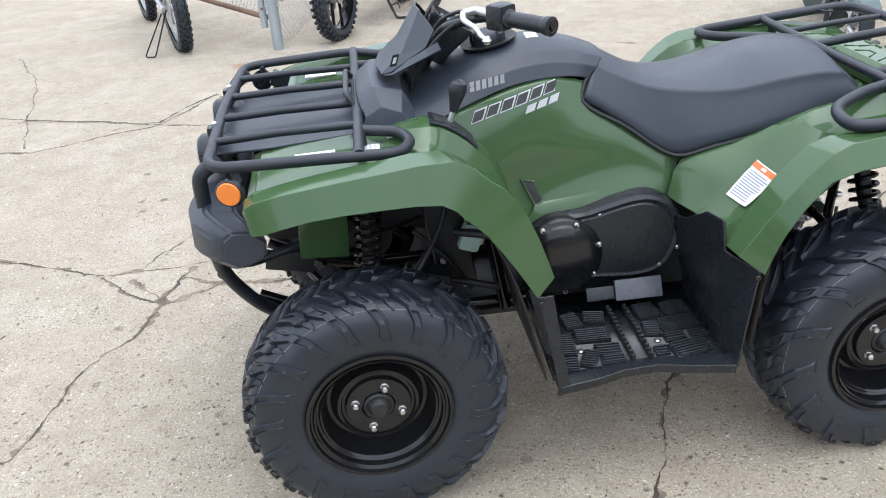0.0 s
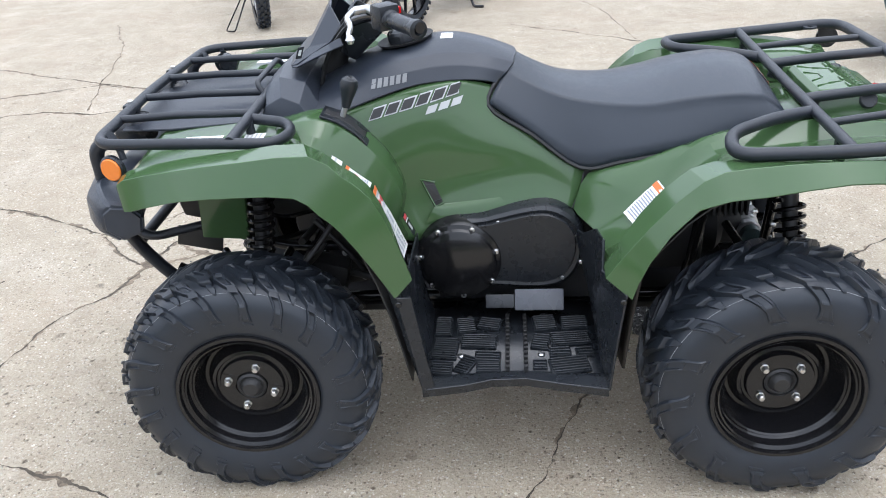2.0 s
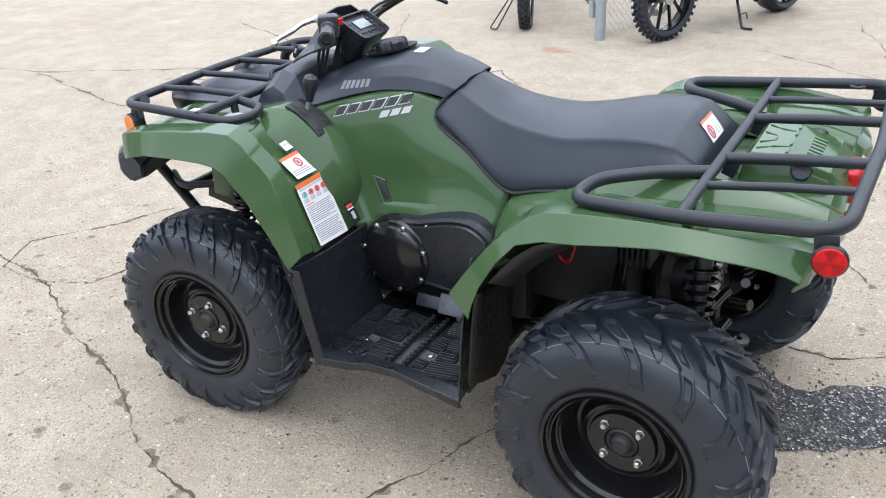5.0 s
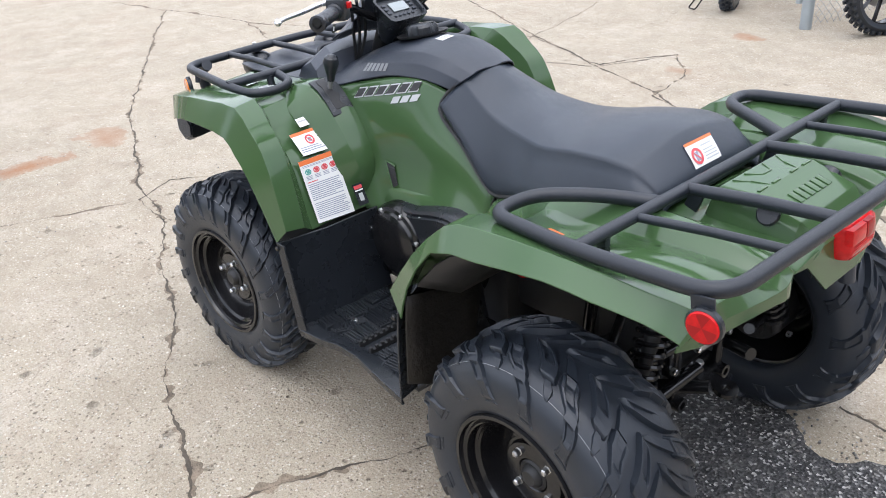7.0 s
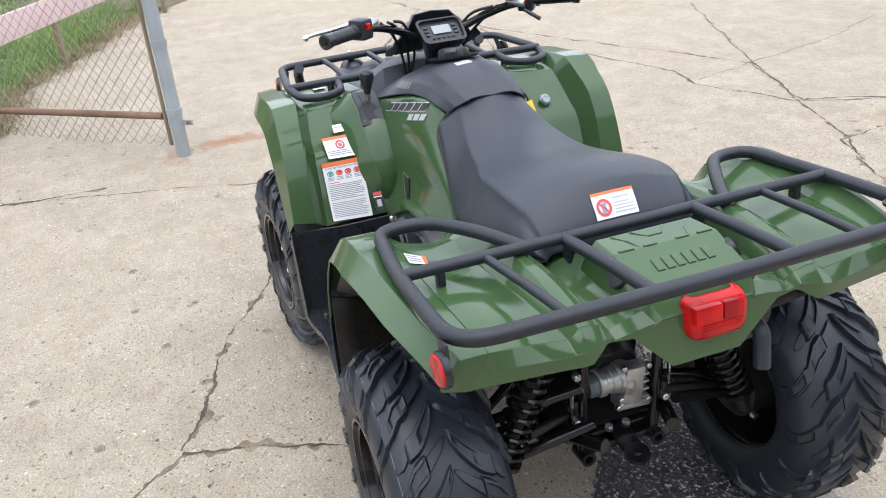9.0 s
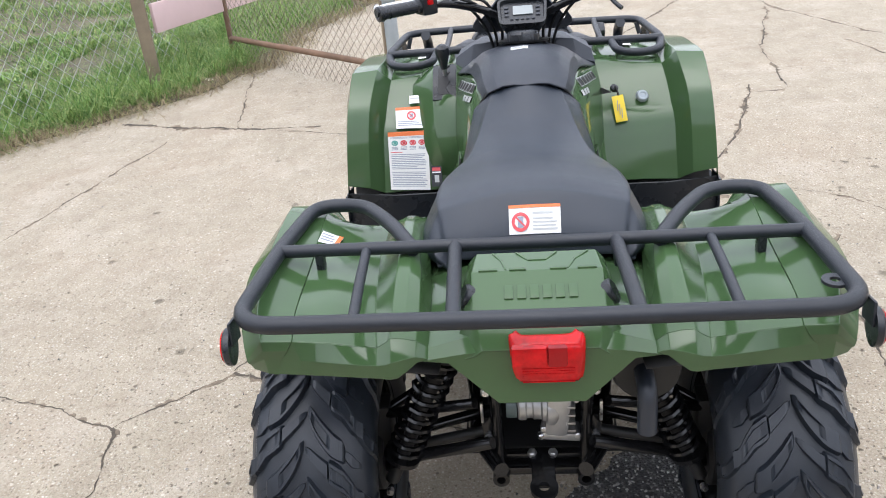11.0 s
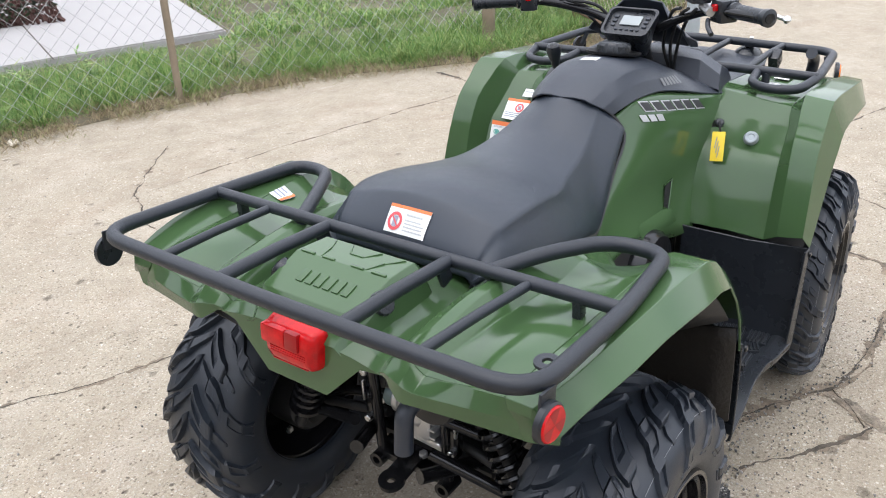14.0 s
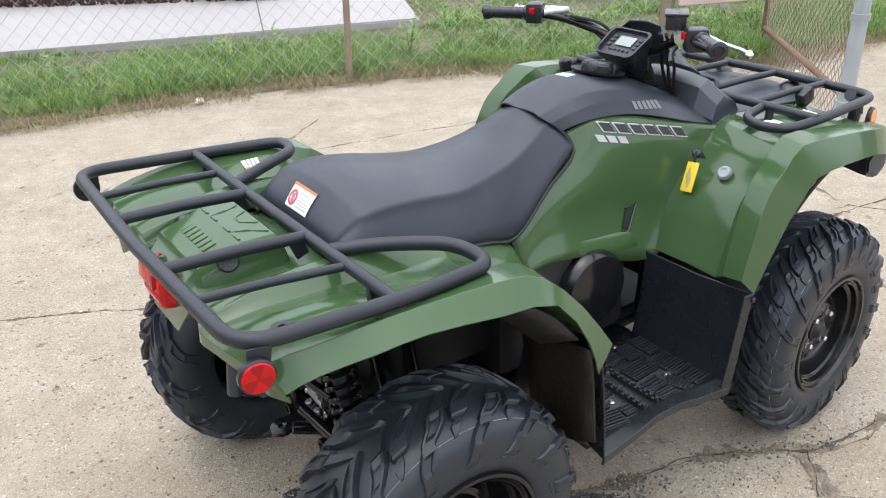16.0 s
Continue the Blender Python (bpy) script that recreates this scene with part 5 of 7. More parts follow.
def footwells():
    for s in (-1, 1):
        rows = [[(-0.222, 0.23, 0.556), (-0.228, 0.40, 0.552), (-0.236, 0.545, 0.560)], [(-0.215, 0.23, 0.42), (-0.215, 0.40, 0.42), (-0.212, 0.545, 0.42)], [(-0.192, 0.23, 0.315), (-0.192, 0.40, 0.312), (-0.195, 0.545, 0.308)]]
        panel("front_leg_guard", rows, BLACK, quad, "black plastic leg guard", 1, 2, s, 0.006, 0.004, (-1, 0, 0))
        rows = [[(-0.262, 0.535, 0.575), (-0.240, 0.551, 0.560), (-0.208, 0.549, 0.560)], [(-0.225, 0.535, 0.40), (-0.212, 0.553, 0.40), (-0.185, 0.547, 0.40)], [(-0.20, 0.535, 0.31), (-0.197, 0.553, 0.298), (-0.168, 0.546, 0.304)]]
        panel("leg_guard_edge", rows, BLACK, quad, "", 1, 1, s, 0.006, 0.004, (0, -1, 0))
        rows = [[(0.160, 0.21, 0.560), (0.180, 0.295, 0.578), (0.205, 0.355, 0.622), (0.214, 0.430, 0.632), (0.212, 0.456, 0.568), (0.255, 0.549, 0.558)], [(0.190, 0.23, 0.45), (0.195, 0.295, 0.45), (0.201, 0.355, 0.45), (0.206, 0.430, 0.445), (0.210, 0.455, 0.44), (0.240, 0.549, 0.43)], [(0.220, 0.23, 0.315), (0.220, 0.295, 0.312), (0.220, 0.355, 0.311), (0.219, 0.430, 0.310), (0.218, 0.455, 0.31), (0.228, 0.546, 0.30)]]
        panel("rear_leg_guard", rows, BLACK, quad, "black plastic rear leg guard", 1, 3, s, 0.006, 0.004, (1, 0, 0))
        # mud flap inside the rear arch
        rows = [[(0.262, 0.30, 0.565), (0.268, 0.42, 0.572), (0.29, 0.540, 0.61)], [(0.262, 0.30, 0.50), (0.268, 0.42, 0.50), (0.275, 0.540, 0.50)], [(0.262, 0.34, 0.33), (0.268, 0.42, 0.31), (0.262, 0.540, 0.36)]]
        panel("mud_flap", rows, MUD, quad, "mud-caked black mud flap", 2, 2, s, 0.006, 0.0, (-1, 0, 0))
        for x, z in ((-0.236, 0.545), (0.250, 0.545)):
            part("clip_bolt", disc(bmesh.new(), (x, s * 0.552, z), (0, s, 0), 0.007, 0.005, 12, 0.002), STEEL, quad)
        # footboard: plate, bowed outer sill, ribbed pads, two toothed grip rails, bolts
        bm = grid([[(-0.20, 0.172, 0.302), (-0.20, 0.50, 0.302)], [(0.0, 0.172, 0.302), (0.0, 0.485, 0.302)], [(0.23, 0.172, 0.302), (0.23, 0.49, 0.302)]], 1, 4, s)
        board = part("footboard", bm, BLACK, quad, "black ribbed plastic footboard")
        sol = board.modifiers.new("thickness", "SOLIDIFY")
        sol.thickness, sol.offset = 0.02, 0
        rows = [[(x, y - 0.052, 0.313), (x, y - 0.035, 0.318), (x, y, 0.314 + d), (x, y - 0.004, 0.288 + d)] for x, y, d in ((-0.20, 0.553, -0.004), (-0.10, 0.545, 0.004), (-0.04, 0.535, 0.012), (0.04, 0.533, 0.014), (0.12, 0.540, 0.004), (0.23, 0.546, -0.008))]
        panel("footboard_sill", rows, BLACK, quad, "black plastic footboard sill", 1, 1, s, 0.008, 0.004, (0, 0, -1))
        for x in (-0.002, 0.042):
            bm = bmesh.new()
            box(bm, (x, s * 0.375, 0.318), (0.009, 0.235, 0.012), None, 0.002)
            for k in range(13):
                box(bm, (x, s * (0.265 + 0.0185 * k), 0.327), (0.010, 0.009, 0.010), None, 0.002)
            part("grip_rail", bm, MATT, board)
        r = random.Random(21)
        for x0, x1, y0, y1, ang in ((-0.185, -0.125, 0.36, 0.44, 12), (-0.185, -0.135, 0.455, 0.50, 12), (-0.13, -0.085, 0.27, 0.33, -20), (-0.115, -0.03, 0.345, 0.395, 8), (-0.12, -0.085, 0.435, 0.495, 60), (-0.075, -0.02, 0.27, 0.315, 30), (-0.08, -0.02, 0.415, 0.455, 10), (-0.075, -0.02, 0.465, 0.490, 0), (-0.185, -0.145, 0.265, 0.34, 0),
                                    (0.065, 0.12, 0.26, 0.32, -18), (0.06, 0.10, 0.345, 0.40, 25), (0.105, 0.20, 0.335, 0.385, -14), (0.10, 0.15, 0.40, 0.43, -10), (0.10, 0.19, 0.44, 0.495, -24), (0.06, 0.09, 0.45, 0.48, 0), (0.135, 0.20, 0.265, 0.315, -10), (0.165, 0.205, 0.40, 0.43, -16)):
            bm = bmesh.new()
            cx, cy = (x0 + x1) / 2, (y0 + y1) / 2
            x0, x1, y0, y1 = x0 - 0.002, x1 + 0.002, y0 - 0.002, y1 + 0.002
            box(bm, (cx, s * cy, 0.315), (x1 - x0, y1 - y0, 0.010), Matrix.Rotation(radians(ang * 0.4 * s), 4, "Z"), 0.002)
            nr = max(3, int((y1 - y0) / 0.009))
            for k in range(nr):
                y = y0 + (y1 - y0) * (k + 0.5) / nr
                off = Matrix.Rotation(radians(ang * 0.4 * s), 4, "Z") @ Vector((0, s * (y - cy), 0))
                box(bm, Vector((cx, s * cy, 0.321)) + off, (x1 - x0 - 0.006, 0.0042, 0.008), Matrix.Rotation(radians(ang * 0.4 * s), 4, "Z"), 0.001, 1)
            part("tread_pad", bm, BLACK, board, "", 30)
        for x, y in ((-0.115, 0.425), (0.08, 0.42), (-0.10, 0.26), (0.09, 0.25)):
            part("board_bolt", disc(bmesh.new(), (x, s * y, 0.312), (0, 0, 1), 0.009, 0.007, 12, 0.003), CHROME, board)


footwells()


def engine():
    box_part("engine_block", (0.03, 0, 0.47), (0.44, 0.40, 0.28), MATT, quad, None, 0.03)
    box_part("gearbox", (0.36, 0.0, 0.50), (0.30, 0.32, 0.22), MATT, quad, None, 0.04)
    box_part("air_box", (0.38, 0, 0.655), (0.46, 0.34, 0.14), MATT, quad, None, 0.03)
    box_part("front_inner_liner", (-0.58, 0, 0.70), (0.56, 0.36, 0.26), MATT, quad, None, 0.05)
    box_part("skid_plate", (0.0, 0, 0.295), (1.25, 0.34, 0.02), MATT, quad, None, 0.006)
    for s in (-1, 1):
        tube_part("frame_rail", rounded([(-0.90, s * 0.15, 0.42), (-0.70, s * 0.15, 0.32), (0.60, s * 0.15, 0.32), (0.76, s * 0.085, 0.36)], 0.08, 4), 0.016, STEEL, quad)
        tube_part("frame_upright", [(-0.26, s * 0.19, 0.32), (-0.30, s * 0.18, 0.60), (-0.36, s * 0.12, 0.80)], 0.016, STEEL, quad)
        tube_part("frame_upright", [(0.46, s * 0.15, 0.32), (0.50, s * 0.16, 0.62), (0.56, s * 0.16, 0.76)], 0.016, STEEL, quad)
        # inner wing liners
        rows = [[(-0.82, 0.20, 0.80), (-0.82, 0.50, 0.78)], [(-0.55, 0.20, 0.82), (-0.55, 0.52, 0.81)], [(-0.40, 0.20, 0.78), (-0.38, 0.52, 0.76)], [(-0.30, 0.20, 0.58), (-0.285, 0.53, 0.58)], [(-0.235, 0.20, 0.32), (-0.225, 0.53, 0.32)]]
        panel("wheel_arch_liner", rows, MATT, quad, "dull black arch liner", 1, 3, s, 0.004, 0.0, (0, 0, 1))
        rows = [[(0.30, 0.20, 0.56), (0.302, 0.40, 0.56), (0.315, 0.53, 0.64)], [(0.41, 0.20, 0.66), (0.415, 0.40, 0.67), (0.42, 0.52, 0.745)], [(0.60, 0.18, 0.74), (0.60, 0.38, 0.765), (0.60, 0.50, 0.785)], [(0.80, 0.16, 0.74), (0.80, 0.36, 0.768), (0.80, 0.48, 0.785)], [(0.925, 0.17, 0.72), (0.92, 0.35, 0.735), (0.915, 0.46, 0.745)]]
        panel("wheel_arch_liner", rows, MATT, quad, "dull black arch liner", 1, 3, s, 0.004, 0.0, (0, 0, 1))
        box_part("front_inner_guard", (-0.77, s * 0.12, 0.70), (0.08, 0.18, 0.11), MATT, quad, Matrix.Rotation(radians(8), 4, "Y"), 0.02)
        box_part("front_flap", (-0.700, s * 0.235, 0.665), (0.120, 0.060, 0.20), GREEN, quad, Matrix.Rotation(radians(4), 4, "Y"), 0.006, "dark green inner flap")
    # drive cover with its ring of bolts on the left, round cover on the right
    m = Matrix.Translation((-0.120, -0.200, 0.484)) @ Matrix.Rotation(radians(90), 4, "X")
    cover = part("clutch_cover", lathe(bmesh.new(), [(0.112, -0.02), (0.112, 0.040), (0.104, 0.056), (0.094, 0.060), (0.090, 0.068), (0.070, 0.078), (0.0, 0.084)], 48, m), STEEL, quad, "round glossy black clutch cover")
    for k in range(7):
        a = math.tau * k / 7 + 0.3
        part("cover_bolt", disc(bmesh.new(), (-0.12 + 0.098 * math.cos(a), -0.254, 0.484 + 0.098 * math.sin(a)), (0, -1, 0), 0.007, 0.010, 10, 0.002), CHROME, cover)
        box_part("bolt_rib", (-0.12 + 0.083 * math.cos(a), -0.263, 0.484 + 0.083 * math.sin(a)), (0.03, 0.008, 0.006), BLACK, cover, Matrix.Rotation(-a, 4, "Y"), 0.002)
    pts = [(-0.16, 0.575), (-0.06, 0.600), (0.06, 0.628), (0.13, 0.622), (0.185, 0.575), (0.195, 0.50), (0.165, 0.425), (0.10, 0.395), (-0.02, 0.40), (-0.10, 0.42)]
    bm = bmesh.new()
    outline = curve_points([(x, 0, z) for x, z in pts], 4, True)
    rings = []
    cx, cz = 0.06, 0.51
    for y, k in ((-0.16, 1.0), (-0.228, 1.0), (-0.240, 0.965), (-0.246, 0.90), (-0.243, 0.83), (-0.250, 0.80), (-0.252, 0.4)):
        rings.append([bm.verts.new((cx + (p.x - cx) * k, y, cz + (p.z - cz) * k)) for p in outline])
    for a, b in zip(rings, rings[1:]):
        for k in range(len(a)):
            bm.faces.new((a[k], a[(k + 1) % len(a)], b[(k + 1) % len(a)], b[k]))
    bm.faces.new(rings[-1])
    cvt = part("belt_cover", bm, BLACK, quad, "black oval belt drive cover", 30)
    for x, z in ((0.06, 0.415), (0.165, 0.545), (-0.02, 0.585), (0.14, 0.425), (0.185, 0.47)):
        part("cover_bolt", disc(bmesh.new(), (x, -0.238, z), (0, -1, 0), 0.006, 0.008, 10, 0.002), CHROME, cvt)
    box_part("side_plate", (0.080, -0.262, 0.372), (0.125, 0.012, 0.055), PLATE, quad, Matrix.Rotation(radians(-28), 4, "X"), 0.004, "smooth grey heel plate")
    box_part("side_plate", (-0.02, -0.258, 0.366), (0.075, 0.012, 0.036), BLACK, quad, Matrix.Rotation(radians(-28), 4, "X"), 0.004)
    m = Matrix.Translation((-0.04, 0.190, 0.50)) @ Matrix.Rotation(radians(-90), 4, "X")
    part("generator_cover", lathe(bmesh.new(), [(0.105, 0.0), (0.105, 0.035), (0.095, 0.050), (0.05, 0.062), (0.0, 0.064)], 40, m), STEEL, quad, "round glossy black engine cover")
    box_part("silver_bracket", (-0.335, -0.20, 0.555), (0.07, 0.012, 0.05), ALLOY, quad, Matrix.Rotation(radians(25), 4, "Y"), 0.006)
    tube_part("red_hose", curve_points([(0.36, -0.27, 0.645), (0.385, -0.30, 0.61), (0.405, -0.29, 0.60), (0.41, -0.26, 0.65)], 5), 0.005, DARKRED, quad, "short red hose")
    # reservoir bottle and small engine-bay clutter behind the front wheels
    box_part("coolant_bottle", (-0.345, -0.235, 0.565), (0.055, 0.035, 0.075), BOTTLE, quad, Matrix.Rotation(radians(20), 4, "Y"), 0.012, "pale green coolant bottle")
    r = random.Random(77)
    for s in (-1, 1):
        box_part("radiator_shroud", (-0.40, s * 0.10, 0.56), (0.10, 0.20, 0.34), MATT, quad, Matrix.Rotation(radians(-8), 4, "Y"), 0.02)
        box_part("steering_box", (-0.47, s * 0.23, 0.44), (0.12, 0.07, 0.10), MATT, quad, Matrix.Rotation(radians(15), 4, "Y"), 0.02)
        tube_part("brake_hose", curve_points([(-0.60, s * 0.36, 0.40), (-0.50, s * 0.33, 0.52), (-0.42, s * 0.26, 0.62), (-0.38, s * 0.20, 0.74)], 5), 0.007, MATT, quad, "", 8)
        tube_part("tie_rod", [(-0.50, s * 0.08, 0.42), (-0.58, s * 0.36, 0.37)], 0.010, STEEL, quad)
        for k in range(6):
            c = Vector((r.uniform(-0.52, -0.33), s * r.uniform(0.20, 0.29), r.uniform(0.36, 0.66)))
            d = Vector((r.uniform(-1, 1), r.uniform(-0.3, 0.3), r.uniform(-1, 1))).normalized() * r.uniform(0.05, 0.12)
            tube_part("hose", curve_points([c - d, c + Vector((0.01, s * 0.02, 0.01)), c + d], 4), r.uniform(0.006, 0.012), MATT, quad, "", 8)
            part("bracket_bolt", disc(bmesh.new(), c, (0, s, 0), 0.008, 0.012, 8, 0.002), ALLOY, quad)
    # battery-side cylinder fins
    for k in range(7):
        box_part("cylinder_fin", (0.50 + 0.013 * k, -0.19, 0.64), (0.006, 0.10, 0.10), MATT, quad, None, 0.001)


engine()


def coil(bm, a, b, r, wire, turns):
    a, b = Vector(a), Vector(b)
    d = (b - a)
    u = d.normalized().orthogonal().normalized()
    v = d.normalized().cross(u)
    n = turns * 12
    tube(bm, [a + d * (i / n) + (u * math.cos(i * math.tau / 12) + v * math.sin(i * math.tau / 12)) * r for i in range(n + 1)], wire, 6)
    return bm


def suspension():
    for s in (-1, 1):
        for top, low, name in (((-0.585, s * 0.27, 0.775), (-0.615, s * 0.335, 0.43), "front_shock"), ((0.69, s * 0.170, 0.640), (0.70, s * 0.325, 0.285), "rear_shock")):
            top, low = Vector(top), Vector(low)
            shock = tube_part(name, [top, top.lerp(low, 0.5), low], [0.022, 0.015, 0.015], MATT, quad, "black coil-over shock absorber")
            part("spring", coil(bmesh.new(), top.lerp(low, 0.1), top.lerp(low, 0.78), 0.034 if name == "rear_shock" else 0.030, 0.0058, 11), STEEL, shock, "black coil spring")
            part("spring_seat", disc(bmesh.new(), top.lerp(low, 0.80), low - top, 0.040, 0.014, 20, 0.003), CHROME if name == "front_shock" else STEEL, shock)
            part("mount_bolt", disc(bmesh.new(), low + Vector((0.03, 0, 0)), (1, 0, 0), 0.008, 0.012, 8), CHROME, shock)
        for x in (0.56, 0.74):
            tube_part("lower_arm", [(x, s * 0.10, 0.415 if x > 0.6 else 0.36), ((x + 0.64) / 2, s * 0.25, 0.345), (0.66, s * 0.355, 0.285)], 0.013, STEEL, quad)
            tube_part("upper_arm", [(x, s * 0.13, 0.515), (0.64, s * 0.345, 0.415)], 0.011, STEEL, quad)
            tube_part("front_lower_arm", [(-x - 0.02, s * 0.12, 0.34), (-0.62, s * 0.36, 0.27)], 0.013, STEEL, quad)
            tube_part("front_upper_arm", [(-x - 0.02, s * 0.15, 0.47), (-0.62, s * 0.35, 0.42)], 0.011, STEEL, quad)
        box_part("hub_carrier", (0.63, s * 0.345, 0.345), (0.06, 0.05, 0.20), MATT, quad, None, 0.01)
        box_part("hub_carrier", (-0.62, s * 0.355, 0.345), (0.06, 0.05, 0.20), MATT, quad, None, 0.01)
        # half shaft with bellows
        for x in (0.63, -0.62):
            bm = tube(bmesh.new(), [(x, s * 0.10, 0.36), (x, s * 0.37, 0.30)], 0.012, 10)
            a, b = Vector((x, s * 0.30, 0.315)), Vector((x, s * 0.365, 0.30))
            for k in range(5):
                disc(bm, a.lerp(b, k / 5), b - a, 0.024 + 0.003 * k, 0.010, 16, 0.003)
            part("half_shaft", bm, MATT, quad, "", 40)
    # rear drive housing and towing frame
    m = Matrix.Translation((0.53, 0.02, 0.445)) @ Matrix.Rotation(radians(90), 4, "Y")
    diff = part("rear_drive", lathe(bmesh.new(), [(0, 0), (0.075, 0), (0.085, 0.03), (0.062, 0.05), (0.058, 0.09), (0.050, 0.10), (0.0, 0.10)], 32, m), MATT, quad, "black rear drive housing with an alloy motor")
    turn = Matrix.Rotation(radians(-90), 4, "X")
    motor = lathe(bmesh.new(), [(0, 0), (0.030, 0), (0.033, 0.004), (0.033, 0.016), (0.029, 0.019), (0.029, 0.030), (0.032, 0.033), (0.032, 0.048), (0.036, 0.052), (0.036, 0.060), (0, 0.060)], 32, Matrix.Translation((0.650, -0.048, 0.440)) @ turn)
    part("drive_motor", motor, ALLOY, diff, "bright cast alloy drive motor")
    part("motor_collar", lathe(bmesh.new(), [(0, 0), (0.026, 0), (0.028, 0.006), (0.028, 0.022), (0, 0.022)], 24, Matrix.Translation((0.650, -0.072, 0.440)) @ turn), TEALPAINT, diff, "dark green motor collar")
    cap = lathe(bmesh.new(), [(0, 0), (0.040, 0), (0.044, 0.004), (0.044, 0.016), (0.036, 0.030), (0.020, 0.036), (0, 0.037)], 28, Matrix.Translation((0.646, 0.010, 0.432)) @ turn)
    part("drive_cap", cap, ALLOY, diff)
    box_part("drive_face", (0.664, 0.034, 0.428), (0.040, 0.050, 0.098), ALLOY, diff, Matrix.Rotation(radians(-6), 4, "X"), 0.010)
    box_part("drive_flange", (0.656, 0.040, 0.374), (0.046, 0.082, 0.020), ALLOY, diff, Matrix.Rotation(radians(-5), 4, "X"), 0.006)
    for k in range(4):
        box_part("drive_rib", (0.668, 0.062, 0.394 + 0.020 * k), (0.034, 0.016, 0.006), ALLOY, diff, None, 0.002)
    for y, z in ((-0.002, 0.376), (0.074, 0.378), (0.004, 0.396), (0.072, 0.470), (0.010, 0.478)):
        part("drive_bolt", disc(bmesh.new(), (0.668, y, z), (1, 0, 0), 0.007, 0.014, 8, 0.002), CHROME, diff)
    sticker("drive_label", [(0.6845, 0.024, 0.462), (0.6845, 0.052, 0.460), (0.6845, 0.052, 0.408), (0.6845, 0.024, 0.410)], lines(0.1, 0.9, 7, seed=31) + [(0.3, 0.12, 0.6, 0.34, LABELRED)], diff, "small white label", -0.0015)
    for s in (-1, 1):
        tube_part("rear_upright", [(0.690, s * 0.096, 0.68), (0.675, s * 0.094, 0.46), (0.672, s * 0.090, 0.280)], 0.013, STEEL, quad)
        part("frame_foot", lathe(bmesh.new(), [(0.010, 0), (0.018, 0), (0.018, 0.05), (0.010, 0.05)], 18, Matrix.Translation((0.650, s * 0.090, 0.277)) @ Matrix.Rotation(radians(90), 4, "Y"), True), STEEL, quad)
        box_part("arm_bracket", (0.668, s * 0.112, 0.395), (0.022, 0.022, 0.070), STEEL, quad, Matrix.Rotation(radians(-6 * s), 4, "X"), 0.004)
        for z in (0.378, 0.500):
            part("upright_bolt", disc(bmesh.new(), (0.678, s * 0.112, z), (1, 0, 0), 0.009, 0.014, 8, 0.002), CHROME, quad)
        box_part("chrome_clip", (0.680, s * 0.122, 0.445), (0.010, 0.006, 0.050), CHROME, quad, None, 0.002)
    box_part("tow_plate", (0.662, 0, 0.287), (0.046, 0.20, 0.020), STEEL, quad, None, 0.005)
    box_part("tow_cross", (0.655, 0, 0.312), (0.020, 0.18, 0.012), STEEL, quad, None, 0.003)
    hitch = bmesh.new()
    box(hitch, (0.700, 0, 0.312), (0.100, 0.050, 0.010), Matrix.Rotation(radians(10), 4, "Y"), 0.003)
    lathe(hitch, [(0.011, -0.005), (0.029, -0.005), (0.029, 0.006), (0.011, 0.006)], 24, Matrix.Translation((0.752, 0, 0.303)) @ Matrix.Rotation(radians(10), 4, "Y"), True)
    part("tow_hitch", hitch, STEEL, quad, "black steel towing eye")
    for y in (-0.022, 0.022):
        part("hitch_bolt", disc(bmesh.new(), (0.667, y, 0.318), (0.17, 0, 1), 0.010, 0.012, 6, 0.002), ALLOY, quad)
    # exhaust
    m = Matrix.Translation((0.50, 0.185, 0.655)) @ Matrix.Rotation(radians(90), 4, "Y")
    can = part("silencer", lathe(bmesh.new(), [(0, 0), (0.058, 0.0), (0.062, 0.02), (0.062, 0.33), (0.056, 0.345), (0.0, 0.348)], 32, m), MATT, quad, "dull black exhaust silencer")
    tube_part("tail_pipe", rounded([(0.845, 0.178, 0.660), (0.895, 0.178, 0.655), (0.905, 0.178, 0.575)], 0.035, 5), 0.017, GREY, can, "grey downturned tail pipe", 14)
    # cables and hoses under the tail
    r = random.Random(5)
    for k in range(7):
        y = -0.14 + 0.045 * k
        tube_part("hose", curve_points([(0.52, y, 0.66), (0.60, y + r.uniform(-0.05, 0.05), 0.56 + r.uniform(-0.03, 0.06)), (0.68, y * 0.8 + r.uniform(-0.04, 0.04), 0.60), (0.74, y * 0.6, 0.70)], 4), 0.006, MATT, quad, "", 6)
        tube_part("hose", curve_points([(-0.40, y, 0.62), (-0.50, y * 1.4, 0.55 + r.uniform(-0.04, 0.06)), (-0.58, y * 1.8, 0.60 + r.uniform(-0.05, 0.05)), (-0.70, y, 0.66)], 4), 0.006, MATT if k % 3 else STEEL, quad, "", 6)


suspension()


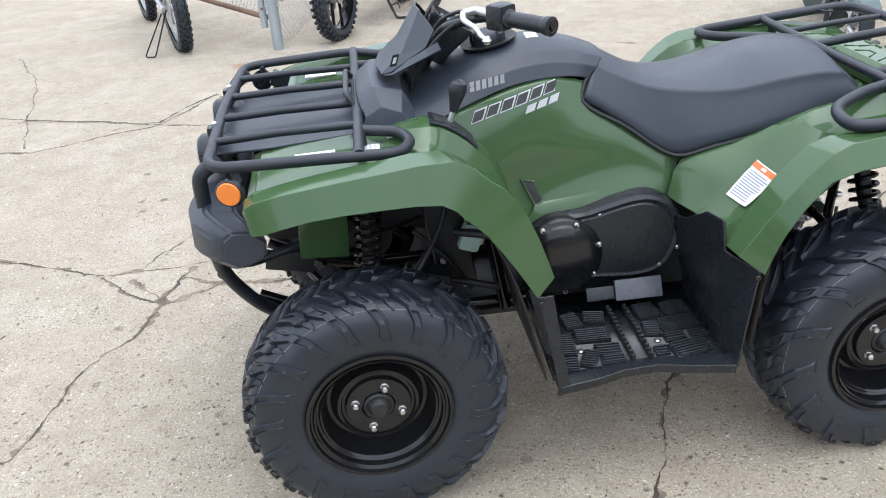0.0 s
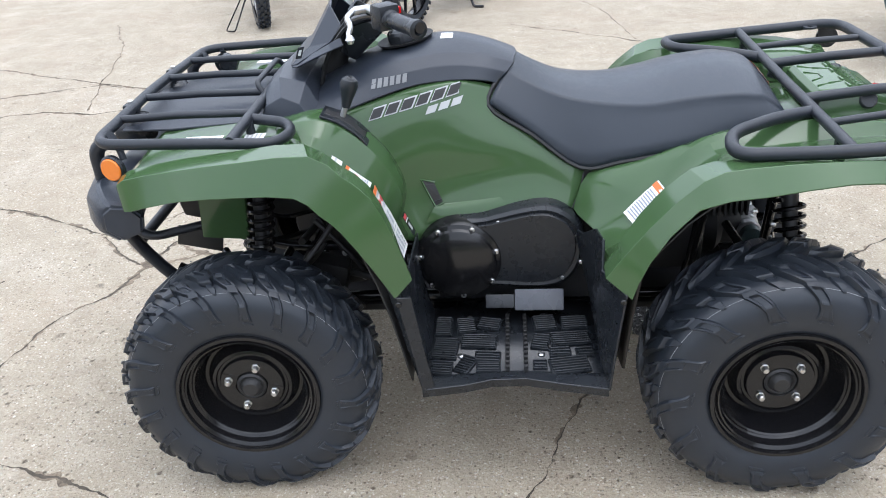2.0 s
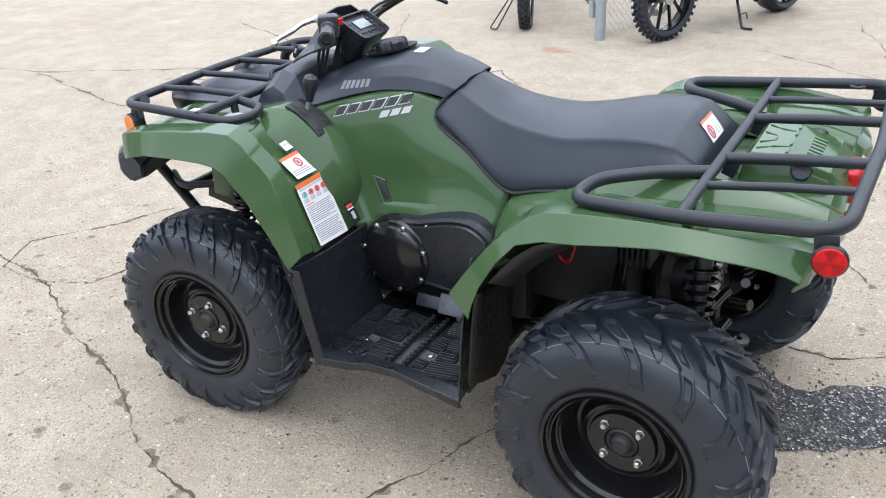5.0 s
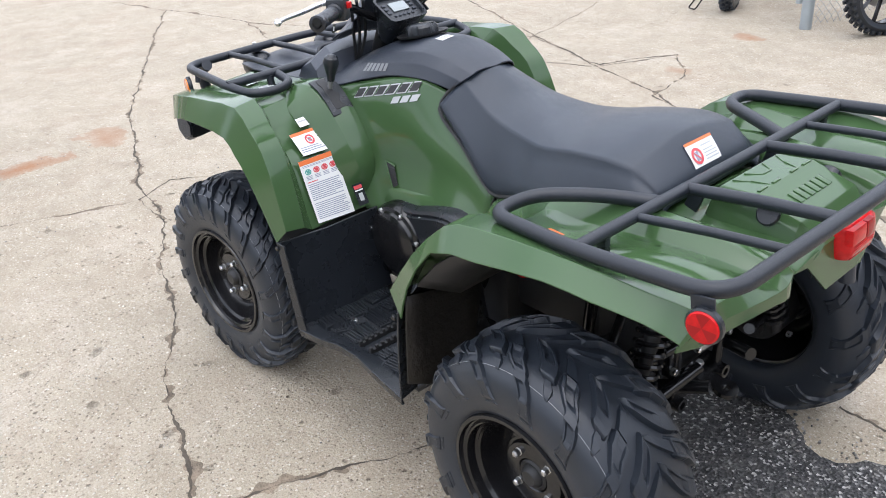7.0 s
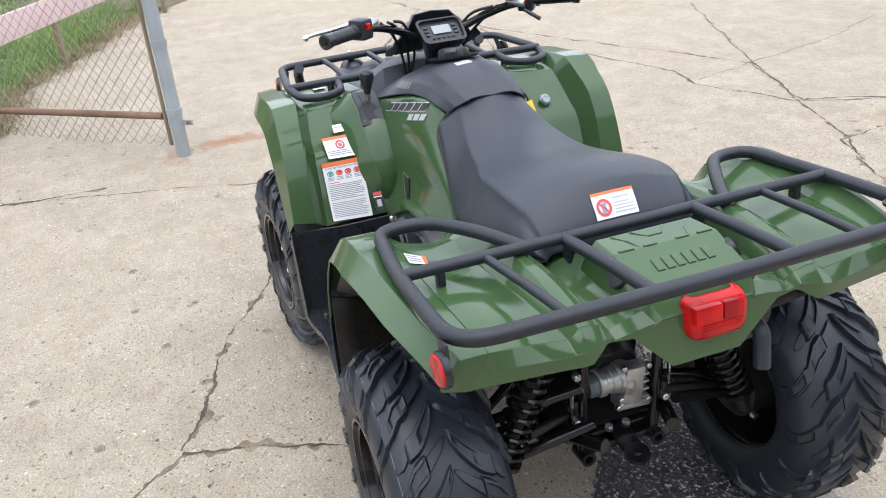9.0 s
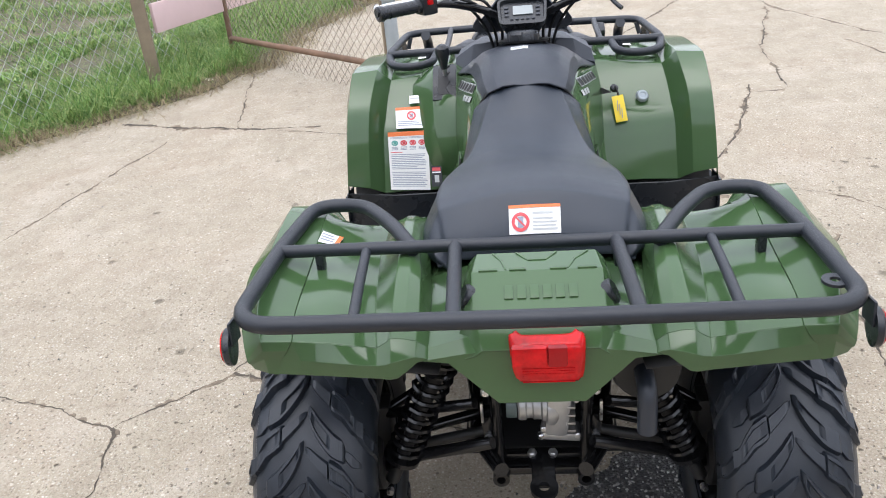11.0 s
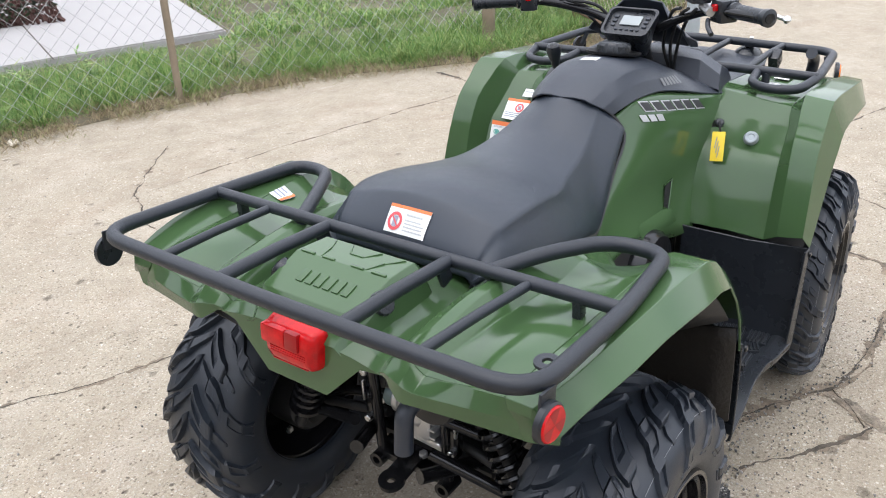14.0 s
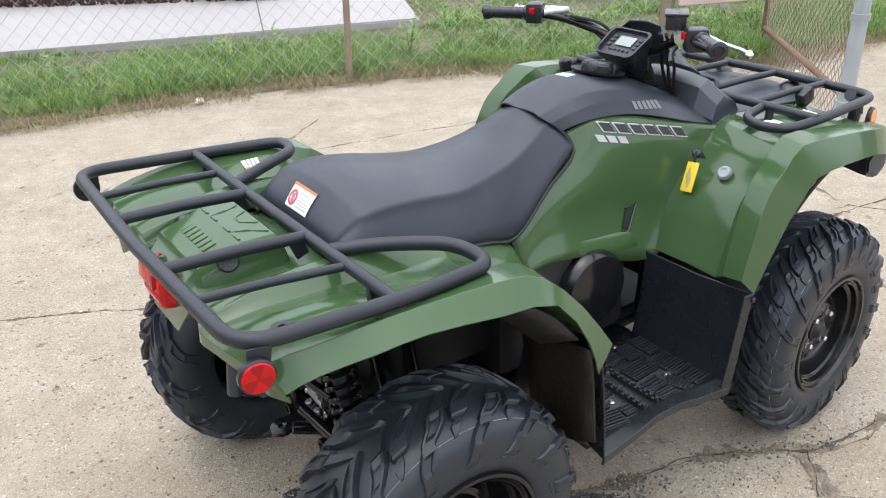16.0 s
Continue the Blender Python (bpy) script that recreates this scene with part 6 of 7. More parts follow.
def nose():
    # grey bonnet between the front wings
    rows = [[(-0.94, -0.20, 0.838), (-0.94, -0.06, 0.850), (-0.94, 0.06, 0.850), (-0.94, 0.20, 0.838)], [(-0.80, -0.235, 0.850), (-0.80, -0.07, 0.862), (-0.80, 0.07, 0.862), (-0.80, 0.235, 0.850)], [(-0.66, -0.225, 0.856), (-0.66, -0.08, 0.868), (-0.66, 0.08, 0.868), (-0.66, 0.225, 0.856)], [(-0.58, -0.215, 0.858), (-0.58, -0.09, 0.872), (-0.58, 0.09, 0.872), (-0.58, 0.215, 0.858)], [(-0.49, -0.205, 0.856), (-0.49, -0.09, 0.872), (-0.49, 0.09, 0.872), (-0.49, 0.205, 0.856)]]
    panel("bonnet", rows, GREY, quad, "dark grey ribbed bonnet panel", 1, 1, 1, 0.006, 0.008, (0, 0, -1))
    # faceted cowl behind the rack
    half = (((-0.586, 0.205, 0.856), (-0.592, 0.120, 0.860), (-0.592, 0.050, 0.862)), ((-0.570, 0.198, 0.887), (-0.584, 0.128, 0.906), (-0.588, 0.050, 0.914)), ((-0.531, 0.192, 0.906), (-0.546, 0.125, 0.936), (-0.552, 0.050, 0.944)),
            ((-0.486, 0.205, 0.892), (-0.478, 0.150, 0.929), (-0.478, 0.050, 0.936)), ((-0.461, 0.215, 0.856), (-0.448, 0.160, 0.874), (-0.444, 0.050, 0.880)))
    half = [((r[0][0], 0.214, 0.842), *r) for r in half]
    rows = [[(x, -y, z) for x, y, z in r] + [(x, y, z) for x, y, z in r[::-1]] for r in half]
    panel("cowl", rows, GREY, quad, "faceted dark grey cowl", 1, 1, 1, 0.006, 0.005, (0, 0, -1))
    for s in (-1, 1):
        box_part("cowl_base", (-0.520, s * 0.135, 0.846), (0.120, 0.090, 0.034), MATT, quad, None, 0.012)
    # wind shield in front of the bars: middle face, side faces and lower wings
    rows = [[(-0.522, -0.100, 0.956), (-0.536, 0.0, 0.958), (-0.522, 0.100, 0.956)], [(-0.468, -0.098, 1.002), (-0.480, 0.0, 1.008), (-0.468, 0.098, 1.002)], [(-0.416, -0.056, 1.090), (-0.424, 0.0, 1.094), (-0.416, 0.056, 1.090)]]
    shield = panel("wind_shield", rows, GREY, quad, "faceted dark grey handlebar shield", 1, 1, 1, 0.006, 0.005, (1, 0, 0))
    for s in (-1, 1):
        rows = [[(-0.416, 0.056, 1.090), (-0.386, 0.094, 1.048)], [(-0.468, 0.098, 1.002), (-0.412, 0.122, 1.016)], [(-0.522, 0.100, 0.956), (-0.500, 0.124, 0.966)]]
        panel("shield_side", rows, GREY, shield, "", 1, 1, s, 0.005, 0.003, (1, -1, 0))
        rows = [[(-0.520, 0.104, 0.954), (-0.498, 0.134, 0.962)], [(-0.455, 0.122, 0.992), (-0.440, 0.148, 0.990)], [(-0.384, 0.130, 1.030), (-0.378, 0.142, 1.012)]]
        panel("shield_wing", rows, GREY, shield, "", 1, 2, s, 0.005, 0.003, (0, 0, -1))
    sticker("shield_badge", [(-0.4905, -0.120, 1.005), (-0.4745, -0.122, 1.008), (-0.4845, -0.123, 0.980), (-0.5005, -0.121, 0.978)], [(0.3, 0.25, 0.75, 0.75, SILVER)], quad, "small dark badge", 0.004, BLACK)
    # front bumper
    prof = [(-0.885, 0.768), (-0.950, 0.774), (-0.984, 0.748), (-0.988, 0.685), (-0.935, 0.650), (-0.860, 0.682), (-0.850, 0.735)]
    rows = []
    for y, k, dx, dz in ((-0.474, 0.70, 0.052, 0.0), (-0.450, 0.88, 0.034, 0.0), (-0.385, 1.0, -0.004, 0.0), (-0.29, 1.0, -0.026, 0.004), (-0.15, 0.9, -0.036, -0.01), (0.15, 0.9, -0.036, -0.01), (0.29, 1.0, -0.026, 0.004), (0.385, 1.0, -0.004, 0.0), (0.450, 0.88, 0.034, 0.0), (0.474, 0.70, 0.052, 0.0)):
        rows.append([(-0.904 + (x + 0.92) * k + dx, y, 0.725 + (z - 0.725) * k + dz) for x, z in prof + prof[:1]])
    bm = grid(rows, 1, 1)
    ends = [e for e in bm.edges if e.is_boundary]
    bmesh.ops.holes_fill(bm, edges=ends, sides=0)
    bmesh.ops.bevel(bm, geom=[e for e in bm.edges if not e.is_boundary], offset=0.006, segments=2, affect="EDGES")
    part("front_bumper", bm, GREY, quad, "faceted dark grey plastic bumper")
    for s in (-1, 1):
        tube_part("bumper_tube", rounded([(-0.895, s * 0.34, 0.872), (-0.944, s * 0.34, 0.845), (-0.950, s * 0.325, 0.70), (-0.965, s * 0.22, 0.53), (-0.88, s * 0.20, 0.40), (-0.76, s * 0.16, 0.33)], 0.10, 5), 0.017, RACK, quad, "black steel bumper tube", 12)
        tube_part("bumper_stay", rounded([(-0.96, s * 0.24, 0.60), (-0.90, s * 0.27, 0.575), (-0.74, s * 0.20, 0.585)], 0.04, 4), 0.012, RACK, quad)
        plate = box(bmesh.new(), (-0.80, s * 0.20, 0.535), (0.12, 0.008, 0.055), Matrix.Rotation(radians(12), 4, "Y"), 0.003)
        part("bracket_plate", plate, MATT, quad)
    tube_part("bumper_cross", [(-0.965, -0.22, 0.53), (-0.965, 0.22, 0.53)], 0.015, RACK, quad)


nose()


def handlebars():
    stem = tube_part("steering_stem", [(-0.47, 0, 0.86), (-0.385, 0, 1.02)], 0.028, MATT, quad, "black steering stem", 14)
    pts = rounded([(-0.165, -0.385, 1.104), (-0.285, -0.215, 1.098), (-0.370, -0.115, 1.055), (-0.385, -0.05, 1.020), (-0.385, 0.05, 1.020), (-0.370, 0.115, 1.055), (-0.310, 0.220, 1.101), (-0.213, 0.392, 1.109)], 0.06, 6)
    bar = tube_part("handlebar", pts, 0.0115, STEEL, quad, "black steel handlebar", 12)
    for s in (-1, 1):
        a, b = Vector((-0.242, s * 0.278, 1.100)), Vector((-0.170, s * 0.380, 1.099))
        if s > 0:
            a, b = Vector((-0.288, 0.286, 1.105)), Vector((-0.218, 0.390, 1.109))
        prof = [(0, 0), (0.021, 0), (0.021, 0.008), (0.0165, 0.012)] + [(0.0165 + (0.0012 if k % 2 else 0), 0.016 + 0.006 * k) for k in range(16)] + [(0.0205, 0.114), (0.0205, 0.126), (0.012, 0.129), (0.006, 0.124), (0, 0.124)]
        part("grip", lathe(bmesh.new(), prof, 20, look(a, a - (b - a))), BLACK, bar, "black ribbed rubber grip")
        m = look(a, a + (b - a))
        sw = box(bmesh.new(), Vector((-0.254 if s < 0 else -0.300, s * 0.260, 1.102)), (0.048, 0.052, 0.056), Matrix.Rotation(s * radians(54), 4, "Z"), 0.010)
        part("switch_housing", sw, BLACK, bar, "black switch housing")
        box_part("red_switch", (-0.229 if s < 0 else -0.276, s * 0.246, 1.112), (0.014, 0.016, 0.016), RED, bar, Matrix.Rotation(s * radians(54), 4, "Z"), 0.003, "red stop switch")
        # lever: perch and bright blade
        tube_part("lever_perch", [(-0.268, s * 0.238, 1.102), (-0.300, s * 0.205, 1.108), (-0.330, s * 0.215, 1.106)], [0.012, 0.010, 0.010], ALLOY, bar, "cast alloy lever perch")
        lever = curve_points([(-0.330, s * 0.212, 1.106), (-0.336, s * 0.265, 1.103), (-0.320, s * 0.325, 1.098), (-0.316, s * 0.375, 1.094), (-0.309, s * 0.402, 1.090)], 4)
        blade = tube_part("brake_lever", lever, [0.0075 - 0.0025 * i / (len(lever) - 1) for i in range(len(lever))], CHROME, bar, "polished alloy brake lever", 10)
        part("lever_ball", lathe(bmesh.new(), [(0, -0.010), (0.006, -0.008), (0.010, 0.0), (0.006, 0.008), (0, 0.010)], 14, Matrix.Translation((-0.308, s * 0.405, 1.090))), CHROME, blade)
        # cables
        for k in range(3):
            c = curve_points([(-0.30, s * (0.19 - 0.02 * k), 1.10), (-0.37, s * (0.14 - 0.02 * k), 1.05 + 0.01 * k), (-0.43, s * (0.10 - 0.02 * k), 0.97), (-0.46, s * 0.08, 0.88)], 5)
            tube_part("cable", c, 0.0045, MATT, bar, "", 6)
    box_part("brake_reservoir", (-0.315, 0.185, 1.132), (0.070, 0.050, 0.034), BLACK, bar, Matrix.Rotation(radians(40), 4, "Z"), 0.007, "black brake fluid reservoir")
    box_part("reservoir_lid", (-0.315, 0.185, 1.152), (0.076, 0.056, 0.008), BLACK, bar, Matrix.Rotation(radians(40), 4, "Z"), 0.003)
    tube_part("thumb_lever", curve_points([(-0.262, 0.235, 1.085), (-0.235, 0.245, 1.075), (-0.215, 0.262, 1.062)], 3), 0.006, BLACK, bar)
    # instrument pod
    t = Matrix.Rotation(radians(32), 4, "Y")
    o = Vector((-0.350, 0.0, 1.020))
    bm = bmesh.new()
    rings = []
    for h, w, d in ((-0.075, 0.075, 0.050), (-0.03, 0.100, 0.068), (0.020, 0.138, 0.096), (0.036, 0.142, 0.100)):
        c = rounded([(-d / 2, -w / 2, h), (d / 2, -w / 2 * 0.92, h), (d / 2, w / 2 * 0.92, h), (-d / 2, w / 2, h)], 0.02, 4, True)
        rings.append([bm.verts.new(o + t @ p) for p in c])
    for a, b in zip(rings, rings[1:]):
        for k in range(len(a)):
            bm.faces.new((a[k], a[(k + 1) % len(a)], b[(k + 1) % len(a)], b[k]))
    inner = []
    for h, k in ((0.036, 0.90), (0.026, 0.86)):
        c = rounded([(-0.050 * k, -0.071 * k, h), (0.050 * k, -0.065 * k, h), (0.050 * k, 0.065 * k, h), (-0.050 * k, 0.071 * k, h)], 0.02, 4, True)
        inner.append([bm.verts.new(o + t @ p) for p in c])
    seq = [rings[-1]] + inner
    for a, b in zip(seq, seq[1:]):
        for k in range(len(a)):
            bm.faces.new((a[k], a[(k + 1) % len(a)], b[(k + 1) % len(a)], b[k]))
    bm.faces.new(inner[-1])
    bm.faces.new(rings[0][::-1])
    pod = part("instrument_pod", bm, BLACK, bar, "black instrument pod with a grey screen")
    box_part("screen", o + t @ Vector((-0.010, 0.002, 0.028)), (0.034, 0.056, 0.003), SCREEN, bar, t, 0.001, "pale grey display")
    for s in (-1, 1):
        for k in range(3):
            box_part("button", o + t @ Vector((-0.022 + 0.015 * k, s * 0.044, 0.028)), (0.008, 0.012, 0.003), GREY, bar, t, 0.001)
    for k in range(5):
        box_part("button", o + t @ Vector((0.022, -0.03 + 0.015 * k, 0.028)), (0.006, 0.009, 0.002), GREY, bar, t, 0.001)


handlebars()


def right_flank_bits():
    # ignition key with a yellow tag, and a round silver cap
    part("ignition_lock", disc(bmesh.new(), (-0.355, 0.258, 0.800), (0.5, 0.3, 0.8), 0.012, 0.012, 18, 0.003), BLACK, quad, "black ignition lock")
    tag = bmesh.new()
    box(tag, (-0.318, 0.272, 0.752), (0.004, 0.034, 0.078), Matrix.Rotation(radians(-28), 4, "Y") @ Matrix.Rotation(radians(8), 4, "X"), 0.0015)
    tg = part("key_tag", tag, YELLOW, quad, "yellow plastic key tag")
    for k in range(3):
        box_part("print", (-0.3125 + 0.006 * (k - 1), 0.266 + 0.006 * k, 0.752 - 0.010 * (k - 1)), (0.0010, 0.002, 0.030), INK, tg, Matrix.Rotation(radians(-28), 4, "Y"), 0)
    tube_part("key_ring", [(-0.345, 0.262, 0.812), (-0.335, 0.268, 0.795), (-0.337, 0.270, 0.785)], 0.003, MATT, quad, "", 6)
    part("silver_cap", lathe(bmesh.new(), [(0, 0.007), (0.008, 0.007), (0.010, 0.009), (0.014, 0.009), (0.018, 0.005), (0.0195, 0)], 24, look((-0.362, 0.342, 0.772), (-0.422, 0.330, 0.722)) ), GALV, quad, "round silver socket cap")


right_flank_bits()


# ---- yard: grass verge, pavement slab, fences ----
def verge_y(x):
    """The verge's edge."""
    pts = [(-14.0, 2.2), (-9.0, -0.28), (-7.95, -0.95), (-6.4, -1.42), (-5.1, -1.88), (-4.05, -1.95), (-3.45, -2.22), (-2.82, -2.80), (-2.30, -3.26), (-1.48, -3.60), (-0.77, -3.86), (-0.10, -3.97), (0.74, -4.09), (2.5, -4.5), (9.0, -6.2), (30.0, -12.0)]
    for (x0, y0), (x1, y1) in zip(pts, pts[1:]):
        if x0 <= x <= x1:
            return y0 + (y1 - y0) * (x - x0) / (x1 - x0)
    return 2.2 if x < 0 else -12.0


def fence_y(x):
    return -3.66 - (x + 1.50) * 0.40


def verge():
    bm = bmesh.new()
    n = 400
    rows = []
    for i in range(n + 1):
        x = -14.0 + 30.0 * i / n
        e = verge_y(x) + 0.06 * noise.noise((x * 3, 0, 1)) + 0.03 * noise.noise((x * 11, 0, 4))
        row = [(x, e, 0.002)] + [(x, e - d, 0.012 + 0.035 * min(1, d) + 0.02 * noise.noise((x * 2, d * 2, 2))) for d in (0.04, 0.12, 0.3, 0.6, 1.0, 2.0, 4.0, 8.0, 20.0)]
        rows.append([bm.verts.new(p) for p in row])
    for a, b in zip(rows, rows[1:]):
        for k in range(len(a) - 1):
            bm.faces.new((a[k], b[k], b[k + 1], a[k + 1]))
    tagged(finish("verge", bm, TURF, smooth=60), "grassy soil verge beside the concrete", "verge", kind="structure")


verge()


def blades(name, count, pick, height, width, lean, material, label, seed):
    """Many single blades in one mesh."""
    r = np.random.RandomState(seed)
    verts, faces = [], []
    for _ in range(count):
        x, y, h = pick(r)
        h *= height * r.uniform(0.55, 1.35)
        a, b = r.uniform(0, math.tau), r.uniform(0, math.tau)
        w = width * r.uniform(0.6, 1.3)
        dx, dy = math.cos(a) * w, math.sin(a) * w
        lx, ly = math.cos(b) * h * lean * r.uniform(0.2, 1.2), math.sin(b) * h * lean * r.uniform(0.2, 1.2)
        k = len(verts)
        verts += [(x - dx, y - dy, 0.01), (x + dx, y + dy, 0.01), (x + dx * 0.7 + lx * 0.35, y + dy * 0.7 + ly * 0.35, h * 0.6), (x - dx * 0.7 + lx * 0.35, y - dy * 0.7 + ly * 0.35, h * 0.6), (x + lx, y + ly, h * (1 - 0.35 * lean * lean))]
        faces += [(k, k + 1, k + 2, k + 3), (k + 3, k + 2, k + 4)]
    me = bpy.data.meshes.new(name)
    me.from_pydata(verts, [], faces)
    me.materials.append(material)
    tagged(new(name, me), label, "grass", kind="stuff")


def on_verge(lo, hi, x0=-8.5, x1=3.2):
    def pick(r):
        while True:
            x = r.uniform(x0, x1)
            d = lo + (hi - lo) * r.uniform(0, 1) ** 1.5
            y = verge_y(x) - d
            if slab_free(x, y):
                tuft = 0.6 + 0.8 * max(0, noise.noise((x * 1.7, y * 1.7, 3)) + 0.4)
                return x, y, tuft * min(1.0, 0.45 + d * 1.2)
    return pick


def slab_free(x, y):
    return not (y < -4.72 - (x + 2.86) * 0.39 and x > -2.90 + (y + 4.76) * 0.47)


def in_clumps(lo, hi, count, spread, seed, x0=-8.5, x1=3.2):
    """Blades in tufts of uneven size and height that spread outwards."""
    r0 = np.random.RandomState(seed)
    centres = []
    while len(centres) < count:
        x, d = r0.uniform(x0, x1), lo + (hi - lo) * r0.uniform() ** 1.4
        if slab_free(x, verge_y(x) - d):
            centres.append((x, verge_y(x) - d, r0.uniform(0.5, 1.5), spread * r0.uniform(0.5, 1.6)))

    def pick(r):
        x, y, h, w = centres[r.randint(count)]
        dx, dy = r.normal(0, w), r.normal(0, w)
        return x + dx, y + dy, h * max(0.35, 1 - 0.25 * math.hypot(dx, dy) / w)
    return pick


blades("grass", 130000, on_verge(0.20, 3.0), 0.105, 0.0018, 1.1, GRASS, "uncut green grass", 3)
blades("grass_edge", 75000, in_clumps(0.16, 1.25, 420, 0.065, 5), 0.24, 0.0019, 1.3, GRASS, "tufts of taller green grass along the fence", 5)
blades("dry_grass", 26000, in_clumps(-0.06, 0.40, 380, 0.070, 8), 0.10, 0.0024, 1.7, DRY, "dry straw-coloured grass at the verge's edge", 8)
blades("far_grass", 60000, on_verge(1.8, 8.0, -12, 4), 0.12, 0.0048, 0.9, GRASS, "lawn grass behind the fence", 9)


def tall_weed(x, y, h, seed):
    r = random.Random(seed)
    bm = bmesh.new()
    for k in range(9):
        a = r.uniform(0, math.tau)
        tip = Vector((x + math.cos(a) * h * 0.3 * r.random(), y + math.sin(a) * h * 0.3 * r.random(), h * r.uniform(0.6, 1.1)))
        base = Vector((x + r.uniform(-0.03, 0.03), y + r.uniform(-0.03, 0.03), 0.0))
        tube(bm, [base, base.lerp(tip, 0.5) + Vector((0.01, 0.01, 0.02)), tip], [0.003, 0.002, 0.001], 5)
        for j in range(16):
            p = base.lerp(tip, r.uniform(0.2, 1.0))
            b = r.uniform(0, math.tau)
            d = Vector((math.cos(b), math.sin(b), r.uniform(-0.1, 0.6))) * r.uniform(0.03, 0.09)
            s = Vector((-d.y, d.x, 0)).normalized() * 0.006
            bm.faces.new([bm.verts.new(q) for q in (p, p + d * 0.5 + s, p + d, p + d * 0.5 - s)])
    tagged(finish("weed", bm, GRASS, smooth=0), "tall leafy green weed in the verge", "weed", "weeds in the verge")


for i, (x, y, h) in enumerate(((-2.45, -3.72, 0.55), (-2.75, -3.60, 0.38), (-2.15, -3.85, 0.42), (-3.1, -3.3, 0.35), (-4.2, -2.75, 0.40), (-4.7, -2.6, 0.35), (-0.9, -4.45, 0.3), (-1.3, -4.3, 0.32), (0.2, -4.8, 0.3))):
    tall_weed(x, y, h, 40 + i)


def pavement():
    bm = bmesh.new()
    lo = [(-2.86, -4.76), (0.40, -6.03), (6.0, -8.2), (6.0, -11.8), (-4.7, -8.6), (-3.54, -6.2)]
    a, b = [bm.verts.new((x, y, 0.0)) for x, y in lo], [bm.verts.new((x, y, 0.11)) for x, y in lo]
    for i in range(6):
        bm.faces.new((a[i], a[(i + 1) % 6], b[(i + 1) % 6], b[i]))
    bm.faces.new(b)
    bmesh.ops.bevel(bm, geom=[e for e in bm.edges if all(v.co.z > 0.1 for v in e.verts)], offset=0.015, segments=2, affect="EDGES")
    walk_slab = tagged(finish("pavement", bm, PAVED), "pale concrete path slab beyond the fence", "pavement", kind="structure")
    for x in (-1.6, 0.9):
        box_part("joint", (x - 0.35, -6.2 - (x + 1.6) * 0.39, 0.1115), (0.010, 2.1, 0.003), SOIL, walk_slab, Matrix.Rotation(radians(-22), 4, "Z"), 0)


pavement()


def mulch_bed():
    verts, faces = [], []
    for i in range(2600):
        u, d = rng.random() * 5.0, rng.random() ** 1.4 * 1.5
        x, y = -2.44 + u * 0.81 - d * 0.45, -6.52 - u * 0.60 - d * 0.9
        s = rng.uniform(0.02, 0.05)
        t = Matrix.Translation((x, y, 0.115 + rng.random() * 0.05)) @ Euler((rng.random() * 3, rng.random() * 3, rng.random() * 3)).to_matrix().to_4x4()
        k = len(verts)
        verts += [t @ Vector((a * s * 0.8, b * s * 0.3, c * s * 0.2)) for a in (-1, 1) for b in (-1, 1) for c in (-1, 1)]
        faces += [tuple(k + q for q in f) for f in ((0, 1, 3, 2), (4, 6, 7, 5), (0, 4, 5, 1), (2, 3, 7, 6), (0, 2, 6, 4), (1, 5, 7, 3))]
    me = bpy.data.meshes.new("mulch")
    me.from_pydata(verts, [], faces)
    me.materials.append(MULCH)
    tagged(new("mulch", me), "dark reddish brown bark mulch", "mulch", kind="stuff")
    for i in range(5):
        bush = bmesh.new()
        cx, cy = -2.15 + 0.80 * i, -7.10 - 0.60 * i
        r = random.Random(60 + i)
        tube(bush, [(cx, cy, 0.1), (cx + 0.02, cy, 0.5)], 0.02, 6)
        for k in range(900):
            d = Vector((r.gauss(0, 1), r.gauss(0, 1), r.gauss(0, 1))).normalized() * r.uniform(0.25, 0.55)
            p = Vector((cx, cy, 0.45)) + Vector((d.x * 1.15, d.y, max(-0.33, d.z * 0.8)))
            u = Vector((r.gauss(0, 1), r.gauss(0, 1), r.gauss(0, 1))).normalized() * 0.035
            w = u.orthogonal().normalized() * 0.016
            bush.faces.new([bush.verts.new(q) for q in (p - u, p + w, p + u, p - w)])
        tagged(finish("bush", bush, SHRUB, smooth=0), "low dark green bush in the mulch bed", "bush", "bushes beyond the path")


MULCH = surface("bark_mulch", (0.075, 0.035, 0.028), 0.9, 20, 0.5, 0.5, 60)
SHRUB = blade_material("shrub_leaves", (0.010, 0.022, 0.010), (0.020, 0.042, 0.014), (0.035, 0.06, 0.02))
mulch_bed()


def chain_link(a, b, z0, z1, pitch=0.062, wire=0.0017, sag=0.0, seed=1):
    """Woven diamond mesh between two ground points."""
    a, b = Vector((*a, 0)), Vector((*b, 0))
    d = (b - a)
    n = max(1, int(d.length / (pitch / 2)))
    along, side = d.normalized(), Vector((-d.y, d.x, 0)).normalized()
    bm = bmesh.new()
    m = int((z1 - z0) / (pitch / 2))
    for i in range(n):
        pts = []
        for j in range(m + 1):
            s = (i + (i + j) % 2) * pitch / 2
            z = z0 + j * pitch / 2
            bulge = sag * noise.noise((s * 1.3, z * 1.3, seed))
            slack = 0.008 * noise.noise((s * 2.1, z * 2.1, seed + 4))
            drop = (0.03 * noise.noise((s * 2.0, 0, seed)) if j == 0 else 0)
            pts.append(a + along * (s + slack) + side * (bulge + (0.002 if j % 2 else -0.002) * (1 if i % 2 else -1)) + Vector((0, 0, z + drop)))
        tube(bm, pts, wire, 4, False, False)
    return bm


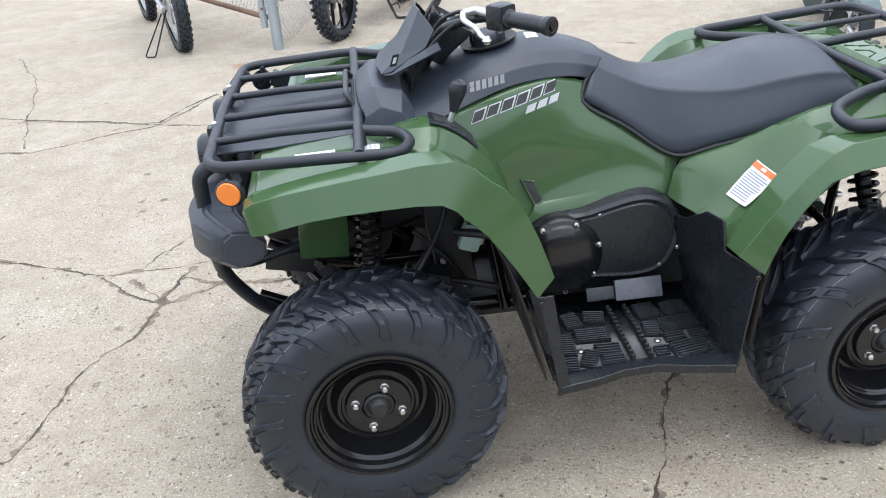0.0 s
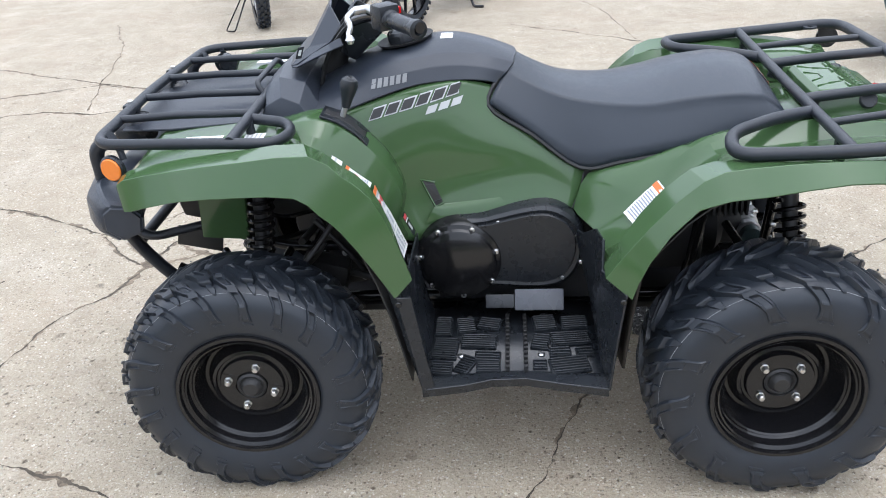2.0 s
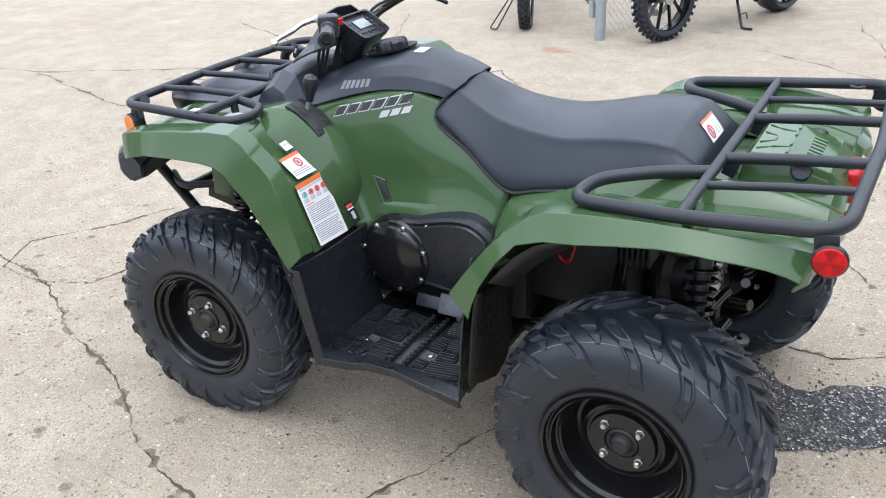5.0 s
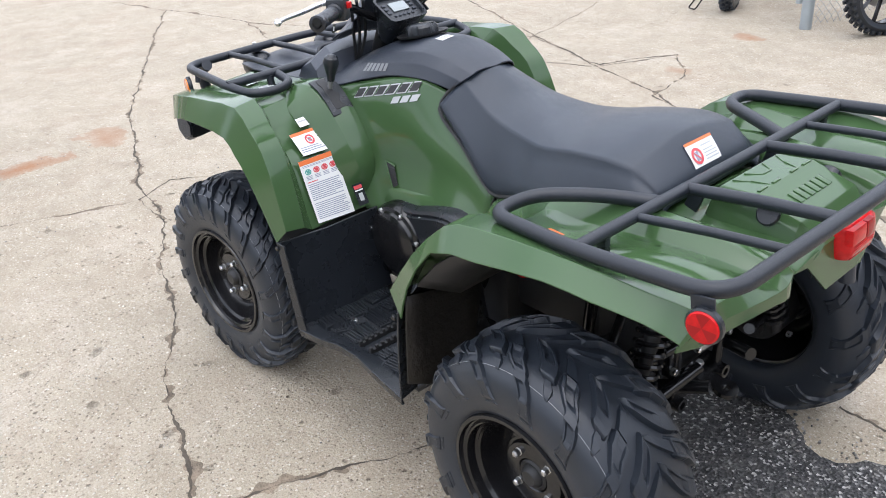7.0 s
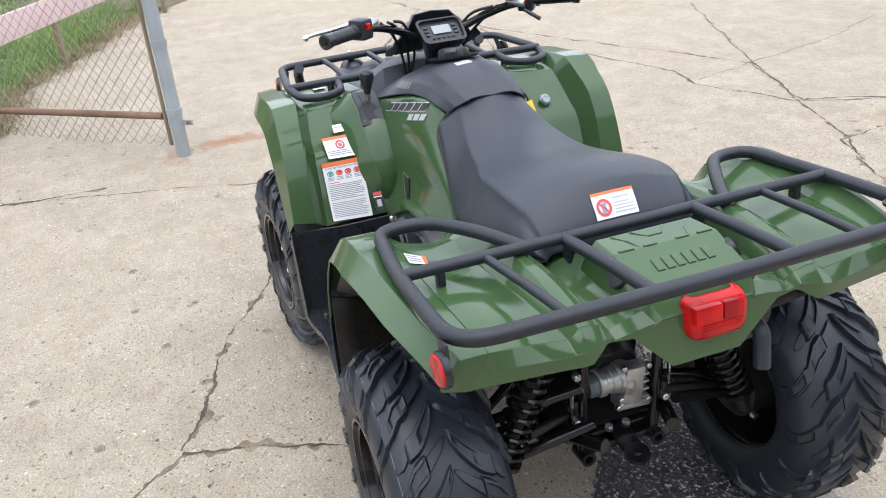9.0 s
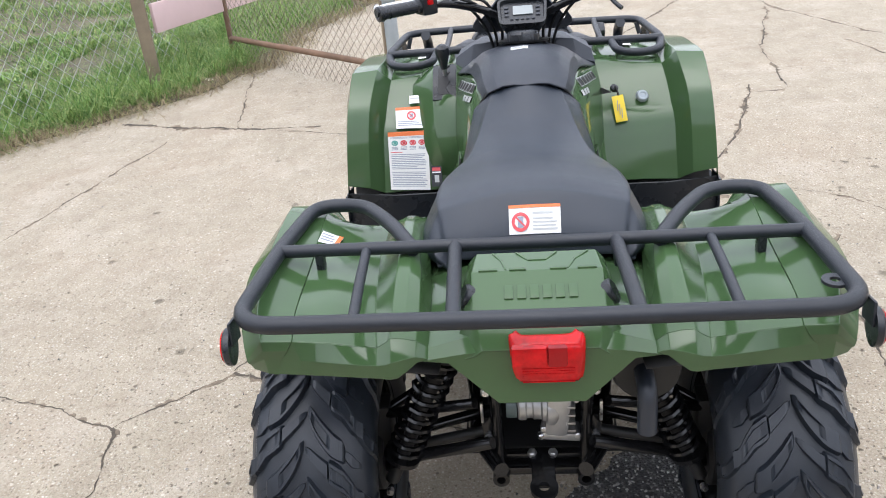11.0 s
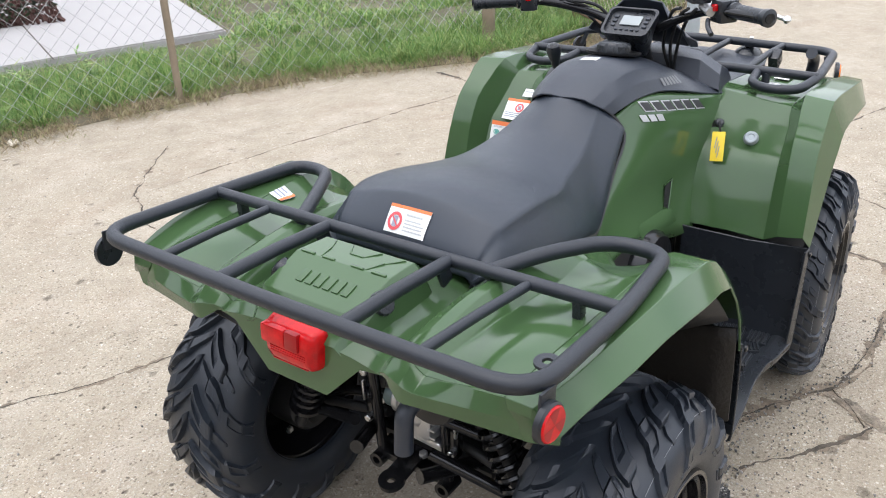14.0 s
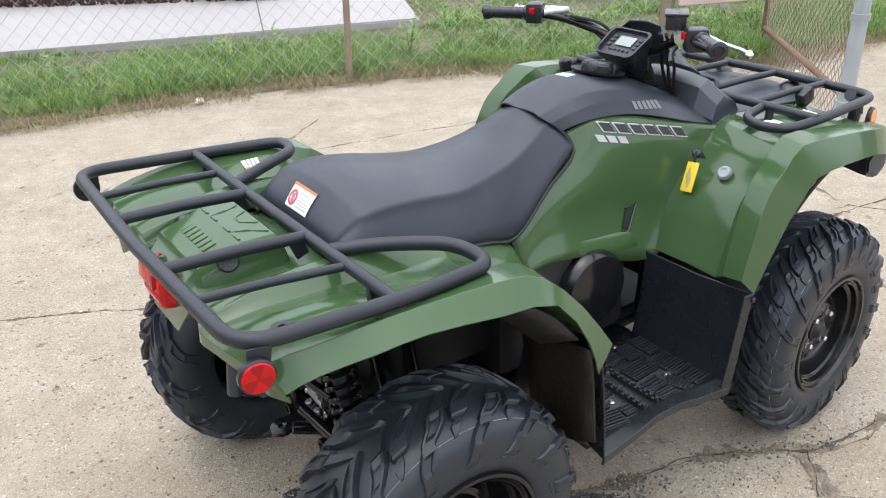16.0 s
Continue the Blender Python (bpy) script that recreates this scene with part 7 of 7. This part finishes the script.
def post(name, x, y, r, h, material, label, cap=True, lean=(0, 0)):
    prof = [(r, 0), (r, h - 0.02), (r * 0.8, h), (0, h + 0.01)]
    bm = lathe(bmesh.new(), prof, 18, Matrix.Translation((x, y, -0.02)) @ Matrix.Rotation(radians(lean[0]), 4, "X") @ Matrix.Rotation(radians(lean[1]), 4, "Y"))
    return tagged(finish(name, bm, material, smooth=50), label, "fence post", "fence posts")


def clamp(parent, x, y, z, r, d):
    bm = bmesh.new()
    lathe(bm, [(r, -0.018), (r + 0.007, -0.018), (r + 0.007, 0.018), (r, 0.018)], 18, Matrix.Translation((x, y, z)), True)
    d = Vector((*d, 0)).normalized()
    c = Vector((x, y, z)) + d * (r + 0.025)
    box(bm, c, (0.06, 0.012, 0.032), Matrix.Rotation(math.atan2(d.y, d.x), 4, "Z"), 0.003)
    part("clamp", bm, GALV, parent, "galvanised hinge clamp")
    part("clamp_bolt", disc(bmesh.new(), c + d * 0.012 + Vector((-d.y, d.x, 0)) * -0.02, (-d.y, d.x, 0), 0.010, 0.045, 8), RUST, parent)


def fences():
    # gate post by the verge with its leaf swung open towards the grass
    g = post("gate_post", -2.915, -0.765, 0.040, 2.2, GALV, "grey galvanised steel gate post set in the concrete")
    for z in (0.20, 0.27, 0.66, 1.5):
        clamp(g, -2.915, -0.765, z, 0.040, (0.5, 0.9) if z < 0.25 else (-0.85, -0.5))
    leaf = thing("mesh_gate", "rusty pipe gate leaf filled with chain-link mesh", "gate")
    a, b = (-2.975, -0.83), (-4.30, -2.24)
    tube_part("bottom_rail", [(*a, 0.235), (-3.6, -1.495, 0.215), (*b, 0.19)], 0.021, RUST, leaf, "rusty brown pipe rail")
    tube_part("hinge_stile", [(-2.965, -0.82, 0.06), (-2.965, -0.82, 2.0)], 0.012, WOOD, leaf)
    tube_part("end_stile", [(*b, 0.10), (*b, 1.9)], 0.021, RUST, leaf)
    tube_part("top_rail", [(*a, 1.95), (*b, 1.9)], 0.021, RUST, leaf)
    part("mesh", chain_link(a, b, 0.045, 1.9, 0.075, 0.0022, 0.02, 3), RUSTWIRE, leaf, "rusty chain-link mesh", 0)
    # the long fence behind the verge
    for x in (1.55, -1.50):
        post("fence_post", x, fence_y(x), 0.024, 1.9, WOOD, "weathered grey-brown pipe post of the mesh fence", lean=(0, -2.0 if x == -1.50 else 0))
    f = thing("chain_link_fence", "galvanised chain-link fence behind the verge", "fence")
    part("mesh", chain_link((4.0, fence_y(4.0)), (-4.2, fence_y(-4.2)), 0.06, 1.75, 0.115, 0.0020, 0.03, 5), WIRE, f, "galvanised chain-link mesh", 0)
    tube_part("top_rail", [(4.0, fence_y(4.0), 1.78), (-4.2, fence_y(-4.2), 1.78)], 0.018, GALV, f)
    stout = box(bmesh.new(), (-3.63, -2.61, 0.78), (0.085, 0.085, 1.60), Matrix.Rotation(radians(20), 4, "Z") @ Matrix.Rotation(radians(-3), 4, "Y"), 0.008)
    tagged(finish("wooden_post", stout, WOOD), "weathered square wooden post beside the verge", "fence post", "fence posts")
    # pale board rail beyond the gate
    rail = thing("board_rail", "pale pink-washed wooden board rail", "rail fence")
    p, q = Vector((-3.64, -2.53, 0)), Vector((-8.4, -0.50, 0))
    d = q - p
    ang = math.atan2(d.y, d.x)
    box_part("board", (p + q) / 2 + Vector((0, 0, 0.50)), (d.length, 0.03, 0.20), PINK, rail, Matrix.Rotation(ang, 4, "Z"), 0.004)
    for k in (0.5, 0.98):
        c = p.lerp(q, k)
        box_part("rail_post", c + Vector((-0.012, -0.030, 0.30)), (0.05, 0.04, 0.60), WOOD, rail, Matrix.Rotation(ang, 4, "Z"), 0.005)
    # gate post and leaf on the other side of the yard
    g = post("gate_post", -1.195, 4.220, 0.040, 2.2, GALV, "grey galvanised steel gate post set in the concrete")
    part("latch_pipe", lathe(bmesh.new(), [(0.026, 0.16), (0.026, 2.0), (0, 2.0)], 14, Matrix.Translation((-1.275, 4.25, 0))), GALV, g)
    for z in (0.30, 0.36):
        clamp(g, -1.195, 4.220, z, 0.040, (-1, 0.3) if z < 0.33 else (1, -0.1))
    leaf = thing("mesh_gate", "galvanised chain-link gate leaf with a rusty bottom rail", "gate")
    a, b = (-1.255, 4.285), (-2.39, 6.15)
    tube_part("bottom_rail", [(*a, 0.225), (*b, 0.215)], 0.021, RUST, leaf, "rusty brown pipe rail")
    part("mesh", chain_link(a, b, 0.22, 1.7, 0.062, 0.0021, 0.01, 7), WIRE, leaf, "galvanised chain-link mesh", 0)
    wing = thing("chain_link_fence", "galvanised chain-link fence beside the gate post", "fence")
    part("mesh", chain_link((-1.16, 4.27), (-0.59, 6.65), 0.03, 1.7, 0.062, 0.0021, 0.02, 9), WIRE, wing, "galvanised chain-link mesh", 0)
    # far kerb
    kerb = box(bmesh.new(), (2.72, 5.26, 0.03), (2.6, 0.30, 0.09), Matrix.Rotation(radians(-31.4), 4, "Z"), 0.02)
    tagged(finish("kerb", kerb, PAVED), "low pale concrete kerb", "kerb", kind="structure")


RUSTWIRE = surface("rusty_wire", (0.28, 0.24, 0.19), 0.7, 30, 0.4, 0.3, 200, metal=0.3)
fences()


def litter(x, y, s, seed):
    r = random.Random(seed)
    bm = bmesh.new()
    bmesh.ops.create_grid(bm, x_segments=7, y_segments=7, size=1)
    for v in bm.verts:
        v.co = Vector((v.co.x * s + r.gauss(0, s * 0.12), v.co.y * s * 0.5 + r.gauss(0, s * 0.12), abs(r.gauss(0, s * 0.30)) + 0.004))
    ob = tagged(finish("paper_scrap", bm, GRITWHITE, smooth=0), "crumpled pale paper scrap on the concrete", "litter", "paper scraps")
    ob.location, ob.rotation_euler = (x, y, 0.002), (0, 0, r.random() * 3)


for i, (x, y, s) in enumerate(((-0.46, -3.86, 0.055), (-2.05, -3.45, 0.04), (-3.55, -2.45, 0.04), (-3.75, -2.28, 0.05), (-2.3, -3.22, 0.025))):
    litter(x, y, s, 70 + i)


def gravel():
    """Loose grit, thicker along the filled cracks."""
    verts, faces = [], []
    spots = [(rng.uniform(-3.2, 1.8), rng.uniform(-3.6, 2.2), 0.004) for _ in range(420)]
    line = [(0.1, 0.37), (-0.06, 0.43), (-0.28, 0.49), (-0.47, 0.585), (-0.68, 0.675), (-0.99, 0.665), (-0.40, 0.74), (-0.42, 0.88)]
    for _ in range(260):
        a, b = rng.choice(line), rng.choice(line)
        i = rng.randrange(5)
        a, b = line[i], line[i + 1]
        f = rng.random()
        spots.append((a[0] + (b[0] - a[0]) * f + rng.gauss(0, 0.022), a[1] + (b[1] - a[1]) * f + rng.gauss(0, 0.022), 0.0035))
    spots += [(rng.gauss(-0.22, 0.14), rng.gauss(0.57, 0.07), 0.0032) for _ in range(150)] + [(rng.gauss(0.02, 0.06), rng.gauss(0.45, 0.04), 0.0042) for _ in range(200)]
    for x, y, s in spots:
        s *= rng.uniform(0.5, 1.5)
        t = Matrix.Translation((x, y, 0.003 + s * 0.3)) @ Euler((rng.random() * 3, rng.random() * 3, rng.random() * 3)).to_matrix().to_4x4()
        k = len(verts)
        verts += [t @ (Vector(q) * s) for q in ((1, 0, 0), (-1, 0.1, 0), (0, 0.8, 0.1), (0.1, -0.9, 0), (0, 0, 0.7), (0, 0.1, -0.7))]
        faces += [tuple(k + q for q in f) for f in ((0, 2, 4), (2, 1, 4), (1, 3, 4), (3, 0, 4), (2, 0, 5), (1, 2, 5), (3, 1, 5), (0, 3, 5))]
    me = bpy.data.meshes.new("grit")
    me.from_pydata(verts, [], faces)
    me.materials.append(GRITMIX)
    tagged(new("grit", me), "scattered dark grit on the concrete", "grit", kind="stuff")


gravel()


# ---- parked motorcycles ----
def knobbly_wheel(parent, c, d, R, w, knobs, spokes, rim_mat):
    """A motorcycle wheel at c rolling along d."""
    c, d = Vector(c), Vector((*d, 0)).normalized()
    axis = Vector((-d.y, d.x, 0))
    m = Matrix.Translation(c) @ axis.to_track_quat("Z", "Y").to_matrix().to_4x4()
    h = w / 2
    prof = [(R * 0.78, -h * 0.8), (R * 0.88, -h), (R * 0.96, -h * 0.75), (R, 0), (R * 0.96, h * 0.75), (R * 0.88, h), (R * 0.78, h * 0.8)]
    tyre = part("tyre", lathe(bmesh.new(), prof, 48, m), RUBBER, parent, "knobbly black tyre" if knobs else "black road tyre", 50)
    if knobs:
        bm = bmesh.new()
        for i in range(36):
            for k, off in enumerate((-0.75, -0.25, 0.25, 0.75)):
                a = math.tau * (i + 0.5 * (k % 2)) / 36
                rr = R * (0.97 if abs(off) > 0.5 else 1.0) + 0.004
                box(bm, m @ Vector((rr * math.cos(a), rr * math.sin(a), off * h)), (0.022, 0.022, 0.018), m.to_3x3().to_4x4() @ Matrix.Rotation(a, 4, "Z"))
        part("tread", bm, RUBBER, tyre, "", 0)
    rim = part("rim", lathe(bmesh.new(), [(R * 0.80, -h * 0.6), (R * 0.76, -h * 0.55), (R * 0.74, 0), (R * 0.76, h * 0.55), (R * 0.80, h * 0.6)], 40, m), rim_mat, parent, "", 50)
    part("hub", lathe(bmesh.new(), [(0, -h * 0.8), (0.045, -h * 0.8), (0.03, 0), (0.045, h * 0.8), (0, h * 0.8)], 20, m), ALLOY, parent)
    bm = bmesh.new()
    for i in range(spokes):
        a = math.tau * i / spokes
        b = a + (0.35 if i % 2 else -0.35)
        tube(bm, [m @ Vector((0.04 * math.cos(b), 0.04 * math.sin(b), (h * 0.6) * (1 if i % 4 < 2 else -1))), m @ Vector((R * 0.75 * math.cos(a), R * 0.75 * math.sin(a), 0))], 0.0025 if spokes > 12 else 0.014, 5)
    part("spoke_web", bm, ALLOY if spokes > 12 else rim_mat, rim, "", 0)
    disc_m = [(R * 0.30, h * 0.95), (R * 0.46, h * 0.95), (R * 0.46, h * 1.02), (R * 0.30, h * 1.02)]
    part("brake_disc", lathe(bmesh.new(), disc_m, 32, m, True), ALLOY, parent)


def dirt_bike():
    bike = thing("dirt_bike", "off-road motorcycle parked beside the far gate", "motorcycle", "parked motorcycles")
    a, d = Vector((-1.95, 4.50, 0.31)), Vector((-0.36, 0.93, 0)).normalized()
    b = a + d * 1.42
    knobbly_wheel(bike, a, d.xy, 0.315, 0.105, True, 28, ALLOY)
    knobbly_wheel(bike, b + Vector((0, 0, 0.02)), d.xy, 0.33, 0.09, True, 28, ALLOY)
    s = Vector((-d.y, d.x, 0))
    up = Vector((0, 0, 1))
    for k in (-1, 1):
        tube_part("swing_arm", [a + s * 0.075 * k, a + d * 0.52 + s * 0.06 * k + up * 0.06], 0.020, ALLOY, bike)
        tube_part("fork", [b + s * 0.075 * k, b - d * 0.30 + s * 0.075 * k + up * 0.72], 0.024, ALLOY, bike)
        tube_part("frame_tube", [a + d * 0.52 + s * 0.08 * k + up * 0.05, a + d * 0.95 + s * 0.08 * k + up * 0.02, b - d * 0.33 + s * 0.03 * k + up * 0.55], 0.016, STEEL, bike)
    box_part("engine", a + d * 0.70 + up * 0.12, (0.30, 0.22, 0.28), MATT, bike, Matrix.Rotation(math.atan2(d.y, d.x), 4, "Z"), 0.04)
    box_part("saddle", a + d * 0.35 + up * 0.58, (0.62, 0.13, 0.06), BLACK, bike, Matrix.Rotation(math.atan2(d.y, d.x), 4, "Z"), 0.02)
    stand = rounded([a + s * 0.10 + Vector((0, 0, -0.02)), (-2.195, 4.31, 0.012), (-2.115, 4.28, 0.012), a + s * 0.06 + Vector((0, 0, 0.0))], 0.02, 3)
    tube_part("stand", stand, 0.006, STEEL, bike, "thin triangular wire stand", 6)


dirt_bike()


def road_bike():
    bike = thing("road_bike", "black road motorcycle on its side stand by the fence", "motorcycle", "parked motorcycles")
    a, d = Vector((-0.74, 4.34, 0.31)), Vector((0.42, 0.91, 0)).normalized()
    b = a + d * 1.40
    knobbly_wheel(bike, a, d.xy, 0.30, 0.115, True, 10, STEEL)
    knobbly_wheel(bike, b, d.xy, 0.31, 0.18, False, 10, STEEL)
    s, up = Vector((-d.y, d.x, 0)), Vector((0, 0, 1))
    rot = Matrix.Rotation(math.atan2(d.y, d.x), 4, "Z")
    for k in (-1, 1):
        tube_part("fork", [a + s * 0.095 * k, a + d * 0.25 + s * 0.095 * k + up * 0.62], 0.024, ALLOY, bike)
    box_part("engine", a + d * 0.68 + up * 0.10, (0.46, 0.34, 0.30), MATT, bike, rot, 0.05)
    box_part("tank", a + d * 0.62 + up * 0.50, (0.50, 0.28, 0.24), STEEL, bike, rot, 0.08)
    box_part("saddle", a + d * 1.10 + up * 0.46, (0.60, 0.24, 0.09), BLACK, bike, rot, 0.03)
    tube_part("silencer", [a + d * 0.8 - s * 0.20 + up * -0.08, a + d * 1.5 - s * 0.22 + up * 0.05], 0.05, STEEL, bike)
    tube_part("side_stand", rounded([a + d * 0.75 - s * 0.05 - up * 0.05, Vector((-0.27, 4.83, 0.01)), Vector((-0.19, 4.82, 0.01))], 0.02, 3), 0.011, STEEL, bike, "black side stand")
    tube_part("stand_loop", rounded([(-0.31, 4.88, 0.10), (-0.25, 4.85, 0.13), (-0.24, 4.84, 0.08)], 0.02, 3), 0.005, STEEL, bike, "", 6)


road_bike()


def scooter():
    bike = thing("scooter", "grey-green scooter with cream stripes parked in the yard", "scooter", "parked motorcycles")
    a, d = Vector((2.34, 2.68, 0.19)), Vector((-0.34, -0.94, 0)).normalized()
    s, up = Vector((-d.y, d.x, 0)), Vector((0, 0, 1))
    rot = Matrix.Rotation(math.atan2(d.y, d.x), 4, "Z")
    steer = Matrix.Rotation(radians(26), 3, "Z") @ d
    knobbly_wheel(bike, a, steer.xy, 0.19, 0.105, False, 10, DISCMETAL)
    b = a - d * 1.22
    knobbly_wheel(bike, b, d.xy, 0.19, 0.11, False, 10, DISCMETAL)
    ws = Vector((-steer.y, steer.x, 0))
    for k in (-1, 1):
        tube_part("fork", [a + ws * 0.095 * k, a - d * 0.10 + ws * 0.085 * k + up * 0.40], 0.018, STEEL, bike)
        part("turn_lamp", disc(bmesh.new(), a - d * 0.02 + s * 0.17 * k + up * 0.40, d + s * 0.35 * k, 0.032, 0.03, 20, 0.006), ORANGE, bike, "amber turn lamp")
        rows = [[a - d * 0.30 + s * 0.03 * k + up * (0.85 - 0.02), a - d * 0.34 + s * 0.21 * k + up * 0.80], [a - d * 0.26 + s * 0.03 * k + up * 0.50, a - d * 0.34 + s * 0.26 * k + up * 0.45], [a - d * 0.28 + s * 0.03 * k + up * 0.20, a - d * 0.37 + s * 0.25 * k + up * 0.16], [a - d * 0.36 + s * 0.03 * k - up * 0.02, a - d * 0.42 + s * 0.16 * k - up * 0.03]]
        panel("leg_shield", rows, TEALPAINT, bike, "grey-green leg shield", 2, 4, 1, 0.02, 0.006)
        rows = [[a - d * 0.315 + s * 0.205 * k + up * 0.76, a - d * 0.325 + s * 0.23 * k + up * 0.75], [a - d * 0.30 + s * 0.218 * k + up * 0.42, a - d * 0.315 + s * 0.245 * k + up * 0.42], [a - d * 0.335 + s * 0.212 * k + up * 0.15, a - d * 0.35 + s * 0.235 * k + up * 0.15]]
        panel("cream_stripe", rows, WHITE, bike, "cream stripe", 1, 4, 1, 0.008, 0.0)
        box_part("tail_side", b + d * 0.12 + s * 0.13 * k + up * 0.35, (0.62, 0.07, 0.24), TEALPAINT, bike, rot @ Matrix.Rotation(radians(12), 4, "Y"), 0.03)
    # front mudguard
    rows = []
    for ang in (-70, -35, 0, 35, 60):
        q = radians(ang)
        c = a + steer * math.sin(q) * 0.225 + up * math.cos(q) * 0.225
        o = (c - a).normalized()
        rows.append([c - ws * 0.085 - o * 0.05, c - ws * 0.06, c + ws * 0.06, c + ws * 0.085 - o * 0.05])
    panel("front_mudguard", rows, TEALPAINT, bike, "grey-green front mudguard", 2, 4, 1, 0.006, 0.004)
    box_part("front_fairing", a - d * 0.16 + up * 0.50, (0.20, 0.30, 0.30), TEALPAINT, bike, rot @ Matrix.Rotation(radians(-16), 4, "Y"), 0.07, "grey-green front fairing")
    box_part("saddle", b + d * 0.28 + up * 0.56, (0.72, 0.26, 0.09), BLACK, bike, rot, 0.03)
    box_part("floor", a - d * 0.60 + up * 0.02, (0.46, 0.30, 0.06), BLACK, bike, rot, 0.02)
    box_part("engine_case", b + d * 0.16 + s * 0.11 - up * 0.02, (0.44, 0.09, 0.16), ALLOY, bike, rot, 0.03)


scooter()
